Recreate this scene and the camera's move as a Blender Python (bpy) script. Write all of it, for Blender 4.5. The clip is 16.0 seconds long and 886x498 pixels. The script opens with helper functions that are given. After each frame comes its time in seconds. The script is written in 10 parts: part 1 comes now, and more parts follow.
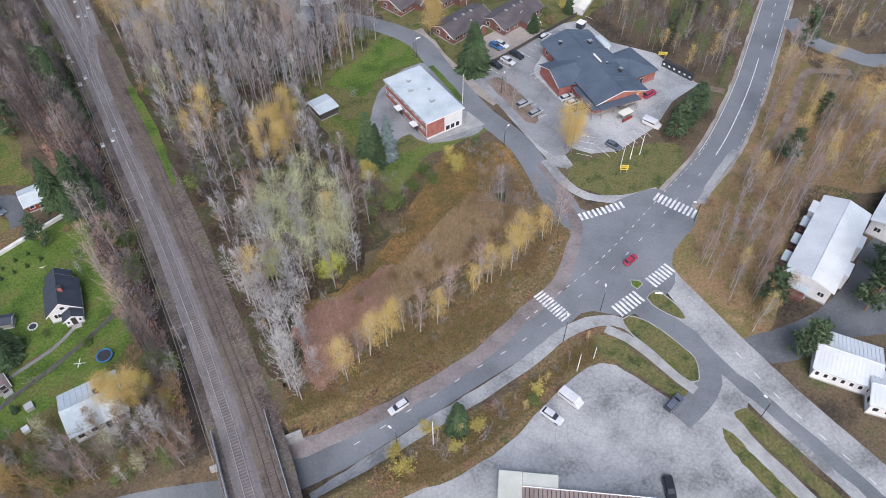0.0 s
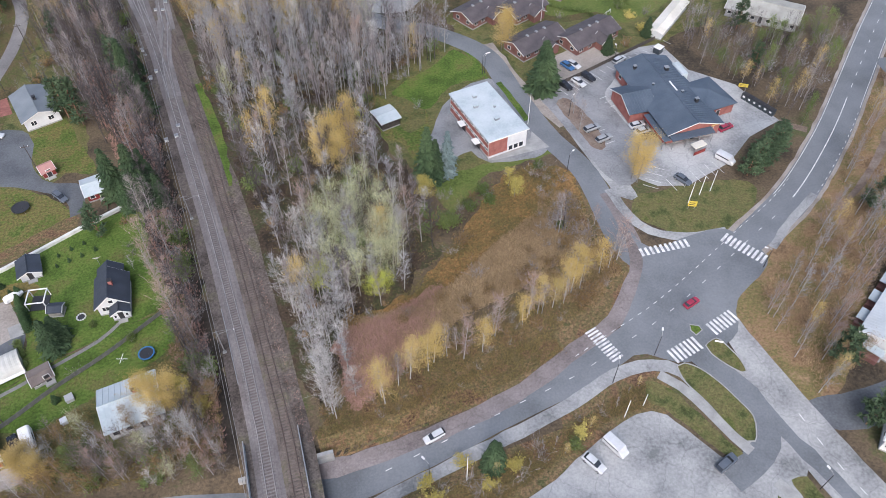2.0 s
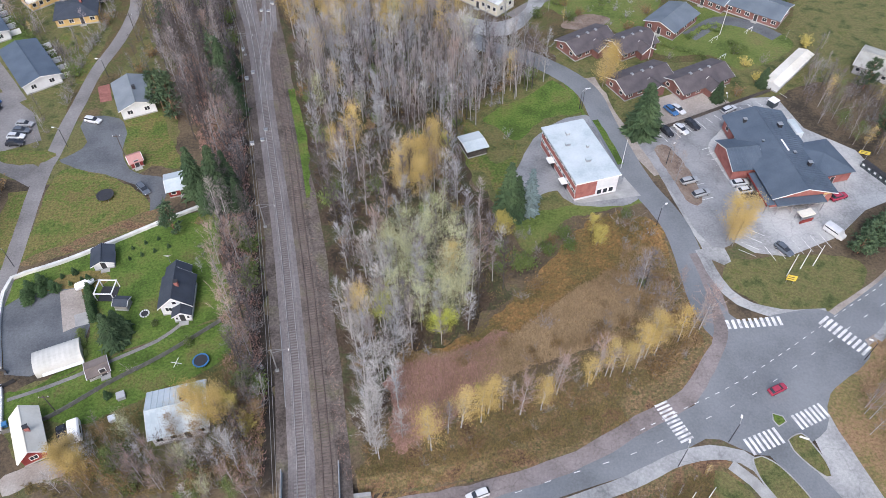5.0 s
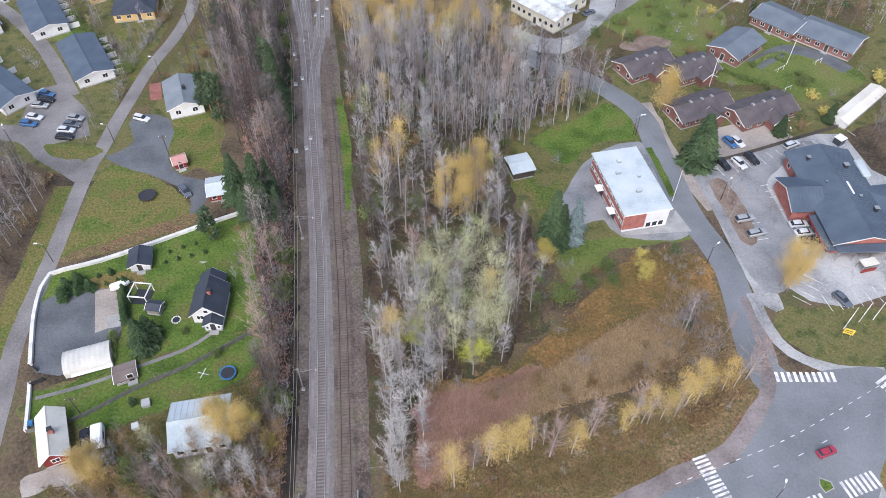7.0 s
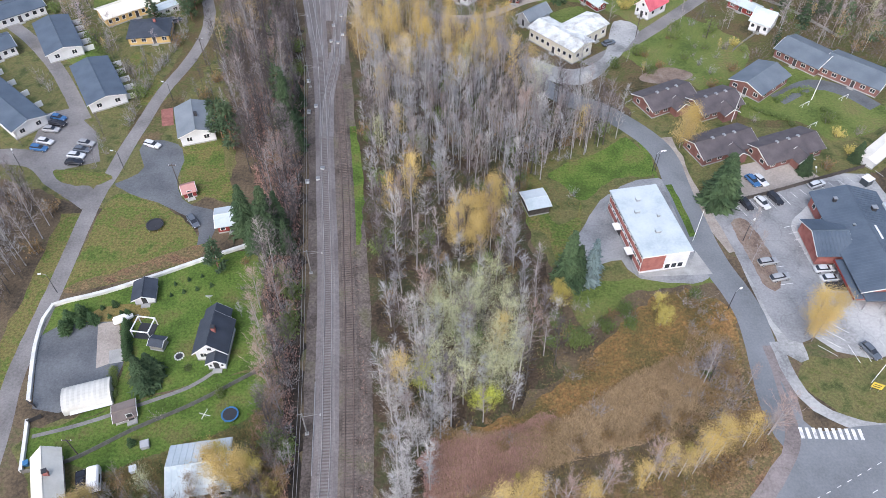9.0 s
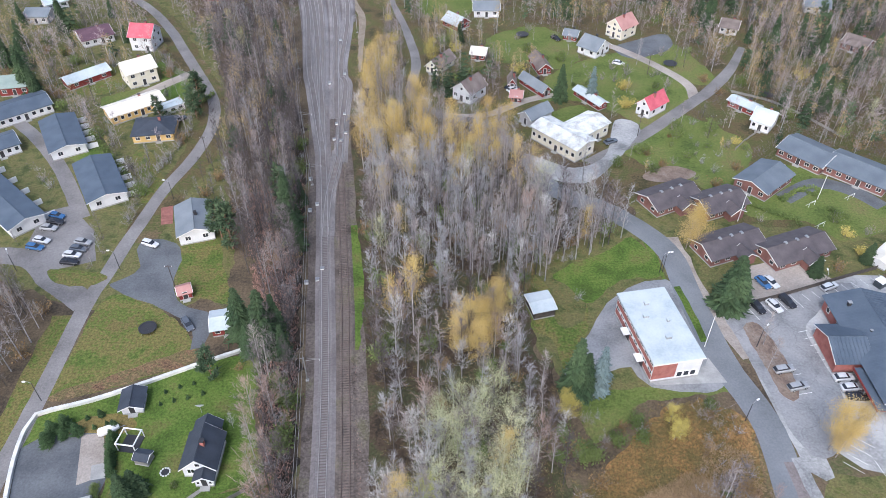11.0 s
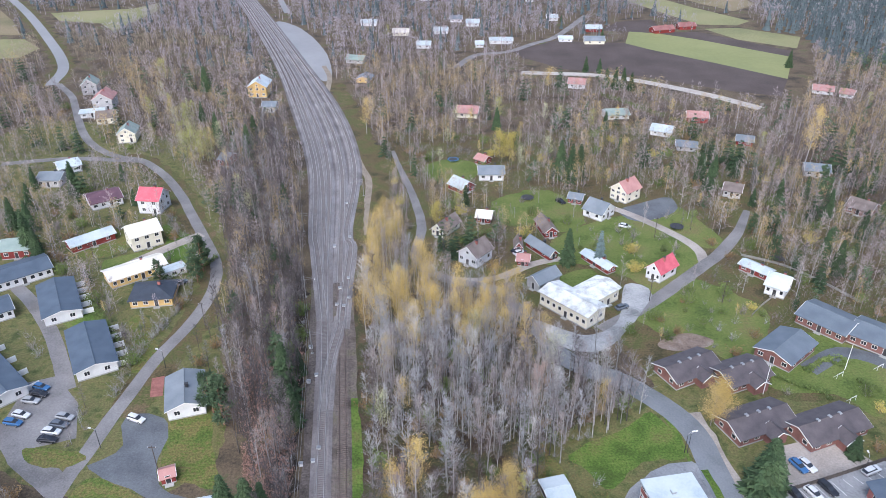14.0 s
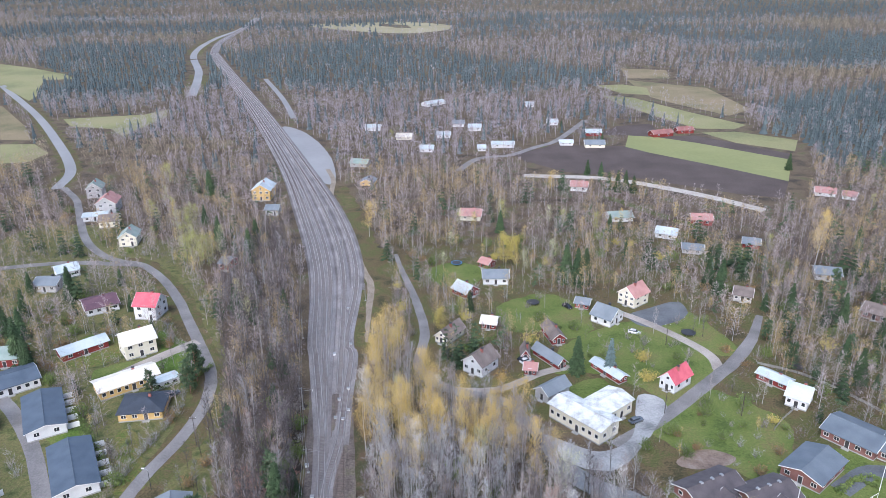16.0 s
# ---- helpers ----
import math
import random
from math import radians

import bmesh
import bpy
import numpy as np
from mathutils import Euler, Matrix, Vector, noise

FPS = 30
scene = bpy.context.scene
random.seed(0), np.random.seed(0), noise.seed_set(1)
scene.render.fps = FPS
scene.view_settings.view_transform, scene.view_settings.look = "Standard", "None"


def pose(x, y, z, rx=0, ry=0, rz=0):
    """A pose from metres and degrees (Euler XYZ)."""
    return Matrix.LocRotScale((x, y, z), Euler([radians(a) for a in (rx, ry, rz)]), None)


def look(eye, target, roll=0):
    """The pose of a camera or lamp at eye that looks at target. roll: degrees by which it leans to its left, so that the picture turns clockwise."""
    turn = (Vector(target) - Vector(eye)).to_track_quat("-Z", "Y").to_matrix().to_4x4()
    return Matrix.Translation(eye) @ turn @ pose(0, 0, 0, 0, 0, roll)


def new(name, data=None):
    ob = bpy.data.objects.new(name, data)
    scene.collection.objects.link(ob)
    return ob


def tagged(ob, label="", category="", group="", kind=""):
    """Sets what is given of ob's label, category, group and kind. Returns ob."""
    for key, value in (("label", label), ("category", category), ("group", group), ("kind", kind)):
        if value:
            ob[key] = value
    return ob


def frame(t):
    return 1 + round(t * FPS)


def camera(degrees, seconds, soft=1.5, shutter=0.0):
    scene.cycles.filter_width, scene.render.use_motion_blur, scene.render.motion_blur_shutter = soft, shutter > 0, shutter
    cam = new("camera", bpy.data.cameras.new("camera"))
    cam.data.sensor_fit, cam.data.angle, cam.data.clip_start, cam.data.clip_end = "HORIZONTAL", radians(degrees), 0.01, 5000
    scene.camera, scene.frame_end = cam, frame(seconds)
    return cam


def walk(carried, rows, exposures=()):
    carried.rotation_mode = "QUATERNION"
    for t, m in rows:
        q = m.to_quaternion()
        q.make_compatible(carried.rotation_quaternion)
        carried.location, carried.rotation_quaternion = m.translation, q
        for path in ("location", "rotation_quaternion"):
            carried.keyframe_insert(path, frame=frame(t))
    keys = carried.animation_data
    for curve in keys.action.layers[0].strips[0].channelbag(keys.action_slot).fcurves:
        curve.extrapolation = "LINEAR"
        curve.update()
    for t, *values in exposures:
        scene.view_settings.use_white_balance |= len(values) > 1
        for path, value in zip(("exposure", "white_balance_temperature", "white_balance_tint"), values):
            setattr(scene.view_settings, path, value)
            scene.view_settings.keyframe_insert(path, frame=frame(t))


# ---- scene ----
cam = camera(63.20, 16.0, 0.8)
ROWS = [
    (0, -0.09, 0.13, 120.09, -23.10, -49.96, -0.25),
    (0.5, 0.53, 1.43, 119.78, -21.14, -49.88, -0.34),
    (1, 1.16, 2.73, 119.46, -19.50, -49.79, -0.41),
    (1.5, 1.80, 4.04, 119.17, -17.96, -49.65, -0.47),
    (2, 2.43, 5.37, 118.89, -16.40, -49.50, -0.53),
    (2.5, 3.04, 6.72, 118.64, -14.83, -49.38, -0.56),
    (3, 3.61, 8.10, 118.42, -13.25, -49.21, -0.57),
    (3.5, 4.15, 9.52, 118.23, -11.63, -49.04, -0.48),
    (4, 4.65, 10.97, 118.07, -10.04, -48.91, -0.40),
    (6.5, 6.41, 18.72, 117.68, -3.13, -48.73, -0.23),
    (7, 6.62, 20.34, 117.67, -2.04, -48.68, -0.18),
    (7.5, 6.78, 21.98, 117.67, -1.07, -48.66, -0.13),
    (8, 6.91, 23.62, 117.68, -0.71, -48.65, -0.13),
    (10.5, 7.07, 31.85, 117.74, -0.35, -42.89, -0.17),
    (11, 7.04, 33.47, 117.73, -0.28, -40.96, -0.17),
    (11.5, 6.99, 35.08, 117.72, -0.20, -39.03, -0.21),
    (12, 6.94, 36.69, 117.69, -0.16, -37.10, -0.25),
    (12.5, 6.87, 38.29, 117.65, -0.11, -35.15, -0.24),
    (13, 6.80, 39.89, 117.59, -0.07, -33.20, -0.24),
    (13.5, 6.73, 41.50, 117.53, 0.01, -31.21, -0.28),
    (14, 6.64, 43.13, 117.47, 0.07, -29.23, -0.30),
    (14.5, 6.54, 44.79, 117.40, 0.09, -27.29, -0.38),
    (15, 6.43, 46.50, 117.35, 0.11, -25.32, -0.38),
    (15.5, 6.30, 48.27, 117.31, 0.16, -23.35, -0.44),
    (16, 6.13, 50.12, 117.30, 0.21, -21.50, -0.46),
]
walk(cam, [(t, pose(x, y, z, 90 + pitch, 0, yaw) @ pose(0, 0, 0, 0, 0, roll)) for t, x, y, z, yaw, pitch, roll in ROWS], ((0, 0.92, 6150, 15), (7, 1.13, 6100, 15), (11, 1.18, 5950, 14), (16, 1.2, 5700, 14)))

# ---- light: an overcast late-autumn afternoon ----
world = bpy.data.worlds.new("sky")
scene.world = world
world.use_nodes = True
wn, wl = world.node_tree.nodes, world.node_tree.links
sky = wn.new("ShaderNodeTexSky")
sky.sky_type = "NISHITA"
sky.sun_disc = False
sky.sun_elevation, sky.sun_rotation = radians(28), radians(200)
sky.dust_density, sky.air_density = 3.0, 1.0
grey = wn.new("ShaderNodeHueSaturation")
grey.inputs["Saturation"].default_value = 0.75
wl.new(sky.outputs[0], grey.inputs["Color"])
wl.new(grey.outputs[0], wn["Background"].inputs["Color"])
wn["Background"].inputs["Strength"].default_value = 0.12
sun_data = bpy.data.lights.new("sun", "SUN")
sun_data.energy, sun_data.angle, sun_data.color = 1.1, radians(25), (0.98, 0.99, 1.0)
sun = new("sun", sun_data)
sun.matrix_world = look((0, 0, 300), (55, 150, 0))

# ---- materials ----


def rgba(c):
    return (*c, 1.0)


def material(name, colours, scale=1.0, fine=8.0, rough=0.85, bump=0.0, metal=0.0, rand=0.0, spec=0.3, space="world", island=0.0, stretch=None, cracks=0.0, grain=0.0, soft=0.0):
    """Two scales of noise between the colours; rand and island vary the lightness from piece to piece."""
    m = bpy.data.materials.new(name)
    m.use_nodes = True
    n, l = m.node_tree.nodes, m.node_tree.links
    bsdf = n["Principled BSDF"]
    if space == "world":
        src = n.new("ShaderNodeNewGeometry").outputs["Position"]
    else:
        src = n.new("ShaderNodeTexCoord").outputs["Object"]
    if stretch:
        mp = n.new("ShaderNodeMapping")
        mp.inputs["Scale"].default_value = stretch
        l.new(src, mp.inputs["Vector"])
        src = mp.outputs[0]
    big, small = n.new("ShaderNodeTexNoise"), n.new("ShaderNodeTexNoise")
    big.inputs["Scale"].default_value, small.inputs["Scale"].default_value = scale, scale * fine
    big.inputs["Detail"].default_value, small.inputs["Detail"].default_value = 4.0, 3.0
    l.new(src, big.inputs["Vector"])
    l.new(src, small.inputs["Vector"])
    add = n.new("ShaderNodeMath")
    add.operation = "MULTIPLY_ADD"
    l.new(small.outputs["Fac"], add.inputs[0])
    add.inputs[1].default_value = 0.45
    half = n.new("ShaderNodeMath")
    half.operation = "MULTIPLY_ADD"
    l.new(big.outputs["Fac"], half.inputs[0])
    half.inputs[1].default_value, half.inputs[2].default_value = 1.3, -0.375
    l.new(half.outputs[0], add.inputs[2])
    ramp = n.new("ShaderNodeValToRGB")
    els = ramp.color_ramp.elements
    while len(els) < len(colours):
        els.new(0.5)
    for i, c in enumerate(colours):
        els[i].position = 0.25 + 0.5 * i / max(1, len(colours) - 1)
        els[i].color = rgba(c)
    l.new(add.outputs[0], ramp.inputs[0])
    col = ramp.outputs[0]
    for amount, make in ((rand, "ShaderNodeObjectInfo"), (island, "ShaderNodeNewGeometry")):
        if amount:
            info = n.new(make)
            mr = n.new("ShaderNodeMapRange")
            l.new(info.outputs["Random" if make == "ShaderNodeObjectInfo" else "Random Per Island"], mr.inputs["Value"])
            mr.inputs["To Min"].default_value, mr.inputs["To Max"].default_value = 1 - amount, 1 + amount
            hsv = n.new("ShaderNodeHueSaturation")
            l.new(mr.outputs[0], hsv.inputs["Value"])
            l.new(col, hsv.inputs["Color"])
            col = hsv.outputs[0]
    if grain:
        speck = n.new("ShaderNodeTexNoise")
        speck.inputs["Scale"].default_value, speck.inputs["Detail"].default_value = 1.9, 5.0
        speck.inputs["Roughness"].default_value = 0.75
        l.new(src, speck.inputs["Vector"])
        gm = n.new("ShaderNodeMapRange")
        l.new(speck.outputs["Fac"], gm.inputs["Value"])
        gm.inputs["From Min"].default_value, gm.inputs["From Max"].default_value = 0.3, 0.7
        gm.inputs["To Min"].default_value, gm.inputs["To Max"].default_value = 1 - grain, 1 + grain
        gh = n.new("ShaderNodeHueSaturation")
        l.new(gm.outputs[0], gh.inputs["Value"])
        l.new(col, gh.inputs["Color"])
        col = gh.outputs[0]
    if cracks:
        vor = n.new("ShaderNodeTexVoronoi")
        vor.feature = "DISTANCE_TO_EDGE"
        vor.inputs["Scale"].default_value = cracks
        warp = n.new("ShaderNodeMix")
        warp.data_type = "VECTOR"
        warp.inputs[0].default_value = 0.35
        scaled = n.new("ShaderNodeVectorMath")
        scaled.operation = "SCALE"
        scaled.inputs["Scale"].default_value = 14.0
        l.new(big.outputs["Color"], scaled.inputs[0])
        l.new(src, warp.inputs[4])
        l.new(scaled.outputs[0], warp.inputs[5])
        l.new(warp.outputs[1], vor.inputs["Vector"])
        cr = n.new("ShaderNodeMapRange")
        l.new(vor.outputs["Distance"], cr.inputs["Value"])
        cr.inputs["From Max"].default_value = 0.02
        cr.inputs["To Min"].default_value, cr.inputs["To Max"].default_value = 0.82, 1.0
        hs = n.new("ShaderNodeHueSaturation")
        l.new(cr.outputs[0], hs.inputs["Value"])
        l.new(col, hs.inputs["Color"])
        col = hs.outputs[0]
    l.new(col, bsdf.inputs["Base Color"])
    bsdf.inputs["Roughness"].default_value = rough
    bsdf.inputs["Metallic"].default_value = metal
    bsdf.inputs["Specular IOR Level"].default_value = spec
    if bump:
        b = n.new("ShaderNodeBump")
        b.inputs["Strength"].default_value, b.inputs["Distance"].default_value = bump, 0.1
        l.new(small.outputs["Fac"], b.inputs["Height"])
        l.new(b.outputs[0], bsdf.inputs["Normal"])
    if soft:
        # fine twigs and leaves scatter light like a rounded crown, not like flat blades
        geo, mix, up = n.new("ShaderNodeNewGeometry"), n.new("ShaderNodeMix"), n.new("ShaderNodeCombineXYZ")
        up.inputs[2].default_value = 1.0
        mix.data_type = "VECTOR"
        mix.inputs[0].default_value = soft
        l.new(geo.outputs["Normal"], mix.inputs[4])
        l.new(up.outputs[0], mix.inputs[5])
        unit = n.new("ShaderNodeVectorMath")
        unit.operation = "NORMALIZE"
        l.new(mix.outputs[1], unit.inputs[0])
        l.new(unit.outputs[0], bsdf.inputs["Normal"])
    return m


def plain(name, c, rough=0.6, metal=0.0, spec=0.4, rand=0.0):
    d = tuple(0.86 * v for v in c)
    return material(name, [d, c], 0.9, 6.0, rough, 0.0, metal, rand, spec, "object")


FLOOR = material("forest_floor", [(0.04, 0.0333, 0.0248), (0.0856, 0.0647, 0.0428), (0.123, 0.0924, 0.059), (0.0809, 0.0876, 0.0361)], 0.09, 14, 0.95, 0.6, grain=0.45)
LAWN = material("lawn_grass", [(0.055, 0.088, 0.016), (0.072, 0.122, 0.02), (0.1, 0.145, 0.028), (0.125, 0.125, 0.04)], 0.16, 12, 0.95, 0.5, grain=0.51)
ROUGH = material("rough_grass", [(0.0476, 0.0456, 0.0202), (0.107, 0.079, 0.0396), (0.0754, 0.0851, 0.0259), (0.135, 0.0973, 0.054)], 0.1, 14, 0.95, 0.6, grain=0.54)
MEADOW = material("dry_meadow", [(0.13, 0.074, 0.03), (0.275, 0.152, 0.06), (0.19, 0.118, 0.045), (0.105, 0.09, 0.033), (0.245, 0.14, 0.058)], 0.09, 14, 0.95, 0.8, grain=0.68)
RUSSET = material("russet_undergrowth", [(0.216, 0.117, 0.0931), (0.324, 0.189, 0.152), (0.248, 0.158, 0.118)], 0.1, 16, 0.95, 0.6, grain=0.4)
ASPHALT = material("asphalt", [(0.126, 0.136, 0.147), (0.168, 0.18, 0.194), (0.199, 0.212, 0.226)], 0.09, 30, 0.85, 0.15, grain=0.09)
OLD_ASPHALT = material("worn_asphalt", [(0.165, 0.17, 0.172), (0.265, 0.27, 0.272), (0.33, 0.333, 0.333), (0.385, 0.386, 0.383)], 0.12, 14, 0.88, 0.2, cracks=0.22, grain=0.16)
GRAVEL = material("gravel", [(0.246, 0.217, 0.193), (0.323, 0.288, 0.258), (0.382, 0.342, 0.306)], 0.12, 20, 0.95, 0.3, grain=0.19)
DARK_DRIVE = material("dark_driveway", [(0.083, 0.09, 0.1), (0.113, 0.122, 0.134), (0.14, 0.149, 0.161)], 0.15, 16, 0.9, 0.2, grain=0.16)
KERB_SAND = material("sandy_verge", [(0.22, 0.19, 0.165), (0.3, 0.265, 0.235), (0.36, 0.33, 0.3)], 0.2, 14, 0.95, 0.3, grain=0.2)
BALLAST = material("rail_ballast", [(0.14, 0.124, 0.121), (0.189, 0.169, 0.166), (0.225, 0.206, 0.202)], 0.11, 26, 0.95, 0.5, grain=0.3)
OLD_BALLAST = material("weathered_ballast", [(0.062, 0.05, 0.042), (0.105, 0.087, 0.077), (0.14, 0.117, 0.103), (0.115, 0.105, 0.07)], 0.16, 22, 0.95, 0.5, grain=0.55)
PALE_BALLAST = material("pale_ballast", [(0.134, 0.122, 0.122), (0.178, 0.165, 0.166), (0.212, 0.199, 0.201)], 0.08, 26, 0.95, 0.4, grain=0.2)
STEEL = plain("rail_steel", (0.2, 0.15, 0.13), 0.45, 0.7)
SHINY = plain("worn_rail", (0.5, 0.47, 0.46), 0.4, 0.5)
SLEEPER = material("concrete_sleeper", [(0.17, 0.155, 0.15), (0.235, 0.22, 0.215)], 0.8, 8, 0.9, 0.2)
PAINT = material("road_paint", [(0.36, 0.36, 0.36), (0.62, 0.62, 0.62), (0.76, 0.76, 0.76)], 0.8, 10, 0.8)
FIELD_DARK = material("ploughed_soil", [(0.065, 0.05, 0.045), (0.095, 0.075, 0.068)], 0.05, 20, 0.95, 0.5, grain=0.25)
FIELD_GREEN = material("winter_crop", [(0.18, 0.195, 0.08), (0.235, 0.242, 0.105)], 0.02, 20, 0.95, 0.2)
FIELD_PALE = material("stubble_field", [(0.25, 0.225, 0.13), (0.3, 0.27, 0.17)], 0.02, 20, 0.95, 0.2)
FIELD_PALE_GREEN = material("pale_meadow", [(0.165, 0.17, 0.08), (0.225, 0.22, 0.105), (0.25, 0.23, 0.125)], 0.02, 24, 0.95, 0.2, grain=0.2)
CLEARING = material("tawny_clearing", [(0.13, 0.12, 0.06), (0.2, 0.165, 0.095), (0.24, 0.19, 0.12)], 0.03, 24, 0.95, 0.4, grain=0.35)
PALE_SAND = material("pale_sand", [(0.36, 0.33, 0.29), (0.46, 0.43, 0.39)], 0.2, 14, 0.95, 0.2, grain=0.15)
FAR_ROAD = material("far_pale_asphalt", [(0.225, 0.225, 0.23), (0.275, 0.275, 0.28)], 0.02, 10, 0.9, grain=0.05)
RED_ASPHALT = material("reddish_old_asphalt", [(0.15, 0.128, 0.125), (0.205, 0.178, 0.174), (0.25, 0.222, 0.218)], 0.15, 18, 0.9, 0.3, cracks=0.3, grain=0.2)
CONCRETE = material("concrete", [(0.26, 0.26, 0.255), (0.38, 0.38, 0.37)], 0.4, 10, 0.9, 0.1)
WHITE_WALL = material("white_boards", [(0.55, 0.565, 0.59), (0.68, 0.69, 0.71)], 0.5, 10, 0.7, 0.05, space="object")
CREAM_WALL = material("cream_boards", [(0.6, 0.57, 0.47), (0.7, 0.67, 0.56)], 0.5, 10, 0.7, 0.05, space="object")
YELLOW_WALL = material("ochre_boards", [(0.5, 0.34, 0.13), (0.6, 0.42, 0.18)], 0.5, 10, 0.7, 0.05, space="object")
RED_WALL = material("falu_red_boards", [(0.17, 0.028, 0.025), (0.25, 0.045, 0.04)], 0.5, 10, 0.75, 0.05, space="object")
GREY_WALL = material("grey_boards", [(0.34, 0.34, 0.35), (0.44, 0.44, 0.45)], 0.5, 10, 0.75, 0.05, space="object")
BRICK = material("red_brick", [(0.24, 0.09, 0.078), (0.32, 0.125, 0.108), (0.36, 0.155, 0.138)], 0.6, 20, 0.85, 0.2, space="object")
DARK_BRICK = material("brown_brick", [(0.165, 0.08, 0.07), (0.23, 0.118, 0.105)], 0.6, 20, 0.85, 0.2, space="object")
ROOF_DARK = material("dark_tile_roof", [(0.048, 0.046, 0.05), (0.075, 0.07, 0.075)], 0.4, 16, 0.7, 0.2, space="object")
ROOF_BLUE = material("blue_grey_sheet_roof", [(0.065, 0.088, 0.12), (0.092, 0.118, 0.155)], 0.25, 14, 0.6, 0.1, space="object")
ROOF_GREY = material("grey_felt_roof", [(0.15, 0.175, 0.2), (0.2, 0.225, 0.25)], 0.25, 14, 0.7, 0.1, space="object")
ROOF_BROWN = material("brown_felt_roof", [(0.13, 0.105, 0.095), (0.21, 0.175, 0.16)], 0.3, 12, 0.8, 0.1, space="object")
ROOF_PALE = material("pale_sheet_roof", [(0.36, 0.42, 0.45), (0.45, 0.505, 0.53), (0.5, 0.55, 0.575)], 0.2, 10, 0.6, 0.05, space="object")
ROOF_CREAM = material("cream_sheet_roof", [(0.56, 0.53, 0.46), (0.7, 0.67, 0.6)], 0.2, 10, 0.65, 0.05, space="object")
ROOF_WORN = material("flaking_white_roof", [(0.36, 0.37, 0.36), (0.58, 0.6, 0.6), (0.66, 0.675, 0.67)], 0.35, 9, 0.7, 0.1, space="object")
ROOF_RED = material("red_sheet_roof", [(0.42, 0.08, 0.11), (0.55, 0.13, 0.16)], 0.3, 10, 0.6, 0.1, space="object")
ROOF_TILE = material("faded_tile_roof", [(0.35, 0.185, 0.17), (0.44, 0.245, 0.225)], 0.4, 14, 0.75, 0.2, space="object")
ROOF_MAROON = material("maroon_roof", [(0.1, 0.055, 0.075), (0.15, 0.085, 0.105)], 0.3, 12, 0.7, 0.1, space="object")
ROOF_RUST = material("rusty_sheet_roof", [(0.2, 0.09, 0.085), (0.29, 0.14, 0.13)], 0.3, 12, 0.75, 0.1, space="object")
ROOF_GREEN = material("grey_green_roof", [(0.2, 0.26, 0.24), (0.28, 0.34, 0.31)], 0.3, 12, 0.7, 0.1, space="object")
TRIM = plain("white_trim", (0.78, 0.78, 0.78), 0.6)
GLASS = plain("window_glass", (0.03, 0.035, 0.045), 0.08, 0.0, 0.6)
DARK = plain("dark_metal", (0.05, 0.05, 0.055), 0.5, 0.3)
GALV = plain("galvanised_steel", (0.4, 0.41, 0.42), 0.45, 0.6)
OLD_STEEL = plain("weathered_steel", (0.27, 0.265, 0.26), 0.7, 0.2)
WOOD_POLE = material("tarred_pole", [(0.06, 0.05, 0.045), (0.1, 0.085, 0.075)], 1.0, 8, 0.9, 0.2, space="object")
WOOD_GREY = material("weathered_boards", [(0.19, 0.185, 0.17), (0.28, 0.27, 0.25)], 0.8, 10, 0.9, 0.2, space="object")
RUBBER = plain("rubber", (0.02, 0.02, 0.022), 0.8)
BARK = material("grey_bark", [(0.16, 0.145, 0.135), (0.25, 0.235, 0.225)], 1.0, 6, 0.9, 0.2, rand=0.2, space="object")
GREY_STEM = material("grey_aspen_bark", [(0.19, 0.185, 0.175), (0.33, 0.32, 0.305)], 1.0, 6, 0.9, 0.2, rand=0.2, space="object")
BIRCH_BARK = material("birch_bark", [(0.216, 0.203, 0.203), (0.405, 0.392, 0.387)], 1.5, 5, 0.85, 0.2, rand=0.12, space="object")
PINE_BARK = material("pine_bark", [(0.15, 0.09, 0.065), (0.3, 0.17, 0.11)], 0.6, 6, 0.9, 0.2, space="object")
TWIG_GREY = material("grey_twigs", [(0.257, 0.256, 0.266), (0.379, 0.378, 0.392)], 0.06, 20, 0.9, rand=0.22, island=0.25, soft=0.55)
TWIG_BROWN = material("brown_twigs", [(0.241, 0.204, 0.192), (0.364, 0.32, 0.299)], 0.06, 20, 0.9, rand=0.22, island=0.25, soft=0.55)
TWIG_PALE = material("pale_twigs", [(0.366, 0.35, 0.332), (0.527, 0.506, 0.48)], 0.06, 20, 0.9, rand=0.15, island=0.25, soft=0.55)
LEAF_GOLD = material("gold_leaves", [(0.41, 0.285, 0.09), (0.5, 0.365, 0.13), (0.46, 0.35, 0.165)], 0.1, 20, 0.85, rand=0.18, island=0.2, soft=0.5)
LEAF_YELLOW = material("yellow_leaves", [(0.342, 0.285, 0.0712), (0.437, 0.366, 0.109)], 0.1, 20, 0.85, rand=0.15, island=0.3, soft=0.45)
LEAF_PALE = material("pale_green_leaves", [(0.386, 0.396, 0.216), (0.497, 0.497, 0.308)], 0.1, 20, 0.85, rand=0.12, island=0.3, soft=0.5)
LEAF_ORANGE = material("rust_leaves", [(0.198, 0.126, 0.055), (0.27, 0.179, 0.088)], 0.1, 20, 0.85, rand=0.15, island=0.3)
LEAF_OLIVE = material("olive_leaves", [(0.24, 0.25, 0.075), (0.34, 0.34, 0.11)], 0.1, 20, 0.85, rand=0.2, island=0.3, soft=0.45)
LEAF_GREEN = material("green_leaves", [(0.09, 0.13, 0.035), (0.15, 0.19, 0.06)], 0.1, 20, 0.85, rand=0.2, island=0.3)
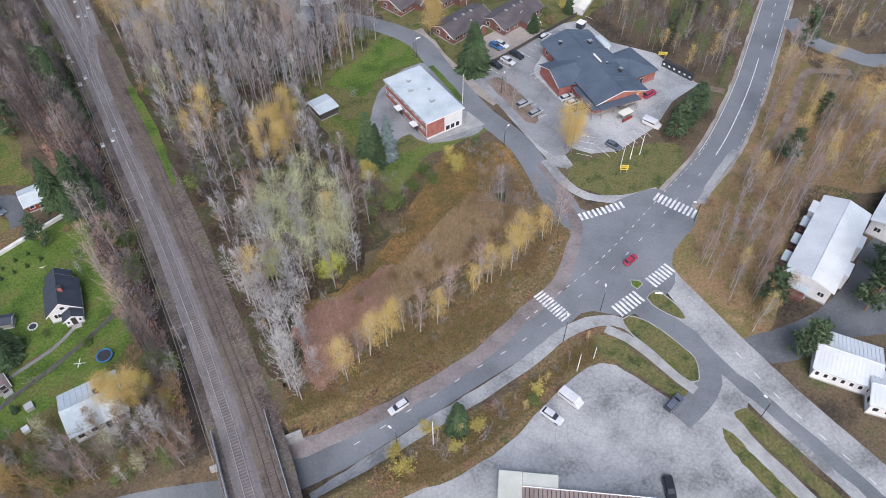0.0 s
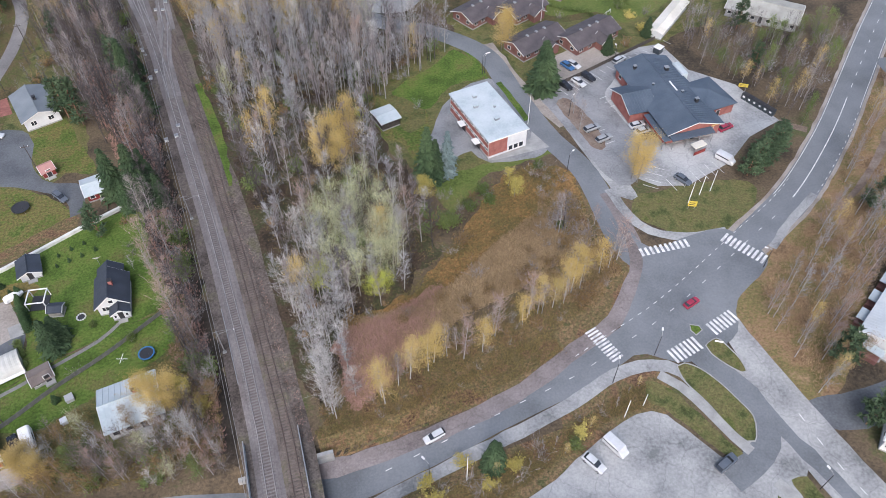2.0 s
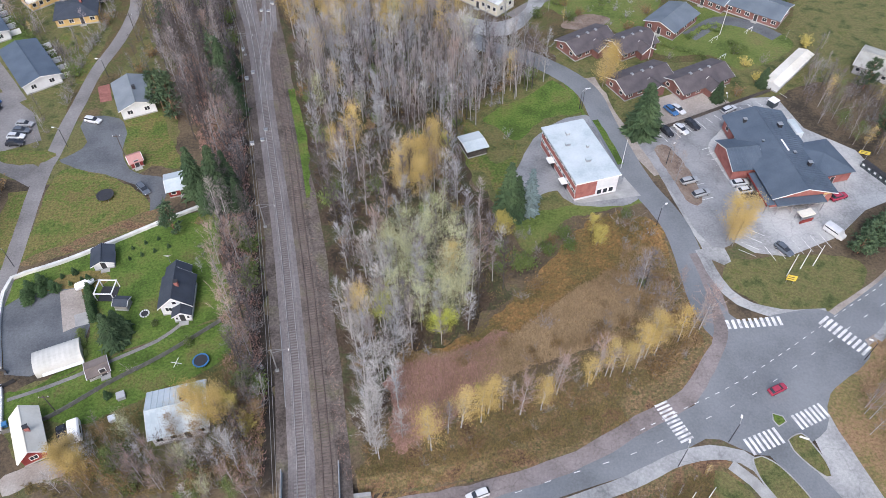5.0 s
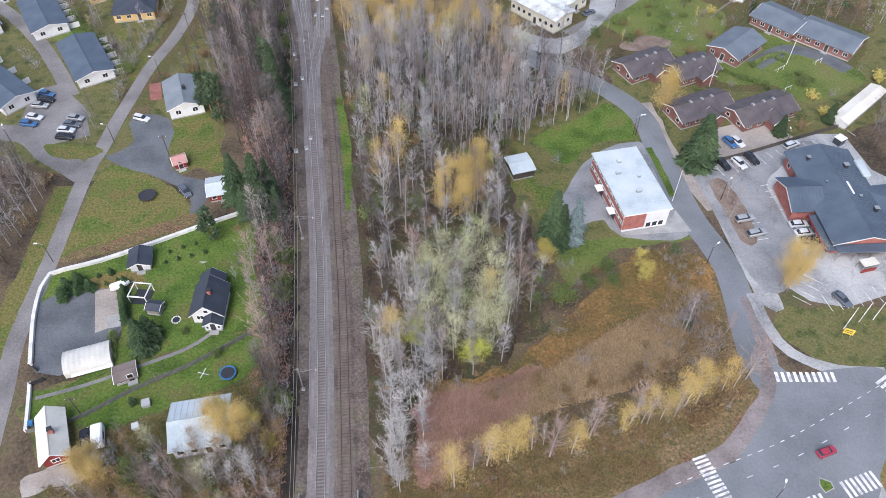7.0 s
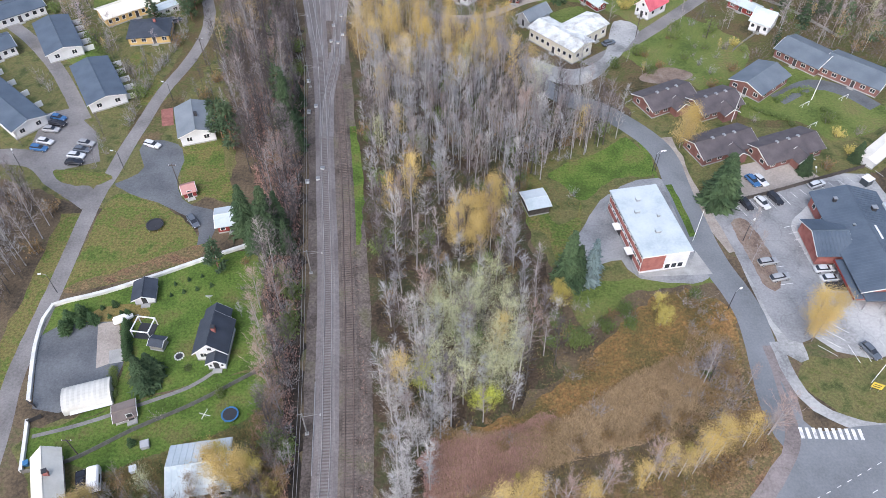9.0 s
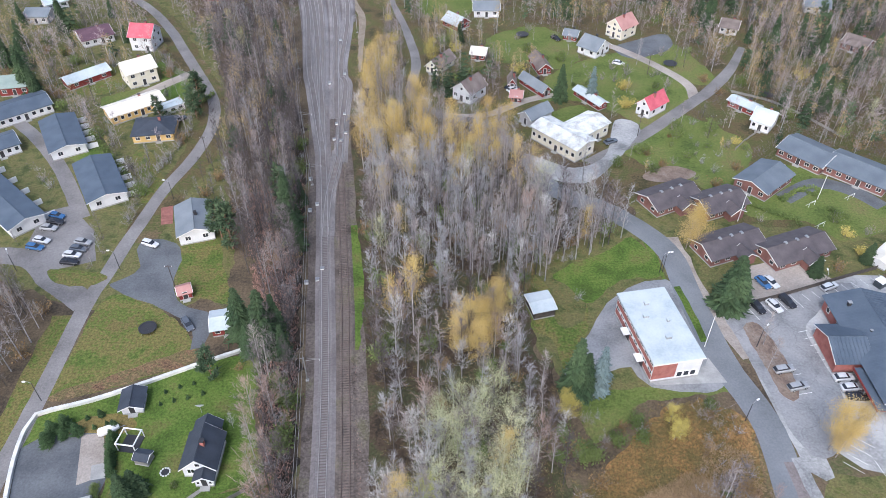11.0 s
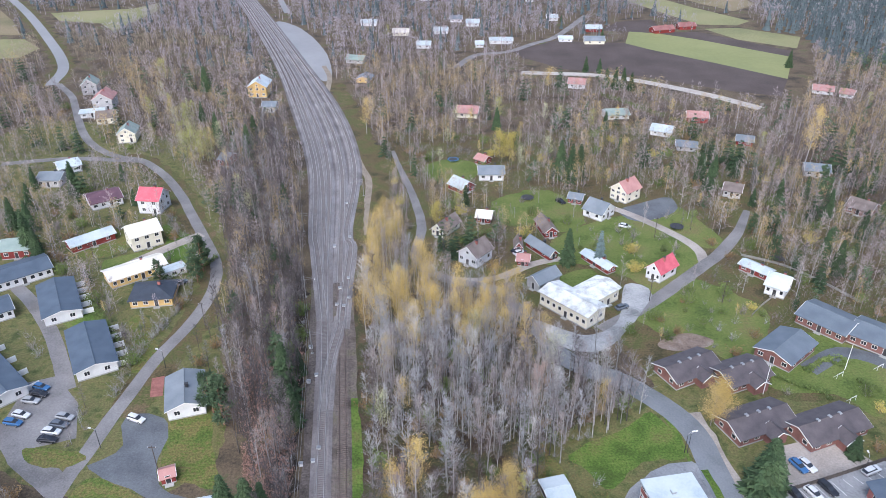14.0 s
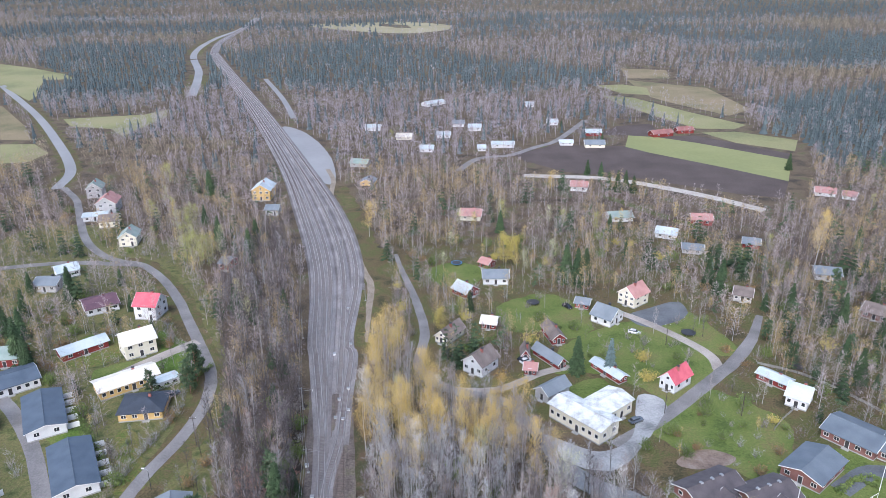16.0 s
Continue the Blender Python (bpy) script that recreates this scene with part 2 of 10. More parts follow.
SPRUCE_N = material("spruce_needles", [(0.032, 0.06, 0.028), (0.065, 0.1, 0.045)], 0.2, 20, 0.9, rand=0.2, island=0.3)
BLUE_N = material("blue_spruce_needles", [(0.1, 0.14, 0.14), (0.15, 0.2, 0.2)], 0.2, 20, 0.9, rand=0.1, island=0.3)
PINE_N = material("pine_needles", [(0.05, 0.085, 0.045), (0.085, 0.125, 0.065)], 0.2, 20, 0.9, rand=0.2, island=0.3)
BLUE_PANEL = material("blue_grey_panel", [(0.3, 0.38, 0.42), (0.4, 0.47, 0.51)], 0.4, 10, 0.5, space="object")
SIGN_YELLOW = plain("yellow_sign", (0.6, 0.47, 0.07), 0.5)
BLUE_PLASTIC = plain("blue_plastic", (0.05, 0.17, 0.35), 0.5)
DARK_BOX = plain("dark_box", (0.06, 0.075, 0.085), 0.5)
TAN_ROOF = material("brown_sheet_roof", [(0.22, 0.17, 0.15), (0.3, 0.24, 0.22)], 0.3, 12, 0.7, 0.1, space="object")
GREEN_ROOF = material("pale_lichen_roof", [(0.42, 0.43, 0.38), (0.5, 0.51, 0.46)], 0.3, 12, 0.7, 0.1, space="object")
STONE_WALL = material("white_stone_wall", [(0.5, 0.5, 0.48), (0.68, 0.68, 0.66)], 0.5, 8, 0.9, 0.2)
REED = material("dry_reeds", [(0.255, 0.176, 0.0979), (0.372, 0.265, 0.155)], 0.08, 20, 0.9, island=0.3, soft=0.5)
REED_RED = material("russet_stems", [(0.314, 0.183, 0.144), (0.418, 0.257, 0.21)], 0.08, 20, 0.9, island=0.3, soft=0.5)
GRASS_TUFT = material("grass_tufts", [(0.13, 0.108, 0.04), (0.215, 0.152, 0.064)], 0.08, 20, 0.9, island=0.35, soft=0.5)
# brown bank soil with the shade under its bushes put into the colour
SHADED_SOIL = material("shaded_leaf_mould", [(0.0176, 0.0144, 0.0112), (0.036, 0.0288, 0.0224), (0.06, 0.0464, 0.0336)], 0.2, 12, 0.95, 0.6, grain=0.5)
RUSTY = material("rusty_verge", [(0.0857, 0.0512, 0.0328), (0.187, 0.114, 0.0655), (0.11, 0.0966, 0.0415), (0.196, 0.128, 0.071), (0.0817, 0.085, 0.0338)], 0.2, 14, 0.95, 0.8, grain=0.65)
# moss and brown litter, coloured darker to carry the shade beneath the trees
SHADED_FOREST = material("shaded_mossy_floor", [(0.0288, 0.023, 0.0158), (0.0684, 0.0475, 0.0317), (0.0504, 0.0562, 0.0245), (0.101, 0.072, 0.0446)], 0.15, 12, 0.95, 0.6, grain=0.5)
TWIG_DARK = material("dark_twigs", [(0.0617, 0.0522, 0.0513), (0.119, 0.101, 0.0988)], 0.06, 20, 0.9, rand=0.22, island=0.25, soft=0.45)
TWIG_MID = material("mauve_twigs", [(0.13, 0.114, 0.119), (0.216, 0.192, 0.196)], 0.06, 20, 0.9, island=0.3, soft=0.55)
# distance haze is put into the far woods' colours, lifted paler and bluer
FAR_MIX = material("hazed_bare_woods", [(0.251, 0.22, 0.245), (0.324, 0.286, 0.311), (0.365, 0.324, 0.337)], 0.012, 30, 0.95, island=0.1, soft=0.7)
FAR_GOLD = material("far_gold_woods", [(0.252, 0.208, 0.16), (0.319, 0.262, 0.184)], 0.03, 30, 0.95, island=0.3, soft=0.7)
FAR_DARK = material("hazed_spruce_woods", [(0.0527, 0.0696, 0.0738), (0.0896, 0.113, 0.117)], 0.03, 30, 0.95, island=0.18, soft=0.3)
ROOF_SLATE = material("slate_blue_roof", [(0.035, 0.043, 0.058), (0.052, 0.062, 0.082)], 0.4, 16, 0.65, 0.2, space="object")
LEAF_TAN = material("tan_leaves", [(0.294, 0.216, 0.11), (0.405, 0.304, 0.156)], 0.1, 20, 0.85, island=0.3, soft=0.5)
THUJA_N = material("thuja_needles", [(0.03, 0.062, 0.024), (0.062, 0.105, 0.04)], 0.2, 20, 0.9, rand=0.15, island=0.3)
LIME = material("lime_leaves", [(0.4, 0.44, 0.06), (0.52, 0.55, 0.1)], 0.1, 20, 0.85, island=0.3)
PINK_TWIG = material("pinkish_twigs", [(0.258, 0.184, 0.156), (0.368, 0.27, 0.23)], 0.06, 20, 0.9, rand=0.1, island=0.25, soft=0.55)
BED_BROWN = material("brown_ballast", [(0.117, 0.0976, 0.0927), (0.166, 0.142, 0.137)], 0.2, 20, 0.95, 0.5, grain=0.25)
OLD_TIE = material("rotten_sleeper", [(0.11, 0.088, 0.077), (0.19, 0.155, 0.138)], 0.8, 8, 0.95, 0.3)
CANVAS = material("cream_tarpaulin", [(0.45, 0.445, 0.41), (0.56, 0.55, 0.51)], 0.4, 6, 0.7, 0.1, space="object")
TWIG_FAR = material("hazy_mauve_twigs", [(0.268, 0.226, 0.227), (0.45, 0.38, 0.367)], 0.05, 20, 0.9, island=0.3, soft=0.65)
TWIG_UMBER = material("umber_twigs", [(0.132, 0.106, 0.103), (0.23, 0.187, 0.178)], 0.05, 20, 0.9, island=0.3, soft=0.6)
LAWN_DULL = material("dull_lawn_grass", [(0.058, 0.0858, 0.0189), (0.0979, 0.133, 0.0305), (0.128, 0.148, 0.0421), (0.145, 0.131, 0.0523)], 0.08, 14, 0.95, 0.5, grain=0.41)
LAWN_ROUGH = material("unmown_verge_grass", [(0.0502, 0.0628, 0.0201), (0.1, 0.109, 0.0377), (0.139, 0.122, 0.0519), (0.0837, 0.1, 0.0268)], 0.3, 14, 0.95, 0.6, grain=0.45)
GARDEN_TAN = material("mossy_tan_lawn", [(0.1, 0.1, 0.024), (0.16, 0.132, 0.04), (0.19, 0.145, 0.055), (0.12, 0.125, 0.03)], 0.25, 12, 0.95, 0.5, grain=0.5)
LAWN_OLD = material("yellowing_lawn", [(0.06, 0.1, 0.018), (0.095, 0.122, 0.028), (0.15, 0.125, 0.046), (0.085, 0.12, 0.024), (0.135, 0.112, 0.042)], 0.1, 12, 0.95, 0.5, grain=0.55)
SHOP_PAVE = material("pale_worn_asphalt", [(0.24, 0.245, 0.247), (0.33, 0.335, 0.337), (0.39, 0.393, 0.393), (0.44, 0.44, 0.438)], 0.12, 14, 0.88, 0.2, cracks=0.22, grain=0.12)
TAN_TRACK = material("tan_earth_track", [(0.2, 0.165, 0.125), (0.28, 0.235, 0.185)], 0.3, 12, 0.95, 0.4, grain=0.3)
ROOF_OLD = material("mossy_pale_roof", [(0.3, 0.295, 0.26), (0.42, 0.41, 0.37)], 0.3, 12, 0.75, 0.1, space="object")
BARK_DARK = material("dark_bark", [(0.055, 0.048, 0.044), (0.1, 0.088, 0.08)], 1.0, 6, 0.9, 0.2, space="object")
YARD_BED = material("oily_ballast", [(0.153, 0.14, 0.139), (0.211, 0.195, 0.194), (0.267, 0.25, 0.25)], 0.09, 24, 0.95, 0.4, grain=0.35)
SOIL = material("bare_soil", [(0.13, 0.095, 0.075), (0.2, 0.15, 0.12), (0.24, 0.2, 0.17)], 0.3, 12, 0.95, 0.5, grain=0.3)
ROOF_TAUPE = material("taupe_tile_roof", [(0.07, 0.061, 0.067), (0.115, 0.1, 0.104)], 0.35, 16, 0.7, 0.2, space="object")
FENCE_DARK = material("dark_fence_boards", [(0.1, 0.1, 0.095), (0.17, 0.168, 0.16)], 0.8, 10, 0.9, 0.2, space="object")
BRUSH = material("mauve_undergrowth", [(0.115, 0.096, 0.086), (0.21, 0.178, 0.16)], 0.05, 20, 0.9, island=0.3, soft=0.6)
TAN_GROUND = material("tan_autumn_ground", [(0.137, 0.088, 0.0476), (0.245, 0.158, 0.0886), (0.147, 0.128, 0.0492), (0.274, 0.185, 0.107)], 0.12, 14, 0.95, 0.6, grain=0.4)
ROOF_WHITE = material("white_ribbed_roof", [(0.5, 0.53, 0.55), (0.6, 0.63, 0.65)], 0.2, 10, 0.6, 0.05, space="object")
THICKET = material("brown_thicket_twigs", [(0.119, 0.095, 0.0855), (0.223, 0.182, 0.165)], 0.06, 20, 0.9, rand=0.2, island=0.25, soft=0.5)
ROOF_TERRACE = material("blue_grey_felt_roof", [(0.1, 0.124, 0.152), (0.142, 0.168, 0.198)], 0.25, 14, 0.65, 0.1, space="object")
RED_PAVING = material("red_paving", [(0.2, 0.085, 0.07), (0.3, 0.13, 0.11)], 0.6, 12, 0.9, 0.2, grain=0.2)
LANE = material("grey_gravelled_lane", [(0.139, 0.132, 0.13), (0.191, 0.182, 0.18), (0.232, 0.223, 0.218)], 0.12, 20, 0.95, 0.3, grain=0.19)
YARD_MID = material("brown_grey_yard_gravel", [(0.1, 0.088, 0.085), (0.142, 0.127, 0.124), (0.18, 0.165, 0.162)], 0.09, 24, 0.95, 0.4, grain=0.35)
CAR_LANE = material("patched_asphalt", [(0.168, 0.172, 0.181), (0.235, 0.24, 0.249), (0.286, 0.289, 0.296)], 0.14, 16, 0.88, 0.2, cracks=0.2, grain=0.12)

# ---- building helpers ----


class Shape:
    """Vertices and faces of one mesh."""

    def __init__(self):
        self.v, self.f = [], []

    def add(self, verts, faces):
        o = len(self.v)
        self.v += [tuple(p) for p in verts]
        self.f += [tuple(o + i for i in f) for f in faces]
        return self

    def box(self, x0, y0, z0, x1, y1, z1, cut=0.0):
        """A box; cut: its upright and top edges are bevelled by that much."""
        if not cut:
            v = [(x0, y0, z0), (x1, y0, z0), (x1, y1, z0), (x0, y1, z0), (x0, y0, z1), (x1, y0, z1), (x1, y1, z1), (x0, y1, z1)]
            return self.add(v, [(0, 3, 2, 1), (4, 5, 6, 7), (0, 1, 5, 4), (1, 2, 6, 5), (2, 3, 7, 6), (3, 0, 4, 7)])
        c = cut
        ring = [(x0 + c, y0), (x1 - c, y0), (x1, y0 + c), (x1, y1 - c), (x1 - c, y1), (x0 + c, y1), (x0, y1 - c), (x0, y0 + c)]
        mx, my = (x0 + x1) / 2, (y0 + y1) / 2
        top = [(mx + (x - mx) * (1 - 2 * c / (x1 - x0)), my + (y - my) * (1 - 2 * c / (y1 - y0))) for x, y in ring]
        v = [(x, y, z0) for x, y in ring] + [(x, y, z1 - c) for x, y in ring] + [(x, y, z1) for x, y in top]
        f = [tuple(range(7, -1, -1)), tuple(range(16, 24))]
        for k in (0, 8):
            f += [(k + i, k + (i + 1) % 8, k + 8 + (i + 1) % 8, k + 8 + i) for i in range(8)]
        return self.add(v, f)

    def tube(self, a, b, r0, r1, n=6, caps=True):
        a, b = Vector(a), Vector(b)
        d = (b - a).normalized()
        s = d.orthogonal().normalized()
        t = d.cross(s)
        v = []
        for p, r in ((a, r0), (b, r1)):
            v += [p + r * (math.cos(2 * math.pi * i / n) * s + math.sin(2 * math.pi * i / n) * t) for i in range(n)]
        f = [(i, (i + 1) % n, n + (i + 1) % n, n + i) for i in range(n)]
        if caps:
            f += [tuple(range(n - 1, -1, -1)), tuple(range(n, 2 * n))]
        return self.add(v, f)

    def disc(self, cx, cy, z0, z1, r, n=14, r1=None):
        return self.tube((cx, cy, z0), (cx, cy, z1), r, r if r1 is None else r1, n)

    def mesh(self, name, mat):
        me = bpy.data.meshes.new(name)
        me.from_pydata(self.v, [], self.f)
        me.materials.append(mat)
        me.validate()
        me.update()
        return me


def part(name, shape, mat, parent, label="", at=None):
    ob = new(name, shape.mesh(name, mat) if isinstance(shape, Shape) else shape)
    ob.parent = parent
    if at is not None:
        ob.matrix_basis = at
    if label:
        tagged(ob, label)
    return ob


def thing(name, x, y, z=0.0, rot=0.0, label="", category="", group="", scale=1.0):
    ob = new(name)
    ob.empty_display_size = 0.3
    ob.location, ob.rotation_euler, ob.scale = (x, y, z), (0, 0, rot), (scale,) * 3
    return tagged(ob, label, category, group)


def setting(name, shape, mat, label, category):
    ob = new(name, shape.mesh(name, mat))
    return tagged(ob, label, category, "", "structure")


# ---- terrain ----
DIP_X, DIP_Y, DIP = -8.0, 58.0, 4.6


def under_y(x):
    """The middle of the road that dips beneath the railway."""
    return 58.2 + 0.07 * (x + 5) if x > -5 else 58.2 - 0.25 * (x + 5) * -0.35


def height(x, y):
    """Flat ground with the dip of the underpass and low hills far away."""
    z = 0.0
    if -60 < x < 45 and 40 < y < 76:
        w = abs(y - under_y(x))
        side = min(1.0, max(0.0, (8.5 - w) / 4.0))
        z -= DIP * math.exp(-((x - DIP_X) / 19.0) ** 2) * side * side * (3 - 2 * side)
    far = math.hypot(x, y)
    if far > 900:
        k = min(1.0, (far - 900) / 1800)
        z += k * (14 + 26 * noise.noise((x / 900, y / 900, 0.3)) + 14 * noise.noise((x / 350, y / 350, 4.1)))
    return z


def spaced(stops):
    out = []
    for (a, b, n) in stops:
        out += [a + (b - a) * i / n for i in range(n)]
    return out + [stops[-1][1]]


gx = spaced([(-4700, -1000, 18), (-1000, -60, 24), (-60, 45, 70), (45, 1000, 24), (1000, 4700, 18)])
gy = spaced([(-4700, -300, 10), (-300, 40, 8), (40, 76, 36), (76, 900, 22), (900, 4700, 40)])
sheet = Shape()
sheet.v = [(x, y, height(x, y)) for y in gy for x in gx]
nx = len(gx)
sheet.f = [(j * nx + i, j * nx + i + 1, (j + 1) * nx + i + 1, (j + 1) * nx + i) for j in range(len(gy) - 1) for i in range(nx - 1)]
setting("ground", sheet, FLOOR, "brown late-autumn ground of fallen leaves, moss and dry grass", "ground")

# what may not be planted over, on a one-metre raster
OX, OY, ON, OM = -900, 20, 1700, 1500
blocked = np.zeros((OM, ON), bool)
solid = np.zeros((OM, ON), bool)


def block(x, y, r, soft=False):
    i0, i1, j0, j1 = int(x - r - OX), int(x + r - OX) + 1, int(y - r - OY), int(y + r - OY) + 1
    if i1 > 0 and j1 > 0 and i0 < ON and j0 < OM:
        blocked[max(0, j0):j1, max(0, i0):i1] = True
        if not soft:
            solid[max(0, j0):j1, max(0, i0):i1] = True


def free(x, y):
    i, j = int(x - OX), int(y - OY)
    return not (0 <= i < ON and 0 <= j < OM and blocked[j, i])


def open_ground(x, y):
    """Neither built nor paved; lawns count as open."""
    i, j = int(x - OX), int(y - OY)
    return not (0 <= i < ON and 0 <= j < OM and solid[j, i])


def inside(x, y, poly):
    odd, j = False, len(poly) - 1
    for i in range(len(poly)):
        (xi, yi), (xj, yj) = poly[i], poly[j]
        if (yi > y) != (yj > y) and x < (xj - xi) * (y - yi) / (yj - yi) + xi:
            odd = not odd
        j = i
    return odd


def smooth(points, step=2.5, closed=False):
    """A Catmull-Rom line through the points."""
    p = [Vector((*q, 0)) for q in points]
    n = len(p)
    out = []
    for i in range(n if closed else n - 1):
        a, b = p[i], p[(i + 1) % n]
        if closed:
            z, c = p[i - 1], p[(i + 2) % n]
        else:
            z, c = (p[i - 1] if i else 2 * a - b), (p[i + 2] if i + 2 < n else 2 * b - a)
        m = max(1, int((b - a).length / step))
        for k in range(m):
            t = k / m
            out.append(0.5 * ((2 * a) + (b - z) * t + (2 * z - 5 * a + 4 * b - c) * t * t + (3 * a - z - 3 * b + c) * t ** 3))
    if not closed:
        out.append(p[-1])
    return [(q.x, q.y) for q in out]


def sides(line, i):
    a, b = line[max(0, i - 1)], line[min(len(line) - 1, i + 1)]
    d = Vector((b[0] - a[0], b[1] - a[1])).normalized()
    return -d.y, d.x


def strip_shape(line, width, z, lean=0.0, ragged=0.0):
    s = Shape()
    for i, (x, y) in enumerate(line):
        w = width(i / (len(line) - 1)) if callable(width) else width
        px, py = sides(line, i)
        for k in (-1, 1):
            e = k * w / 2 + lean + (ragged * noise.noise((x * 0.35, y * 0.35, k * 7.0)) if ragged else 0)
            s.v.append((x + px * e, y + py * e, height(x + px * e, y + py * e) + z))
    s.f = [(2 * i, 2 * i + 2, 2 * i + 3, 2 * i + 1)[::-1] for i in range(len(line) - 1)]
    return s


def strip(name, points, width, z, mat, label, category="road", ragged=0.15, guard=1.5, step=2.5, front=0):
    line = smooth(points, step)
    ob = setting(name, strip_shape(line, width, z, 0.0, ragged), mat, label, category)
    for i, (x, y) in enumerate(line):
        w = width(i / (len(line) - 1)) if callable(width) else width
        px, py = sides(line, i)
        for k in range(int(w / 1.5) + 2):
            e = -w / 2 - guard / 2 + (w + guard) * k / (int(w / 1.5) + 1)
            block(x + px * e, y + py * e, 1.0)
            for f in range(0, front, 2):
                block(x + px * e, y + py * e - f, 1.0)
    return line, ob


def patch(name, points, z, mat, label, category="ground", wobble=0.5, guard=True, round_off=True, front=0):
    """A piece of surface within an outline, with an uneven edge."""
    loose = category in ("lawn", "ground", "meadow")
    line = smooth(points, 1.2 if loose and not front else 2.0, True) if round_off else points
    pts = []
    for x, y in line:
        k, r = wobble, 0.3 if loose and round_off else 0.0
        x, y = x + k * noise.noise((x * 0.3, y * 0.3, 1.0)) + r * noise.noise((x * 1.3, y * 1.3, 4.0)), y + k * noise.noise((x * 0.3, y * 0.3, 9.0)) + r * noise.noise((x * 1.3, y * 1.3, 6.0))
        if category == "ground" and height(x, y) < -0.01:
            y = under_y(x) + (8.6 if y > under_y(x) else -8.6)
        pts.append(Vector((x, y, 0)))
    from_tri = geometry_fill(pts)
    s = Shape()
    s.v = [(p.x, p.y, height(p.x, p.y) + z) for p in pts]
    s.f = from_tri
    ob = setting(name, s, mat, label, category)
    if guard:
        xs, ys = [p.x for p in pts], [p.y for p in pts]
        poly = [(p.x, p.y) for p in pts]
        for j in range(int(min(ys)), int(max(ys)) + 1):
            for i in range(int(min(xs)), int(max(xs)) + 1):
                if inside(i + 0.5, j + 0.5, poly):
                    block(i + 0.5, j + 0.5, 0.4, category in ("lawn", "ground", "meadow"))
                    for f in range(0, front, 3):
                        block(i + 0.5, j + 0.5 - f, 1.2)
    return ob


def geometry_fill(pts):
    bm = bmesh.new()
    vs = [bm.verts.new(p) for p in pts]
    face = bm.faces.new(vs)
    face.normal_update()
    if face.normal.z < 0:
        face.normal_flip()
    bm.verts.index_update()
    res = bmesh.ops.triangulate(bm, faces=[face])
    tris = [tuple(v.index for v in f.verts) for f in bm.faces]
    bm.free()
    return tris


def dashes(line, lean, width, on, off, z, parent, name, start=0.0, end=1e9):
    """Painted strokes along a line, each a piece of its own."""
    acc, k = 0.0, 0
    seg = []
    for i in range(len(line) - 1):
        a, b = Vector(line[i]), Vector(line[i + 1])
        seg.append((acc, a, b, (b - a).length))
        acc += seg[-1][3]

    def at(d):
        for s0, a, b, ln in seg:
            if d <= s0 + ln:
                u = (b - a) / ln
                return a + u * (d - s0) + lean * Vector((-u.y, u.x)), u
        return None

    d = start
    while d + on < min(acc, end):
        n = max(1, int(on / 3))
        s = Shape()
        for j in range(n + 1):
            p, u = at(d + on * j / n)
            q = Vector((-u.y, u.x)) * width / 2
            s.v += [(p.x - q.x, p.y - q.y, height(p.x, p.y) + z), (p.x + q.x, p.y + q.y, height(p.x, p.y) + z)]
        s.f = [(2 * j + 1, 2 * j, 2 * j + 2, 2 * j + 3) for j in range(n)]
        part(name, s, PAINT, parent)
        d += on + off


def zebra(a, b, length, n, z, parent, duty=0.55):
    """A crossing from a to b of n stripes, each the given length along the traffic."""
    a, b = Vector(a), Vector(b)
    u = (b - a).normalized()
    q = Vector((-u.y, u.x))
    step = (b - a).length / n
    for i in range(n):
        c = a + u * step * (i + 0.5)
        h, w = q * length / 2, u * step * duty / 2
        s = Shape().add([(*(c - h - w), z), (*(c - h + w), z), (*(c + h + w), z), (*(c + h - w), z)], [(0, 1, 2, 3)])
        part("crossing_stripe", s, PAINT, parent)

# ---- roads, yards and fields ----
main_pts = [(-70, 68), (-40, 62.5), (-20, 59.5)] + [(-4.2, 58.5), (6.7, 58.6), (20.5, 60.5), (33.1, 62.9), (45.3, 65.2), (56.1, 68.7), (71.6, 74.1), (95.6, 85.6), (113.5, 94.6), (134, 109.7), (153.3, 126.5), (172.8, 143.9)] + [(205, 172), (290, 250)]
R_MAIN, main_road = strip("road_main", main_pts, lambda f: 6.3 + 1.9 * min(1.0, max(0.0, (f - 0.36) / 0.06)), 0.05, ASPHALT, "grey asphalt road with dashed centre line and worn edges", "road")
strip("road_shoulder", main_pts[9:], 9.8, 0.0385, KERB_SAND, "pale sandy shoulder of the main road", "verge", 0.35, 0)
north_pts = [(73.3, 82.9), (69.2, 92.7), (70.5, 115.1), (66.6, 131.9), (64.7, 151.2), (63, 168.9)] + [(52.3, 183.6), (42.2, 190.3), (34.5, 198.8)]
strip("road_north", north_pts, 6.2, 0.0613, ASPHALT, "narrow asphalt street between the shop and the flats", "road")
strip("road_north_track", [(36.6, 197.5), (34.6, 199.5)] + [(24, 226.2), (7.8, 233.8), (-2.3, 246.9), (-1.1, 269.3), (-5.4, 296.3), (-11.5, 322), (-15.7, 342.2)], lambda f: 3.4 - 1.6 * max(0.0, (f - 0.6) / 0.4), 0.0567, LANE, "curving gravel track among birches", "road", 0.3)
SE = [(78.8, 76.2), (79.8, 67.2), (80.4, 55), (81.3, 38), (83.6, 26), (85.8, 16), (88, -5)]
R_SE, se_road = strip("road_south_east", SE, lambda f: 5.0 + 4.8 * min(1.0, max(0.0, (f - 0.15) / 0.3)), 0.07, OLD_ASPHALT, "pale worn asphalt road leading away from the junction", "road")
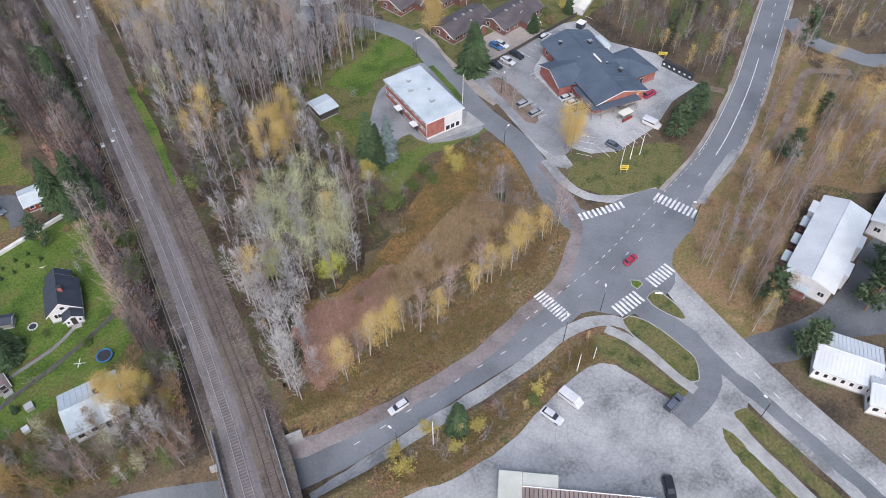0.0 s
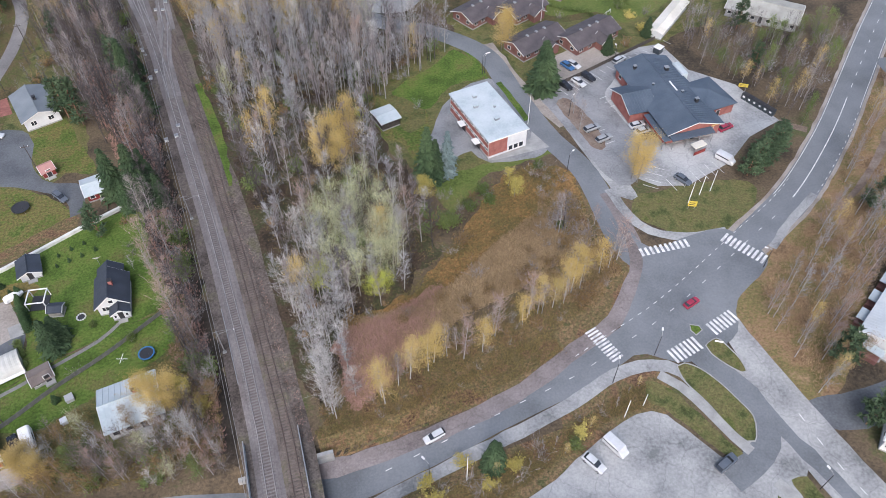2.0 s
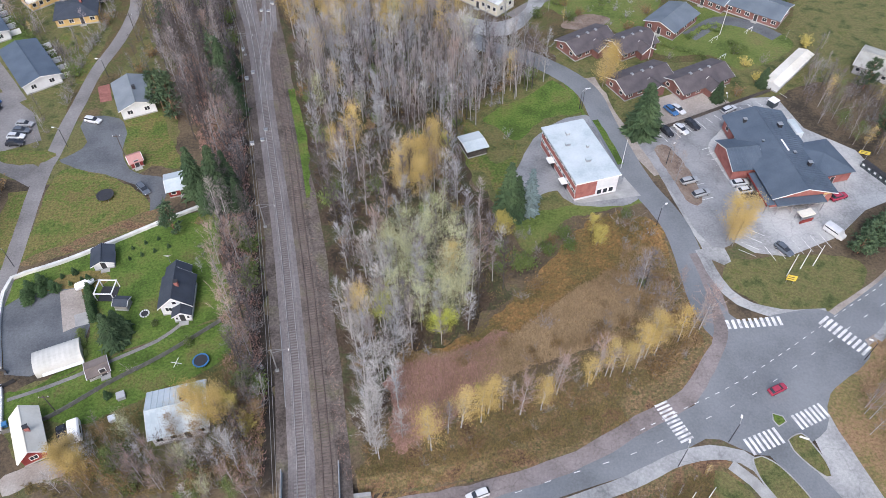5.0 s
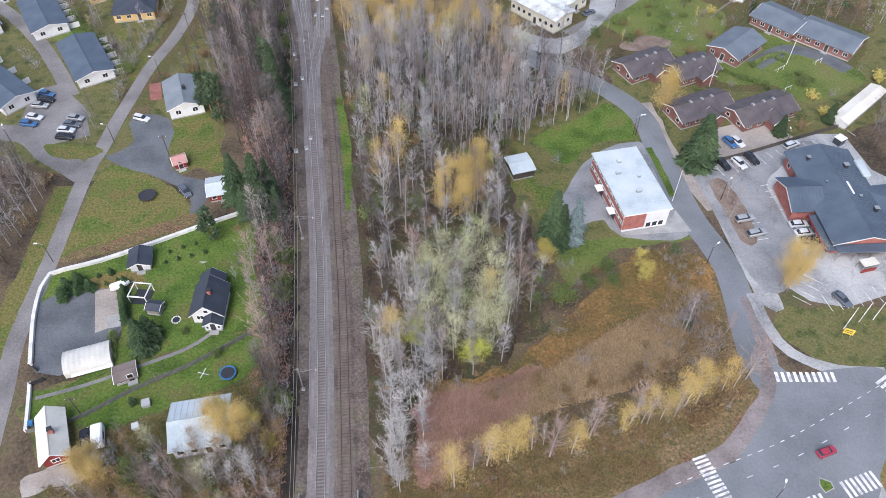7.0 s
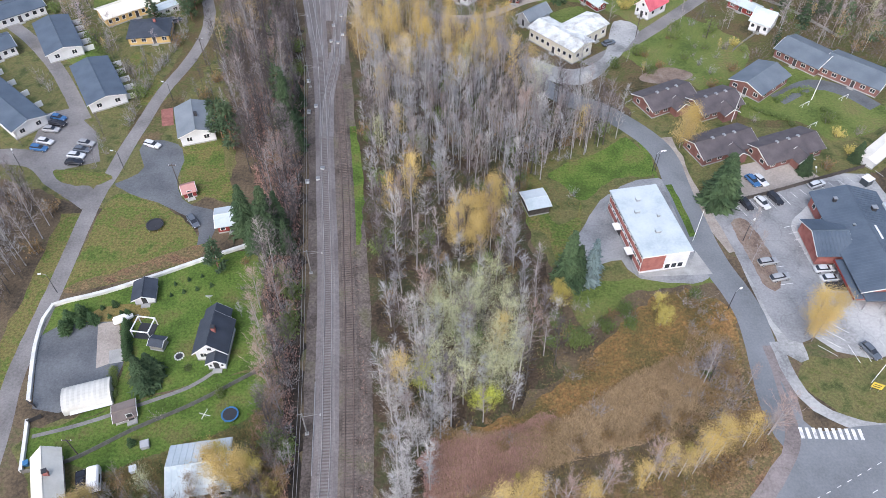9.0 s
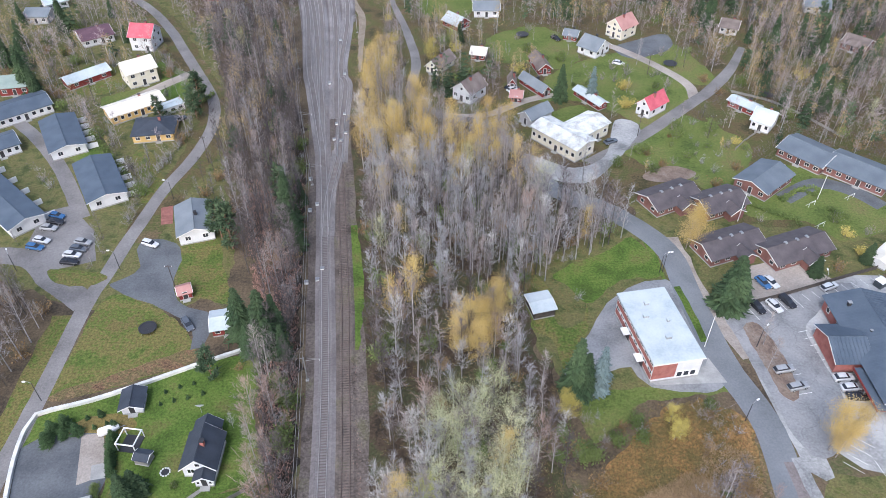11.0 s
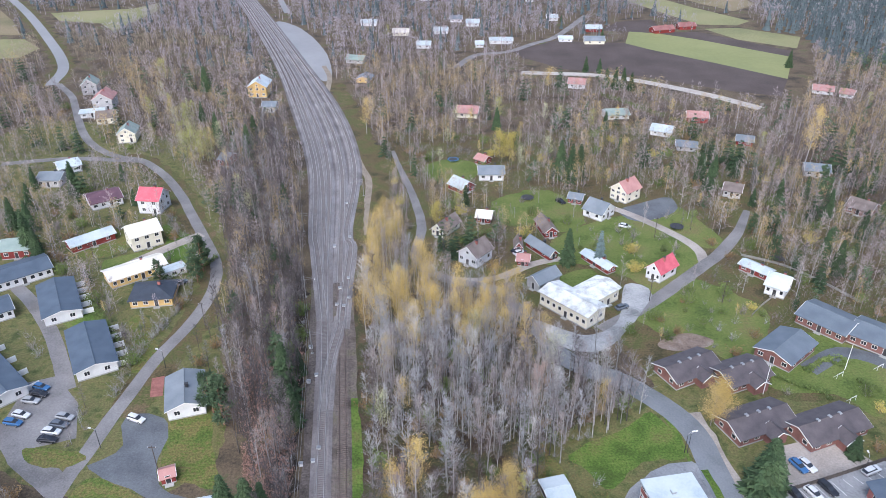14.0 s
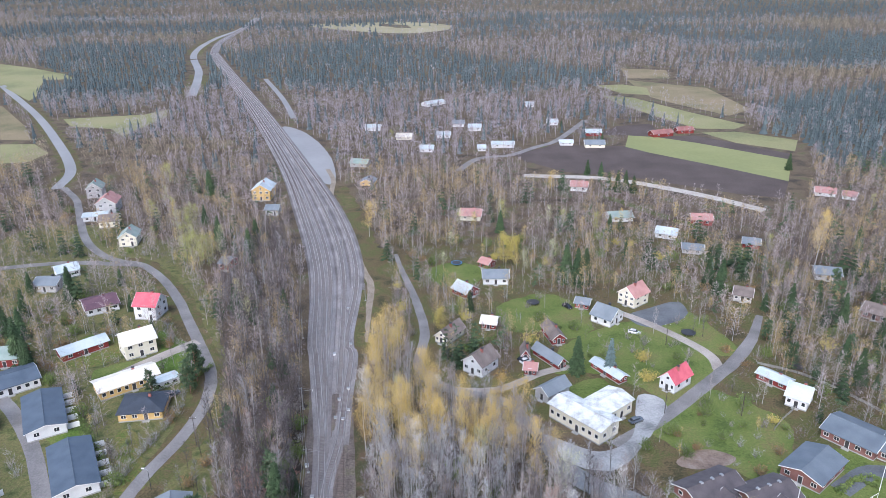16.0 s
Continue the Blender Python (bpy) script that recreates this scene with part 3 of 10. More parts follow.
R_WEST, west_road = strip("road_west", [(-66, 40), (-69, 65)] + [(-72, 88.6), (-74.2, 103.6), (-74.1, 124), (-74.3, 150.7), (-73.1, 160), (-72.2, 170.7), (-71, 180), (-69, 195), (-65.6, 208), (-63.8, 220), (-63.8, 230), (-67, 244), (-75.8, 261.5), (-87.5, 283), (-94.5, 295.9), (-107.6, 315.7), (-122.6, 331.7), (-135.6, 337.0), (-150.5, 349.4), (-164.9, 369.4), (-185.5, 407.9), (-195, 425), (-213, 448)], 3.7, 0.04, LANE, "narrow pale gravelled street past the gardens", "road")
strip("lane_verge_west", [(-74.5, 86), (-76.8, 103.6), (-76.8, 124), (-77.3, 147)], 6.5, 0.0145, LAWN_OLD, "grassy edge of the narrow lane", "verge", 1.2, 0)
strip("lane_branch", [(-122.6, 331.7), (-135.3, 333.1), (-153.0, 334.7), (-169.0, 332.3), (-181.7, 328.7)], 4.0, 0.0413, LANE, "gravelled lane between gardens", "road", front=4)
strip("road_branch_west", [(-74.6, 150.7), (-85, 158.3), (-100.7, 167.6)] + [(-150, 160)], 6.0, 0.0513, LANE, "short gravelled side street", "road")
strip("road_branch_north", [(50.3, 206.4), (67.6, 220.2), (89.1, 240.8), (97.4, 249.1), (108.6, 263.8), (118.2, 281)], lambda f: 4.3 - 1.9 * max(0.0, (f - 0.72) / 0.28), 0.0526, LANE, "gravelled village street", "road")
strip("driveway_north", [(90.5, 242.4), (90.8, 253.5), (83.1, 267.3), (72, 281), (62.3, 288)], 3.6, 0.045, GRAVEL, "gravel driveway between lawns", "road")
strip("track_side", [(6.1, 233.8), (21.2, 233.7), (35.8, 243.1), (45.1, 246.3)], 3.0, 0.0463, GRAVEL, "grey garden drive", "road")
strip("verge_far_west", [(-478.1, 845.7), (-352.9, 679.3), (-277.4, 568.1), (-228.6, 488.5), (-215.9, 445.3)], 13, 0.012, ROUGH, "olive grass verge of the distant road", "verge", 5, 0)
strip("verge_far_north", [(-241.4, 762.2), (-285.8, 923.6), (-346.9, 1099.1), (-374.4, 1302.7), (-390.2, 1528.3), (-458.1, 1955.3)], 22, 0.013, ROUGH, "olive grass verge of the distant highway", "verge", 8, 0)
strip("verge_yard", [(-19.9, 250.6), (-21, 312.1), (-37.6, 387.7), (-54.6, 447)], 9, 0.0122, ROUGH, "tawny grass beside the station yard", "verge", 3, 0)
strip("verge_west", [(-69, 172.1), (-68.1, 188.8), (-64, 208.6), (-64.3, 232.6), (-64.8, 234.8), (-71.7, 251.1), (-79.5, 266.6), (-94.5, 295.9), (-107.6, 315.7), (-122.6, 331.7), (-135.6, 337.0)], 10, 0.0142, ROUGH, "rough grass verge of the lane", "verge", 2, 0)
strip("road_far_west", [(-478.1, 845.7), (-352.9, 679.3), (-277.4, 568.1), (-228.6, 488.5), (-215.9, 445.3)], 6.5, 0.09, FAR_ROAD, "wider distant road bending through trees", "road", front=12)
strip("road_far_north", [(-241.4, 762.2), (-285.8, 923.6), (-346.9, 1099.1), (-374.4, 1302.7), (-390.2, 1528.3), (-458.1, 1955.3)], 9.0, 0.1, FAR_ROAD, "distant highway bending towards the horizon", "road", 0.3, 4, 8, front=14)
strip("road_lake", [(-194.8, 873.2), (-148.4, 742.2), (-119, 645.7)], 5.0, 0.0613, FAR_ROAD, "distant pale side road", "road", front=20)
strip("road_field", [(14, 478), (28, 508), (48.9, 516.4), (68.2, 538), (87, 559.7), (120, 630)], 5.0, 0.0626, LANE, "gravel lane past the ploughed field", "road", front=14)
strip("road_field_edge", [(53.2, 466.7), (94.3, 460.8), (117.8, 448.4), (148.1, 422.6), (168.6, 398)], 7.0, 0.0713, PALE_SAND, "pale sandy bank along the ploughed field", "road", front=16)
strip("rail_track_road", [(-21.5, 263.1), (-22.3, 285.9), (-23.5, 309.7), (-28.7, 327.2), (-42.3, 379.1), (-55.3, 422.2), (-59.5, 458.8), (-66.6, 484.2)], 2.8, 0.0639, TAN_TRACK, "sandy service track beside the railway", "road")
strip("road_top_right", [(168.7, 133.9), (167.5, 121.8), (172.4, 113.7), (179.7, 106.8)] + [(215, 100)], 6, 0.065, ASPHALT, "asphalt side road", "road")
strip("shoulder_north", [(72.3, 133.1), (70.6, 139.1), (68.5, 147), (67.5, 155.7), (66.6, 165.3), (65.8, 173.1)], 3.2, 0.0433, KERB_SAND, "pale sandy shoulder of the street", "verge", 0.9)
strip("grass_strip_block", [(64.2, 137.8), (63.5, 147.2), (62.5, 155.1)], 1.6, 0.0671, LAWN, "narrow green strip beside the flats", "lawn", 0.3, 0)
# verges and pavements of the junction
strip("pavement_north", [(-4, 62.7), (7.9, 62), (21.4, 62.6), (35.6, 65.5), (48, 70.5), (58.5, 74.8), (65.5, 81.8), (70, 87.1), (72, 96.8), (72.2, 108.1)], 3.2, 0.075, RED_ASPHALT, "reddish gravelled footway beside the road", "pavement", 0.4)
strip("pavement_south", [(-2.8, 52.9), (7.3, 54), (18.6, 55.6), (32, 57.8), (42.6, 60.1), (53.1, 63.3), (60.8, 63.2), (65.5, 60.1), (67.4, 52.1), (69.1, 42.7)], 2.6, 0.078, OLD_ASPHALT, "worn pale footway beside the road", "pavement", 0.3)
strip("pavement_curve", [(73.4, 109), (74, 100.4), (76.4, 94.4), (83.5, 90.3), (92.7, 89.3)], 2.4, 0.08, OLD_ASPHALT, "pale kerbed footway round the shop's green corner", "pavement", 0.2)
strip("pavement_east", [(99.4, 82.1), (106.6, 87.1), (112.3, 90.2), (118, 93.6)], 1.8, 0.0813, OLD_ASPHALT, "pale path beside the road", "pavement", 0.3)
strip("path_spur", [(124.6, 118.9), (127.3, 116.2), (130.1, 113.6)], 2.2, 0.047, SOIL, "trodden earth path from the shop yard", "path", 0.4)
strip("path_east", [(167, 106.5), (162.7, 109), (157.2, 111.4), (152.3, 109.6), (144.8, 103.2), (133.7, 95.2), (125.6, 90.3), (120.1, 87)], lambda f: 2.6 - 1.4 * f, 0.0476, SOIL, "trodden woodland path", "path", 0.5)
patch("asphalt_junction", [(53.5, 67.5), (62.5, 76.3), (71.1, 87.5), (71.6, 100), (74.1, 90), (84.2, 90.5), (92.9, 89.7), (96.5, 79.4), (84.5, 71.9), (80.5, 65.2), (72, 61.8), (65.6, 62.3), (61, 65.8)], 0.085, ASPHALT, "broad asphalt junction with worn wheel tracks", "road", 0.2)
strip("wheel_lane", [(75.3, 52.5), (76.7, 45), (78.3, 39.1), (79.7, 34.2), (81.1, 27.9), (82.8, 22.3), (84.2, 16.8), (84.9, 13.4), (88.5, -4)], 2.8, 0.0763, ASPHALT, "darker worn lane along the middle of the road", "road", 0.5, 0)
patch("asphalt_apron", [(72.7, 64.1), (77, 58), (79.4, 50), (79.6, 44), (77.6, 38), (75.8, 35.8), (72.8, 35.8), (70.2, 36.2), (68, 38), (70.5, 43.9), (72.9, 48.3), (72.2, 51.5), (70, 60)], 0.0666, OLD_ASPHALT, "pale worn asphalt apron beside the grass islands", "road", 0.2)
strip("footway_islet", [(61, 61), (63.6, 57.6), (65.9, 51.8), (67.7, 45.7), (69.1, 42.4)], 2.0, 0.118, CONCRETE, "pale footway along the grass island", "pavement", 0.1, 0)
strip("footway_south", [(70.2, 36.4), (71.5, 33.5), (72.3, 28.1), (73.6, 22.8), (74.8, 17), (78, 4)], 1.9, 0.119, CONCRETE, "pale footway between two grass strips", "pavement", 0.1, 0)
strip("access_road", [(67, 66.5), (70.1, 63), (72.4, 58.1), (74.7, 52.5), (75.0, 48), (72.7, 43), (68, 40.4), (62.9, 38.6)], 4.6, 0.0913, ASPHALT, "asphalt lane into the car park", "road", 0.3)
patch("car_park_south", [(9.8, 44.1), (20.4, 44.8), (32.4, 46.9), (41.3, 50.9), (53.2, 54.8), (58.3, 52.9), (64.7, 41.8), (72.2, 41.3), (72.9, 31.2), (73.4, 18.5), (72.6, 7.2), (3.7, 28)], 0.0652, OLD_ASPHALT, "pale cracked asphalt car park with dark tyre marks", "pavement", 0.4)
patch("shop_yard", [(69.8, 148.4), (85.1, 150.2), (104.2, 158.7), (112.6, 158.3), (114.1, 145), (122.9, 135.2), (125.3, 118.8), (114.8, 115.5), (104.9, 108.7), (91.5, 104.6), (84.7, 106.6), (81.3, 110.4), (76.2, 111.2), (75.7, 119), (73.1, 134.9)], 0.0726, SHOP_PAVE, "grey asphalt car park round the shop with white bays", "pavement", 0.2, True, False)
patch("car_park_lane", [(71.2, 147.5), (83, 150.6), (100, 156.2), (104, 154), (93, 147), (87.4, 141), (87.6, 133), (88, 122), (84, 113), (78.5, 108.5), (75, 112), (73.4, 125), (71.8, 138)], 0.0796, CAR_LANE, "darker patched asphalt of the car park lane", "pavement", 0.4)
patch("street_margin", [(68.7, 147.8), (71.1, 141), (72.3, 133.1), (72.9, 123), (73.6, 113.4), (74.7, 106), (78.7, 104.7), (77.6, 116.4), (75.9, 124.6), (73.8, 138), (71.8, 148.9)], 0.0415, OLD_ASPHALT, "pale patched asphalt between street and car park", "pavement", 0.3)
patch("soil_strip", [(73.9, 141.8), (77.6, 143), (79.5, 135), (80.1, 127.8), (78.8, 122.5), (76.3, 122.6), (75, 129.8)], 0.0926, SOIL, "bare brown strip with a few thin trees", "ground", 0.3, False)
patch("block_yard", [(45.1, 149.9), (49, 152.9), (53.1, 155.9), (62.9, 155.5), (65.9, 127), (49.8, 125.6), (47, 130.9), (41.6, 129.4), (35, 122.9), (32.8, 129.7), (39.5, 140.3)], 0.0489, CAR_LANE, "grey gravel yard beside the flat-roofed block", "pavement", 0.5)
patch("paving_block", [(50.1, 127), (62.5, 131.2), (63.7, 133.5), (65.8, 126.7), (51.1, 126.1)], 0.062, CONCRETE, "light concrete paving by the entrance", "pavement", 0.1, True, False)
patch("drive_west", [(-71.4, 157.1), (-68.4, 159.0), (-65.8, 163.0), (-68.9, 169.8), (-68.5, 173.2), (-61.1, 172.9), (-56.9, 167.4), (-56.2, 157.3), (-52.1, 150.3), (-44.7, 146.6), (-44.4, 137.3), (-46.8, 136.4), (-48.4, 142.8), (-58.7, 150.2), (-66.5, 153.4)], 0.0539, DARK_DRIVE, "dark gravelled yard between garden lawns", "pavement", 0.6)
patch("hall_yard", [(-68.3, 95.6), (-73.1, 111.8), (-69, 115.3), (-58.1, 115.6), (-54.3, 105.5), (-55, 97.6), (-63.2, 94.8)], 0.0552, DARK_DRIVE, "dark asphalt yard beside the long white roof", "pavement", 0.2, True, False)
patch("parking_west", [(-96.7, 167.4), (-98.1, 185.3), (-92, 187.6), (-82.2, 177.2), (-77.4, 165.5), (-82.4, 163.5), (-86.8, 162), (-95.6, 165.1)], 0.055, LANE, "gravelled parking place of the terraced houses", "pavement", 0.4, True, False)
strip("lane_west", [(-86.9, 182.3), (-100.5, 203.6), (-114.2, 220.4), (-127.5, 233.2)], 4.0, 0.0502, LANE, "grey lane between terraced houses", "road")
patch("drive_bungalow", [(82.2, 162), (94.6, 165.5), (96.7, 161.9), (102.1, 154.4), (90.7, 152.1), (76.3, 149.1), (71.6, 152.2)], 0.0565, GRAVEL, "pale paved forecourt with two parked cars", "pavement", 0.3, True, False)
strip("path_terrace", [(99.8, 188.8), (111.8, 195.8), (120.3, 192.1), (125.2, 185.2)], 5.0, 0.0578, DARK_DRIVE, "grey asphalt path between lawns", "path")
patch("yard_white_block", [(32.6, 211.5), (45.5, 204.1), (55.9, 211.2), (62.2, 230.2), (68.8, 224.4), (51.7, 199.5), (41.3, 197.4), (31, 205.4)], 0.0563, OLD_ASPHALT, "worn asphalt forecourt of the pale building", "pavement", 0.4)
patch("yard_red_roof", [(80.9, 287.8), (92.6, 292.4), (92.1, 280.8), (76.8, 272.3), (71, 281.1)], 0.0413, DARK_DRIVE, "grey gravel yard", "pavement", 0.5)
strip("drive_cream", [(-77.5, 264.3), (-84.4, 256.7), (-93, 246.2), (-98.3, 238.1)], 4.5, 0.0515, GRAVEL, "gravel driveway of the cream house", "road")
patch("yard_east", [(83.6, 47.9), (98.5, 47.3), (113.6, 50.9), (124.3, 57.3), (134.1, 55.7), (128.2, 35.2), (103.4, 40.1), (89.7, 40.4), (84.8, 42.6)], 0.0591, DARK_DRIVE, "dark asphalt drive between apartment houses", "pavement", 0.4)
# grass
for name, w0, w1 in (("bank_slope_north", 4.4, 8.9), ("bank_slope_south", -8.9, -5.2)):
    s = Shape()
    cols, rows = 28, 9
    s.v = [(x, under_y(x) + w0 + (w1 - w0) * j / (rows - 1), height(x, under_y(x) + w0 + (w1 - w0) * j / (rows - 1)) + 0.025) for j in range(rows) for x in [-3.0 + 49.0 * i / (cols - 1) for i in range(cols)]]
    s.f = [(j * cols + i, j * cols + i + 1, (j + 1) * cols + i + 1, (j + 1) * cols + i) for j in range(rows - 1) for i in range(cols - 1)]
    setting(name, s, RUSTY, "rusty grass slope beside the dipping road", "verge")
patch("rail_bank", [(-15.9, 67.6), (-18.7, 101.4), (-22.6, 131.9), (-28, 172.6), (-35.1, 229.5), (-41.2, 229.7), (-32.7, 172.8), (-30.8, 145.1), (-30.6, 128.8), (-26.1, 107.1), (-22.8, 89), (-19.3, 67.8)], 0.004, SHADED_SOIL, "brown leaf mould of the railway bank, darkened as bush shade", "ground", 2, False)
patch("verge_bank", [(-3.8, 63.4), (-0.1, 71.3), (4.4, 77.3), (16.1, 79.3), (30.8, 79.7), (44.8, 82.3), (56.1, 86), (65.2, 87.3), (65.3, 81.9), (57.9, 74.2), (47.9, 70.3), (35.4, 65.3), (21.3, 62.3), (7.8, 61.7)], 0.0045, RUSTY, "rusty autumn bank between meadow and road", "ground", 1.0, False)
patch("south_bank", [(2.8, 51), (13.4, 51.5), (22.9, 52), (36.6, 56), (50.3, 64), (60, 63.5), (62, 58), (58, 53), (50, 52.5), (38.5, 48.5), (27.5, 45), (16.5, 43), (4, 44)], 0.005, RUSTY, "rusty overgrown bank beside the car park", "ground", 1, False)
patch("east_bank", [(93, 79), (113, 91), (136, 109), (167, 134), (158.7, 109.7), (169.7, 96.8), (142.4, 69.3), (125.7, 76.6), (111.3, 65.6), (99.7, 53.7), (86.1, 46), (82.5, 50), (80.5, 68)], 0.0035, TAN_GROUND, "rusty autumn ground under birches", "ground", 1.5, False)
patch("corner_bank", [(57.6, 112.3), (72.7, 109), (72, 96.8), (65.9, 83.5), (55.4, 79.4), (48.3, 84.1), (45, 94.3)], 0.0055, RUSTY, "rusty overgrown corner of the meadow", "ground", 2, False)
patch("forest_mould", [(5.8, 85), (2.7, 78.2), (-1.9, 74.5), (-8.2, 98.9), (-11.7, 144), (-17.4, 182.4), (-19.9, 225), (7.7, 218.9), (34.6, 209.5), (52.9, 189.6), (55.8, 168.9), (49.3, 162.5), (35, 160.7), (30.2, 152.2), (28.7, 137.2), (31, 128.7), (26.3, 113.3), (30.1, 102.6), (24.1, 97.7), (18.5, 93.1), (10.9, 89.2)], 0.003, SHADED_FOREST, "mossy brown floor of the bare wood, darkened as tree shade", "ground", 3, False)
patch("forest_mould_north", [(-15.3, 204.1), (-18.2, 266.6), (-7.6, 250.2), (3.9, 225.2), (27.3, 212.4), (36, 200.8), (51, 177.8), (54.5, 173.2), (38.7, 162.7), (27.1, 156.9), (9.8, 161), (-10.7, 163.2)], 0.0026, SHADED_FOREST, "mossy brown floor of the birch wood, darkened as tree shade", "ground", 3, False)
patch("block_ground", [(27, 160), (34, 167), (57, 180), (62, 158), (62, 127), (50, 124), (37, 113), (33, 126), (28, 140)], 0.0095, LAWN_ROUGH, "rough grass round the flat-roofed block", "ground", 1.5, False)
patch("village_ground", [(-21.1, 282.4), (-17, 363.3), (35.4, 362.3), (104.5, 376.5), (150, 326.6), (169, 279.7), (126.7, 186.1), (66.1, 183.1), (51.3, 204.1), (32.8, 219.2), (7.8, 230.8), (-9.6, 243.6)], 0.008, ROUGH, "rough autumn grass between village gardens", "ground", 2, False)
patch("west_ground", [(-53.3, 198.2), (-68.5, 262.2), (-118.9, 355.6), (-193, 379.7), (-198.3, 281), (-130.7, 180.5), (-80.1, 151.5), (-56.3, 148.4), (-43.3, 161)], 0.008, LAWN_ROUGH, "rough autumn grass between gardens", "ground", 2, False)
patch("shop_ground", [(57.8, 206.4), (61.6, 169), (73.8, 148.8), (125.8, 162.9), (146.7, 165.5), (186.5, 241.8), (71.4, 231.9)], 0.006, LAWN_ROUGH, "rough autumn grass behind the shop", "ground", 2, False)
patch("garden_ground", [(-63.6, 81.6), (-66.6, 90.7), (-26.1, 107.1), (-25, 128.6), (-22.6, 96.3), (-19.9, 82.1), (-35, 72.2), (-55.1, 73)], 0.006, LAWN_ROUGH, "rough autumn grass of the gardens", "ground", 2, False)
patch("lawn_shop_corner", [(78.5, 105.1), (82.5, 105), (99.4, 104.3), (106.4, 99.2), (96.6, 90.4), (83.8, 90.9), (77.9, 95.6), (75.1, 100.4)], 0.03, LAWN_ROUGH, "mown green bank between shop and junction", "lawn", 0.5)
patch("lawn_block", [(33.7, 158.8), (39.3, 163.5), (48.0, 167.7), (54.1, 172.9), (56.9, 171.6), (60.6, 161.0), (56.4, 158.3), (49.1, 157.1), (42.3, 150.1), (39.0, 151.2), (36.2, 156.1)], 0.0213, LAWN, "green lawn behind the flat-roofed block", "lawn", 0.8)
patch("lawn_shed", [(28.1, 159), (32.5, 154.6), (33.1, 142.5), (38.7, 144.2), (41, 150.1), (35.2, 124.5), (32.8, 129.7), (31.3, 138.8), (27.1, 142.7)], 0.0187, LAWN_OLD, "green lawn beside the shed", "lawn", 1.0)
patch("lawn_block_front", [(33.3, 128.9), (35, 122.9), (42.2, 125.1), (49.2, 125.7), (65.7, 126.4), (66.5, 124.6), (53, 122.8), (46.4, 121.1), (41.3, 116.6), (36.2, 112.2), (34.9, 118.1)], 0.022, LAWN_DULL, "green lawn before the flat-roofed block", "lawn", 1.0)
patch("lawn_road_edge", [(57.8, 176.4), (60.1, 169.1), (61, 153.4), (63.6, 138.4), (62.1, 137.6), (59.6, 160)], 0.032, LAWN, "narrow grass strip beside the street", "lawn", 0.3)
patch("lawn_west_upper", [(-70.4, 152.6), (-59.7, 150.1), (-50.2, 143), (-45.2, 133.7), (-55.8, 128.2), (-72.6, 123.2), (-72.2, 133.9)], 0.0313, LAWN_OLD, "yellowing lawn below the driveway", "lawn", 0.5)
patch("litter_wall", [(-71.5, 125.2), (-62, 129.5), (-52, 134.5), (-45.5, 136.5), (-45.5, 133.2), (-55.8, 128.6), (-71, 122.8)], 0.0353, RUSTY, "rusty leaf litter along the white wall", "ground", 1.0, False)
patch("lawn_thuja", [(-69.5, 107), (-68.6, 114.4), (-64.2, 118.4), (-56.3, 120), (-52.2, 117), (-56.5, 114.6), (-61, 112), (-66, 108.5)], 0.0372, GARDEN_TAN, "yellowed mossy strip under the thujas", "lawn", 0.5)
patch("lawn_west", [(-72.3, 119.2), (-55.4, 126.5), (-33.3, 135), (-29.9, 119.1), (-26.1, 107.1), (-33.2, 102.6), (-49.6, 97.4), (-61.8, 91.7), (-55, 97.6), (-54.3, 105.5), (-57.9, 114.9), (-69, 115.3), (-72.5, 111.8)], 0.0326, LAWN, "bright green garden lawn", "lawn", 0.6)
patch("lawn_west_lower", [(-67, 91.9), (-61.8, 91.7), (-49.5, 96.8), (-28.9, 103.1), (-26.2, 95.2), (-32.4, 90.6), (-41.1, 87.4), (-50.2, 83.3), (-57.6, 84.6), (-64.7, 84.9)], 0.025, LAWN, "green garden lawn below the fence", "lawn", 0.8)
patch("lawn_west_house", [(-57.8, 170.4), (-49.9, 174.7), (-45.9, 164.2), (-41.7, 151.4), (-47.8, 151.7), (-53.7, 153.9)], 0.0339, LAWN_OLD, "green lawn beside the white house", "lawn", 0.6)
patch("lawn_islet", [(65.2, 61.6), (66.8, 61.8), (69.1, 59.8), (71.1, 55.9), (72.5, 51.5), (73.2, 48.3), (72.1, 45.6), (70.8, 43.9), (69.4, 44.3), (68, 47.4), (66.6, 53.2), (65, 58)], 0.1013, LAWN_ROUGH, "kerbed grass island", "lawn", 0.15)
patch("lawn_islet_two", [(72.7, 64.1), (75.6, 65), (76.6, 63), (77.4, 59.4), (77.1, 56.8), (76.2, 56.8), (74.3, 59.2), (72.8, 62.2)], 0.11, LAWN_ROUGH, "small kerbed grass island with a sign", "lawn", 0.1)
patch("lawn_islet_three", [(72.8, 36), (75.6, 35.7), (76.2, 31.5), (77.2, 27.1), (78.1, 21.4), (79.6, 15.8), (81.5, 6), (79.5, 6), (77.2, 14.5), (75.4, 22), (74.2, 27.5), (72.9, 33.4)], 0.1026, LAWN_ROUGH, "long grass strip beside the road", "lawn", 0.2)
patch("lawn_islet_four", [(69.2, 34.3), (70, 32.7), (70.9, 27.5), (72.2, 21), (74, 13), (71.5, 13), (69.4, 20.2), (68.4, 25), (67.8, 29.9), (68, 32.3)], 0.1039, LAWN_ROUGH, "grass strip at the edge of the car park", "lawn", 0.2)
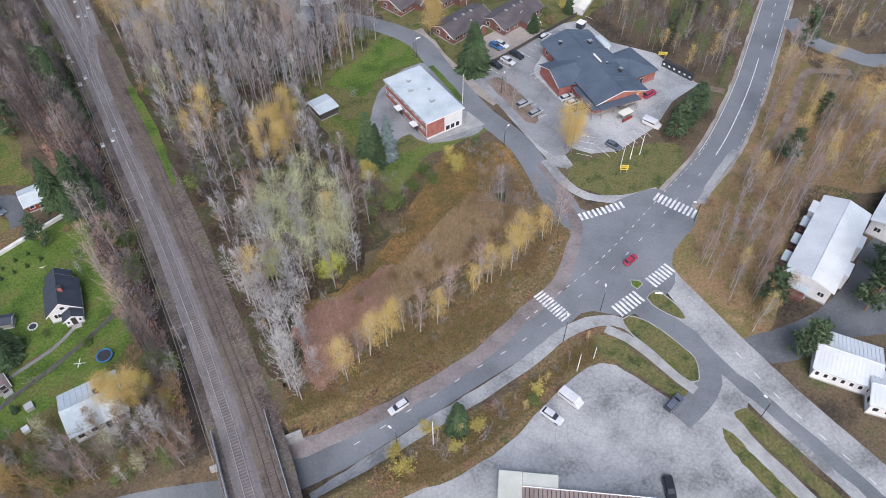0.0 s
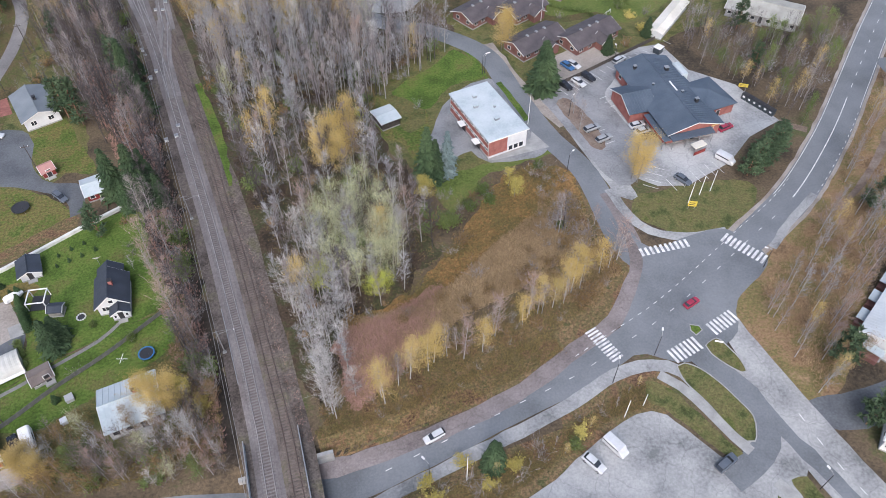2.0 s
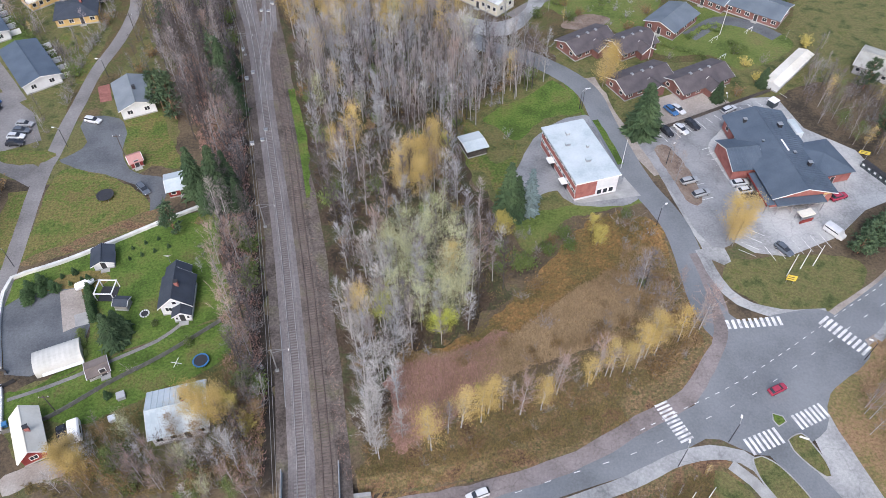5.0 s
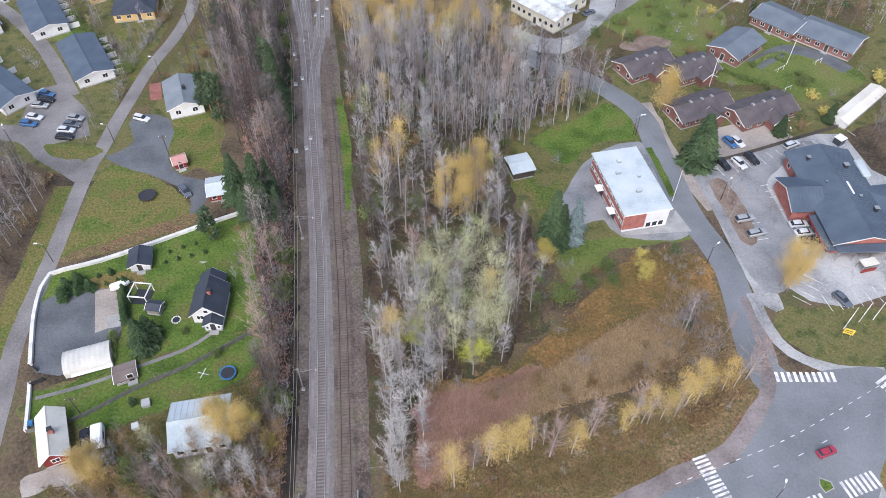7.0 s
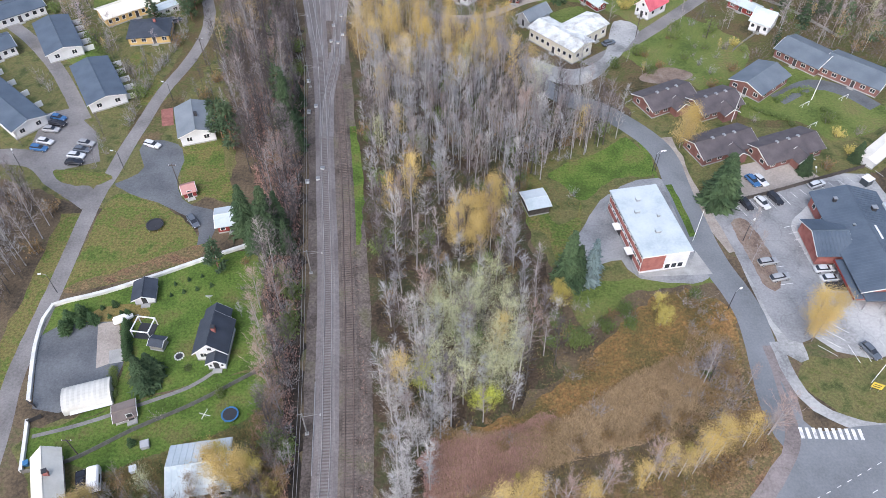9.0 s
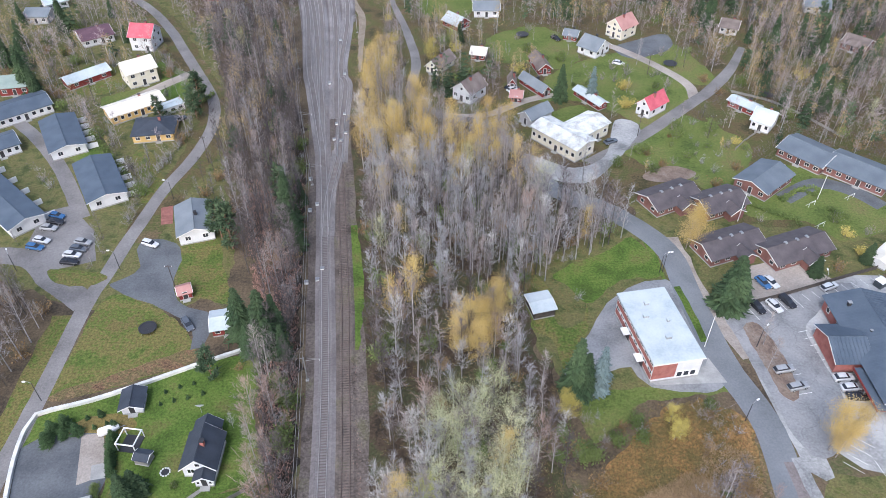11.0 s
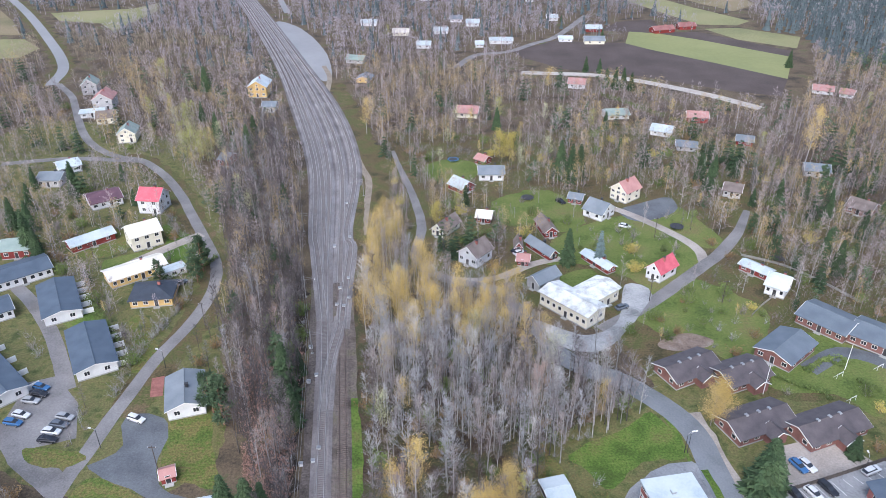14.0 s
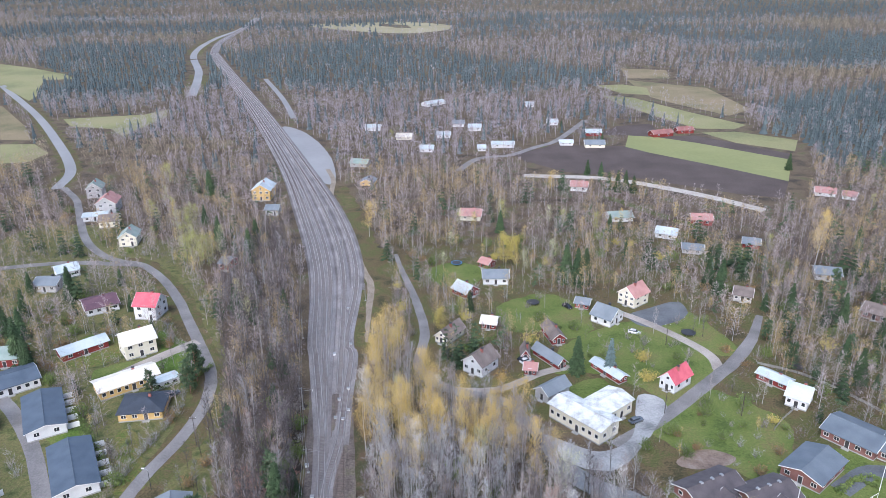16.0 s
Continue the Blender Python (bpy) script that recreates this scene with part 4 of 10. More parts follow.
patch("lawn_footway", [(58, 60.2), (60.5, 59), (62.3, 56.5), (64.2, 51.5), (66, 46), (67.6, 42.4), (65.4, 42.2), (63.2, 45.2), (61, 49.7), (58.2, 54.5), (56.4, 56.5)], 0.095, LAWN_ROUGH, "grass bank between footway and car park", "lawn", 0.2)
patch("lawn_terrace", [(91.8, 202.2), (108.3, 204.6), (121.5, 192.1), (128.3, 180.9), (110.1, 171), (102.3, 179), (88, 181.2), (86.6, 192.3)], 0.0352, LAWN_DULL, "green lawn between terraced houses", "lawn", 0.6)
patch("lawn_orchard", [(60.3, 219), (79.6, 234.7), (93.7, 224.8), (99.2, 212.9), (86.6, 192.3), (76.4, 197.2), (64, 207.6)], 0.0263, LAWN_DULL, "overgrown green garden", "lawn", 1.0)
patch("lawn_village", [(45.6, 260.8), (70, 276.7), (82.7, 266.1), (90.9, 251), (86.5, 236), (73.6, 224.3), (62.1, 236.3), (49.8, 242.9), (39.3, 243)], 0.0365, LAWN_DULL, "wide green lawn beside the driveway", "lawn", 0.8)
patch("lawn_village_two", [(25, 288.6), (43.2, 300.5), (56.1, 288.1), (57.2, 272.6), (48.1, 264.6), (39.1, 268.7), (27.7, 270.9)], 0.0378, LAWN_DULL, "green village lawn", "lawn", 1.2)
patch("lawn_village_three", [(73, 281), (91.2, 287.6), (101, 263.9), (100.5, 252.6), (92.1, 254.6), (82, 270.2)], 0.0391, LAWN_DULL, "green lawn beyond the driveway", "lawn", 1.0)
patch("lawn_village_four", [(-1.7, 323.2), (8.9, 332.1), (20.6, 325.8), (17.5, 308.8), (4.2, 309)], 0.0404, LAWN_DULL, "green lawn", "lawn", 1.0)
patch("lawn_village_five", [(41.3, 233.5), (52.6, 239.6), (54.7, 233.3), (45, 226)], 0.0417, LAWN_DULL, "small bright lawn behind the pale building", "lawn", 0.5)
patch("lawn_west_far", [(-103.8, 246.4), (-88.6, 253.2), (-73.3, 251.2), (-72.9, 244.3), (-88.2, 242.8), (-98.3, 238.1)], 0.028, LAWN_DULL, "green lawn by the cream house", "lawn", 0.8)
patch("lawn_terrace_west", [(-101.9, 211.7), (-94.6, 217.3), (-77.9, 193.5), (-80.7, 191.2), (-90.4, 203.5)], 0.0293, LAWN_DULL, "green gardens behind terraced houses", "lawn", 0.5)
patch("lawn_west_lane", [(-93, 271.5), (-80, 262), (-77, 252), (-80, 245.5), (-87, 250.5), (-88, 259)], 0.0305, LAWN, "green lawn between lane and cream house", "lawn", 0.8)
patch("lawn_west_cottage", [(-118, 268), (-106, 272), (-101, 262), (-103, 250), (-112, 248), (-117, 258)], 0.0312, LAWN_OLD, "mossy lawn beside the cream house", "lawn", 1.0)
patch("lawn_west_hedge", [(-83, 214), (-77, 212), (-70, 199), (-68, 191), (-74, 189), (-78, 199)], 0.0318, LAWN_OLD, "grass strip along the lane", "lawn", 0.8)
patch("lawn_west_terrace", [(-99, 211.4), (-95.5, 215.4), (-86.9, 204.5), (-80, 195), (-83, 192), (-89.8, 203)], 0.0325, LAWN, "mown grass strip behind the terraced houses", "lawn", 0.5)
patch("lawn_parking_west", [(-87.3, 162.2), (-74.9, 161.2), (-72.5, 158.7), (-77.6, 156.2), (-84.5, 157.9)], 0.0665, LAWN_OLD, "grass corner by the side street", "lawn", 0.5)
patch("field_plough", [(52.6, 516.2), (85.2, 547.5), (109.5, 540), (128.9, 539.5), (143.6, 521.3), (176.2, 485.5), (204.2, 450.8), (187.6, 418.7), (165.2, 427.4), (117.5, 460.2), (79.6, 473.6), (56.7, 501.4)], 0.0604, FIELD_DARK, "dark ploughed field", "field", 1, True, False, front=24)
patch("field_plough_upper", [(120.8, 577.1), (139.8, 606.5), (168, 614.1), (166.8, 585.3), (174.8, 569.7), (189.7, 571.1), (234.5, 514), (227.3, 499.5), (185.6, 546.2), (159.6, 566.5), (140.6, 572.7)], 0.0615, FIELD_DARK, "narrow dark ploughed field", "field", 1, True, False, front=24)
patch("field_crop", [(140.6, 572.7), (159.6, 566.5), (182.3, 548), (227.3, 499.5), (204.2, 450.8), (175.8, 484.2), (143.2, 519.8), (130.4, 537.7)], 0.0939, FIELD_GREEN, "bright green field of winter crop", "field", 0.8, True, False, front=30)
patch("field_crop_two", [(157.6, 748.7), (183.3, 731.9), (213.9, 661.3), (240.8, 607.2), (226, 591.2), (197.1, 594.2), (183.6, 638.2), (161.1, 703.4)], 0.0678, FIELD_PALE_GREEN, "pale green far field", "field", 3, True, False, front=30)
patch("field_crop_three", [(196.9, 580.4), (223.1, 583.4), (256.4, 554.4), (240.8, 521.6), (209.7, 547.1)], 0.0691, FIELD_PALE_GREEN, "far strip of green crop", "field", 2, True, False, front=30)
patch("field_stubble", [(204.4, 844.3), (270.6, 787.7), (268.2, 672), (240.7, 643.2), (211.3, 701.3), (200.6, 737.4)], 0.0576, CLEARING, "brown clearing of cut wood", "field", 3, True, False, front=20)
patch("field_olive", [(161.9, 807.3), (191.3, 813.4), (211.7, 790.4), (203, 746.8), (178.5, 757.5)], 0.0587, FIELD_PALE_GREEN, "far olive meadow", "field", 3, True, False, front=30)
patch("field_olive_two", [(218.7, 933.9), (266.3, 911.8), (253, 854.3), (207.3, 856.6)], 0.0597, CLEARING, "far olive clearing", "field", 3, True, False, front=30)
patch("field_west", [(-640, 1050), (-557, 992), (-505.7, 963.3), (-438.6, 911.2), (-413.3, 878.9), (-442.6, 867.7), (-394, 762.7), (-390.5, 740.6), (-460.3, 821.2), (-560, 930)], 0.0704, FIELD_PALE_GREEN, "far pale green field", "field", 3, True, False, front=30)
patch("field_west_two", [(-313.6, 649.2), (-251.9, 666.3), (-239.1, 691.6), (-228, 653.2), (-234.5, 598.6), (-233, 579.1), (-254.4, 609.5), (-293.2, 621.4)], 0.0717, FIELD_PALE_GREEN, "green field between woods", "field", 3, True, False, front=30)
patch("field_west_three", [(-430, 720), (-398.3, 711.6), (-329.9, 622.7), (-296.4, 571.8), (-319.7, 572.5), (-400, 640)], 0.0723, CLEARING, "tawny field beside the far road", "field", 2, True, False, front=16)
patch("field_west_four", [(-311.4, 558), (-287.7, 559), (-263.7, 531.6), (-265.5, 506), (-280.6, 503.5), (-330, 520)], 0.0727, FIELD_PALE_GREEN, "olive meadow beside the far road", "field", 2, True, False, front=16)
patch("field_far_gold", [(-277.9, 1586.3), (-96.4, 1642.8), (10.9, 1531.3), (0.2, 1408), (-100.5, 1383)], 0.0739, FIELD_PALE, "far golden clearing", "field", 6, front=30)
patch("rail_side_yard", [(-121.3, 612.1), (-99.8, 590.8), (-73.2, 527.9), (-58.7, 464.8), (-63.6, 453), (-81.4, 498.3), (-103.2, 553.7)], 0.052, FAR_ROAD, "pale gravel yard beside the railway", "pavement", 0.6, front=16)
patch("meadow", [(6.5, 90.1), (15.8, 91.6), (26.4, 97.2), (35.8, 105.4), (44.8, 114.5), (56.6, 122.1), (66.6, 119), (66.4, 108), (61.3, 99.8), (51.9, 93.2), (42.9, 87.8), (30.4, 85), (15.4, 77.9), (5.8, 77.5)], 0.0213, MEADOW, "dry tawny reed meadow", "meadow", 2, False)
patch("undergrowth", [(5.7, 88.3), (17.7, 89.1), (21.4, 85.6), (19.3, 80.8), (9.2, 79.2), (4.9, 78.9)], 0.026, RUSSET, "russet undergrowth of bare stems", "meadow", 2, False)
patch("russet_edge", [(3.7, 74.8), (6.4, 87.3), (15.9, 89.3), (28.1, 93.7), (23.9, 84.9), (16.1, 77.4), (9.9, 73.0), (4.1, 70.7)], 0.0235, RUSSET, "russet ground of dry stems beside the bare trees", "meadow", 1.5, False)
patch("russet_ground", [(3.8, 86.2), (9.6, 88.3), (19, 88.6), (25.7, 87.1), (24.8, 83.9), (17.4, 81.5), (11.2, 79.2), (6.7, 77.3), (4.2, 80)], 0.0287, RUSSET, "pinkish russet ground under tall weeds", "meadow", 1.5, False)
patch("garden_soil", [(63.8, 199.0), (68.2, 203.4), (75.0, 204.5), (79.6, 201.8), (77.2, 198.7), (68.6, 196.9)], 0.05, SOIL, "bare brown garden soil behind a bungalow", "ground", 0.5, False)
# ---- markings ----
dashes(R_MAIN, 0.0, 0.13, 1.2, 4.2, 0.095, main_road, "centre_dash", 78, 184)
dashes(R_MAIN, 0.0, 0.22, 9.0, 0.05, 0.065, main_road, "centre_line", 190, 237)
dashes(R_MAIN, 3.75, 0.14, 8.0, 0.05, 0.065, main_road, "edge_line", 188, 330)
dashes(R_MAIN, -3.75, 0.12, 1.0, 1.6, 0.065, main_road, "edge_dash", 190, 232)
dashes(R_MAIN, -3.75, 0.14, 8.0, 0.05, 0.065, main_road, "edge_line", 232, 330)
dashes(R_MAIN, 0.0, 0.14, 2.0, 4.0, 0.065, main_road, "centre_dash", 240)
dashes(R_MAIN, 3.3, 0.12, 1.0, 1.4, 0.1, main_road, "edge_dash", 120, 196)
dashes(R_SE, 0.6, 0.14, 1.6, 3.4, 0.085, se_road, "centre_dash", 30)
(za, zb), (zc, zd) = [(52.7, 74.2), (55.2, 66.1)], [(71.2, 89.2), (82.9, 88.7)]
(ze, zf), (zg, zh) = [(90.8, 88.2), (96.1, 79.4)], [(65, 63.6), (71.9, 65.3)]
zi, zj = [(75.4, 67), (82.1, 69)]
zebra(za, zb, 2.7, 11, 0.1, main_road)
zebra(zc, zd, 2.2, 10, 0.1, main_road)
zebra(ze, zf, 3.0, 10, 0.1, main_road)
zebra(zg, zh, 3.2, 7, 0.1, main_road)
zebra(zi, zj, 3.0, 7, 0.1, main_road)


# ---- railway ----
near_main = [(-11.0, 0), (-11.7, 35), (-12.1, 57), (-12.2, 65), (-12.3, 70.5), (-12.7, 77.5), (-13.3, 88.7), (-14.4, 101.2), (-15.6, 115.5), (-17.25, 131.8), (-19.5, 150.5), (-24.0, 188.2), (-27.2, 211.4), (-30.9, 239.3)]
near_side = [(-7.54, 40), (-7.75, 57), (-7.9, 69.2), (-8.4, 77.3), (-9.2, 88.5), (-10.1, 101.1), (-11.3, 115.3), (-13, 131.6), (-14.8, 150.3), (-19.4, 188.1), (-21.9, 207), (-25.3, 231.5)]
yard_l = [(-40.6, 265.8), (-50.8, 324), (-70.8, 397.1), (-101.4, 498.8), (-163.1, 672), (-239.9, 875.5), (-326.5, 1097.8)]
yard_r = [(-25.3, 265.6), (-27.4, 323.6), (-44.3, 396.5), (-80.3, 498.2), (-144.4, 671.2), (-223.8, 874.6), (-311.8, 1096.8)]
RAIL_FAR = [(-349, 1237.2), (-380, 1488.9), (-443.5, 1953.6)]


def across(f, first=0):
    """A line through the station yard, at the given share of its width."""
    return [(a[0] + (b[0] - a[0]) * f, a[1] + (b[1] - a[1]) * f) for a, b in zip(yard_l[first:], yard_r[first:])]


def level_strip(name, left, right, z, mat, label):
    s = Shape()
    for a, b in zip(left, right):
        s.v += [(*a, z + (height(*a) if a[1] > 500 else 0.0)), (*b, z + (height(*b) if b[1] > 500 else 0.0))]
    s.f = [(2 * i, 2 * i + 1, 2 * i + 3, 2 * i + 2) for i in range(len(left) - 1)]
    for i, (a, b) in enumerate(zip(left, right)):
        for k in range(21):
            for m in range(12):
                if i + 1 < len(left):
                    c, d = left[i + 1], right[i + 1]
                    u, v = k / 20, m / 12
                    p = [a[j] * (1 - u) * (1 - v) + b[j] * u * (1 - v) + c[j] * (1 - u) * v + d[j] * u * v for j in (0, 1)]
                    block(p[0], p[1], 1.5)
    return setting(name, s, mat, label, "railway")


def offset_line(points, e):
    line = smooth(points, 6.0)
    out = []
    for i, (x, y) in enumerate(line):
        qx, qy = sides(line, i)
        k = e + 0.6 * noise.noise((x * 0.2, y * 0.2, e))
        out.append((x + qx * k, y + qy * k))
    return out


near_bed = near_main
level_strip("rail_bed", offset_line(near_bed, 4.2), offset_line(near_bed, -8.4), 0.12, OLD_BALLAST, "weathered brown gravel bed of the railway")
wl_, wr_ = smooth([offset_line(near_bed, 4.2)[-1]] + yard_l, 12), smooth([offset_line(near_bed, -8.4)[-1]] + yard_r, 12)
k_ = min(len(wl_), len(wr_))
wl_ = [wl_[int(i * (len(wl_) - 1) / (k_ - 1))] for i in range(k_)]
wr_ = [wr_[int(i * (len(wr_) - 1) / (k_ - 1))] for i in range(k_)]
level_strip("rail_yard", wl_, wr_, 0.13, YARD_MID, "pale grey gravel of the station yard")
strip("rail_bed_far", [across(0.5)[-1]] + RAIL_FAR, 12.0, 0.15, PALE_BALLAST, "pale gravel bed of the railway far off", "railway", 0.8, 6, 10, 60)


def far_rise(x, y):
    """The rise of the far hills; the near line stays level over the underpass."""
    return height(x, y) if y > 500 else 0.0


def track(points, mat, ties, label, lift=0.0, pieces=0):
    """One track: two rails and, close by, its sleepers, on a raised bed of gravel."""
    line = smooth(points, 3.0)
    bed = Shape()
    for i, (x, y) in enumerate(line):
        qx, qy = sides(line, i)
        for e, z in ((-2.3, 0.15), (-1.5, 0.4), (1.5, 0.4), (2.3, 0.15)):
            bed.v.append((x + qx * e, y + qy * e, z + lift + far_rise(x, y)))
    bed.f = [(4 * i + k + 1, 4 * i + k, 4 * i + k + 4, 4 * i + k + 5)[::-1] for i in range(len(line) - 1) for k in range(3)]
    base = setting("railway_track", bed, mat, label, "railway track")
    for side in (-1, 1):
        s = Shape()
        for i, (x, y) in enumerate(line):
            qx, qy = sides(line, i)
            for e, z in ((-0.07, 0.42), (-0.045, 0.62), (0.045, 0.62), (0.07, 0.42)):
                s.v.append((x + qx * (side * 0.762 + e), y + qy * (side * 0.762 + e), z + lift + far_rise(x, y)))
        s.f = [(4 * i + k + 1, 4 * i + k, 4 * i + k + 4, 4 * i + k + 5)[::-1] for i in range(len(line) - 1) for k in range(3)]
        part("rail", s, SHINY if pieces or mat is YARD_BED else STEEL, base)
    tie = Shape().box(-1.25, -0.13, 0.34, 1.25, 0.13, 0.46).mesh("sleeper", SLEEPER)
    if pieces or mat is YARD_BED:
        mid_bed = Shape()
        for i, (x, y) in enumerate(line):
            qx, qy = sides(line, i)
            mid_bed.v += [(x + qx * e, y + qy * e, 0.412 + lift + far_rise(x, y)) for e in (-0.68, 0.68)]
        mid_bed.f = [(2 * i + 1, 2 * i, 2 * i + 2, 2 * i + 3)[::-1] for i in range(len(line) - 1)]
        part("ballast", mid_bed, BED_BROWN, base, "browner gravel between the rails")
    rest = Shape()
    run, count = 0.0, 0
    for i in range(len(line) - 1):
        a, b = Vector(line[i]), Vector(line[i + 1])
        ln = (b - a).length
        while run < ln:
            p = a + (b - a) * run / ln
            turn = math.degrees(math.atan2(b.y - a.y, b.x - a.x)) - 90
            if p.y > 45 and count < ties:
                if count < pieces:
                    part("sleeper", tie, None, base, "", pose(p.x, p.y, lift, 0, 0, turn))
                else:
                    u = (b - a).normalized()
                    q = Vector((-u.y, u.x))
                    c = [p + q * 1.25 - u * 0.13, p - q * 1.25 - u * 0.13, p - q * 1.25 + u * 0.13, p + q * 1.25 + u * 0.13]
                    rest.add([(v.x, v.y, 0.46 + lift) for v in c] + [(v.x, v.y, 0.34 + lift) for v in c], [(0, 1, 2, 3), (0, 4, 5, 1), (2, 6, 7, 3)])
                count += 1
            run += 0.62
        run -= ln
    if rest.v:
        tagged(part("sleepers_beyond", rest, OLD_TIE if mat is OLD_BALLAST else SLEEPER, base), "", "", "", "stuff")
    return line


track(near_main[-1:] + across(0.38, 1) + RAIL_FAR, YARD_BED, 330, "main line through the station yard", 0.006)
track(near_main, BALLAST, 480, "single railway track on brown gravel with pale sleepers", 0.0, 280)
track(near_side[-1:] + across(0.62, 1), YARD_BED, 330, "second line through the station yard", 0.0)
track(near_side, OLD_BALLAST, 300, "disused side track sunk in brown gravel", -0.09)
track([(-22.2, 174), (-23.2, 190.7), (-22.8, 201.3), (-22.4, 211.4), (-23.1, 222.2)], YARD_BED, 60, "crossover track between two lines", 0.012)
track([(-21.9, 207), (-23.5, 231.5), (-24.6, 254.3)] + across(0.86, 0), YARD_BED, 330, "station siding on pale gravel", 0.018)
track([(-27.2, 211.4), (-32.2, 235.8), (-36.1, 254.5)] + across(0.14, 0), YARD_BED, 330, "outer siding on pale gravel", 0.024)
track([(-30.9, 239.3)] + across(0.25, 1), YARD_BED, 330, "station track on pale gravel", 0.03)
POLES = [(-13.6, 40), (-16.9, 90), (-20.5, 128), (-28.4, 196.5), (-34.6, 224), (-42.3, 266), (-55.7, 336)]


def mast(x, y, reach):
    """A steel mast with a bracket towards the track, a stay and insulators."""
    ob = thing("catenary_mast", x, y, 0.0, 0.15, "slender galvanised railway mast with a bracket arm", "mast", "railway masts")
    part("post", Shape().box(-0.11, -0.11, -0.2, 0.11, 0.11, 7.3, 0.02), OLD_STEEL, ob)
    arm = part("arm", Shape().tube((0.1, 0, 6.1), (reach, 0, 6.35), 0.05, 0.04, 6).tube((0.1, 0, 7.1), (reach * 0.8, 0, 6.32), 0.035, 0.035, 5), OLD_STEEL, ob)
    part("insulator", Shape().disc(reach * 0.9, 0, 5.75, 6.25, 0.07, 7), TRIM, arm)
    part("crossarm", Shape().box(-0.75, -0.05, 6.95, 0.2, 0.05, 7.07), OLD_STEEL, ob)
    part("footing", Shape().box(-0.35, -0.35, -0.2, 0.35, 0.35, 0.25, 0.04), CONCRETE, ob)


def wire(points, z, e, r, sag, label):
    """A cable hung from pole to pole."""
    ob = thing("overhead_wire", points[0][0], points[0][1], 0, 0, label, "cable", "overhead wires")
    ox, oy = points[0]
    for (x0, y0), (x1, y1) in zip(points, points[1:]):
        s = Shape()
        n = 6
        for k in range(n + 1):
            u = k / n
            x, y, h = x0 + (x1 - x0) * u - ox + e, y0 + (y1 - y0) * u - oy, z - sag * 4 * u * (1 - u)
            s.v += [(x - r, y, h), (x, y, h + r), (x + r, y, h), (x, y, h - r)]
        s.f = [(4 * k + q, 4 * k + (q + 1) % 4, 4 * k + 4 + (q + 1) % 4, 4 * k + 4 + q) for k in range(n) for q in range(4)]
        part("span", s, OLD_STEEL, ob)


for x, y in POLES:
    mast(x, y, 3.4 if y < 240 else 6.0)
for x, y in ((-24.1, 295.1), (-38.8, 343.4), (-52.1, 389.4)):
    mast(x, y, -5.0)
for e in (-0.68, -0.1):
    wire(POLES, 7.1, e, 0.04, 0.5, "pale overhead cable along the railway")
wire([(x + 3.1, y) for x, y in POLES], 5.75, 0.0, 0.016, 0.05, "thin contact wire above the track")
strip("grass_rail_edge", [(-12.2, 136.1), (-12.1, 149.7), (-13.5, 163.2), (-16, 178.5)], 3.0, 0.14, LAWN, "bright grass strip along the railway ditch", "lawn", 0.8, 0)
strip("grass_yard_edge", [(-21.2, 250.4), (-24, 275.4), (-25.9, 304.7)], 3.5, 0.1513, ROUGH, "grass strip beside the station yard", "lawn", 0.8, 0)
strip("spare_rail", [(-16.6, 100.6), (-16.1, 94.8), (-15.7, 88.7), (-15.2, 81.9)], 0.14, 0.3, GALV, "pale spare rail lying beside the track", "railway", 0.0, 0)
patch("cottage_drive", [(-63.1, 74.3), (-59, 76.4), (-54.8, 76.8), (-52.5, 73.9), (-56.9, 72.9), (-62, 71.3)], 0.03, KERB_SAND, "reddish earth drive before the cottage", "ground", 0.6)
patch("red_deck", [(-67.5, 186.5), (-64.6, 187.5), (-62.5, 179.8), (-65.5, 179.4)], 0.05, RED_PAVING, "square of red paving beside the white house", "pavement", 0.1, True, False)

# ---- buildings ----
WIN = {}


def window(parent, x, y, z, w, h, face, frame_mat=None):
    """A window whose frame stands a little proud of the wall; face: degrees about z of its outward side."""
    key = (round(w, 2), round(h, 2), frame_mat)
    if key not in WIN:
        fr, pane = Shape(), Shape()
        b = 0.09
        for x0, z0, x1, z1 in ((-w / 2, 0, w / 2, b), (-w / 2, h - b, w / 2, h), (-w / 2, b, -w / 2 + b, h - b), (w / 2 - b, b, w / 2, h - b)):
            fr.box(x0, -0.07, z0, x1, 0.0, z1)
        if w > 1.3:
            fr.box(-0.04, -0.06, b, 0.04, 0.0, h - b)
        pane.box(-w / 2 + b, -0.035, b, w / 2 - b, 0.0, h - b)
        WIN[key] = (fr.mesh("window", frame_mat or TRIM), pane.mesh("pane", GLASS))
    fr, pane = WIN[key]
    ob = part("window", fr, None, parent, "", pose(x, y, z, 0, 0, face))
    part("pane", pane, None, ob)
    return ob


def gable_walls(s, L, D, h, rise, deep):
    """Four walls under a gable roof, with the ground as their foot; centred on x, y from the front wall."""
    x0, x1 = -L / 2, L / 2
    base = [(x0, 0, -0.3), (x1, 0, -0.3), (x1, D, -0.3), (x0, D, -0.3), (x0, 0, h), (x1, 0, h), (x1, D, h), (x0, D, h)]
    if deep:
        return s.add(base + [(0, 0, h + rise), (0, D, h + rise)], [(0, 1, 5, 8, 4), (1, 2, 6, 5), (2, 3, 7, 9, 6), (3, 0, 4, 7), (4, 8, 9, 7), (8, 5, 6, 9)])
    return s.add(base + [(x0, D / 2, h + rise), (x1, D / 2, h + rise)], [(0, 1, 5, 4), (1, 2, 6, 9, 5), (2, 3, 7, 6), (3, 0, 4, 8, 7), (4, 5, 9, 8), (6, 7, 8, 9)])


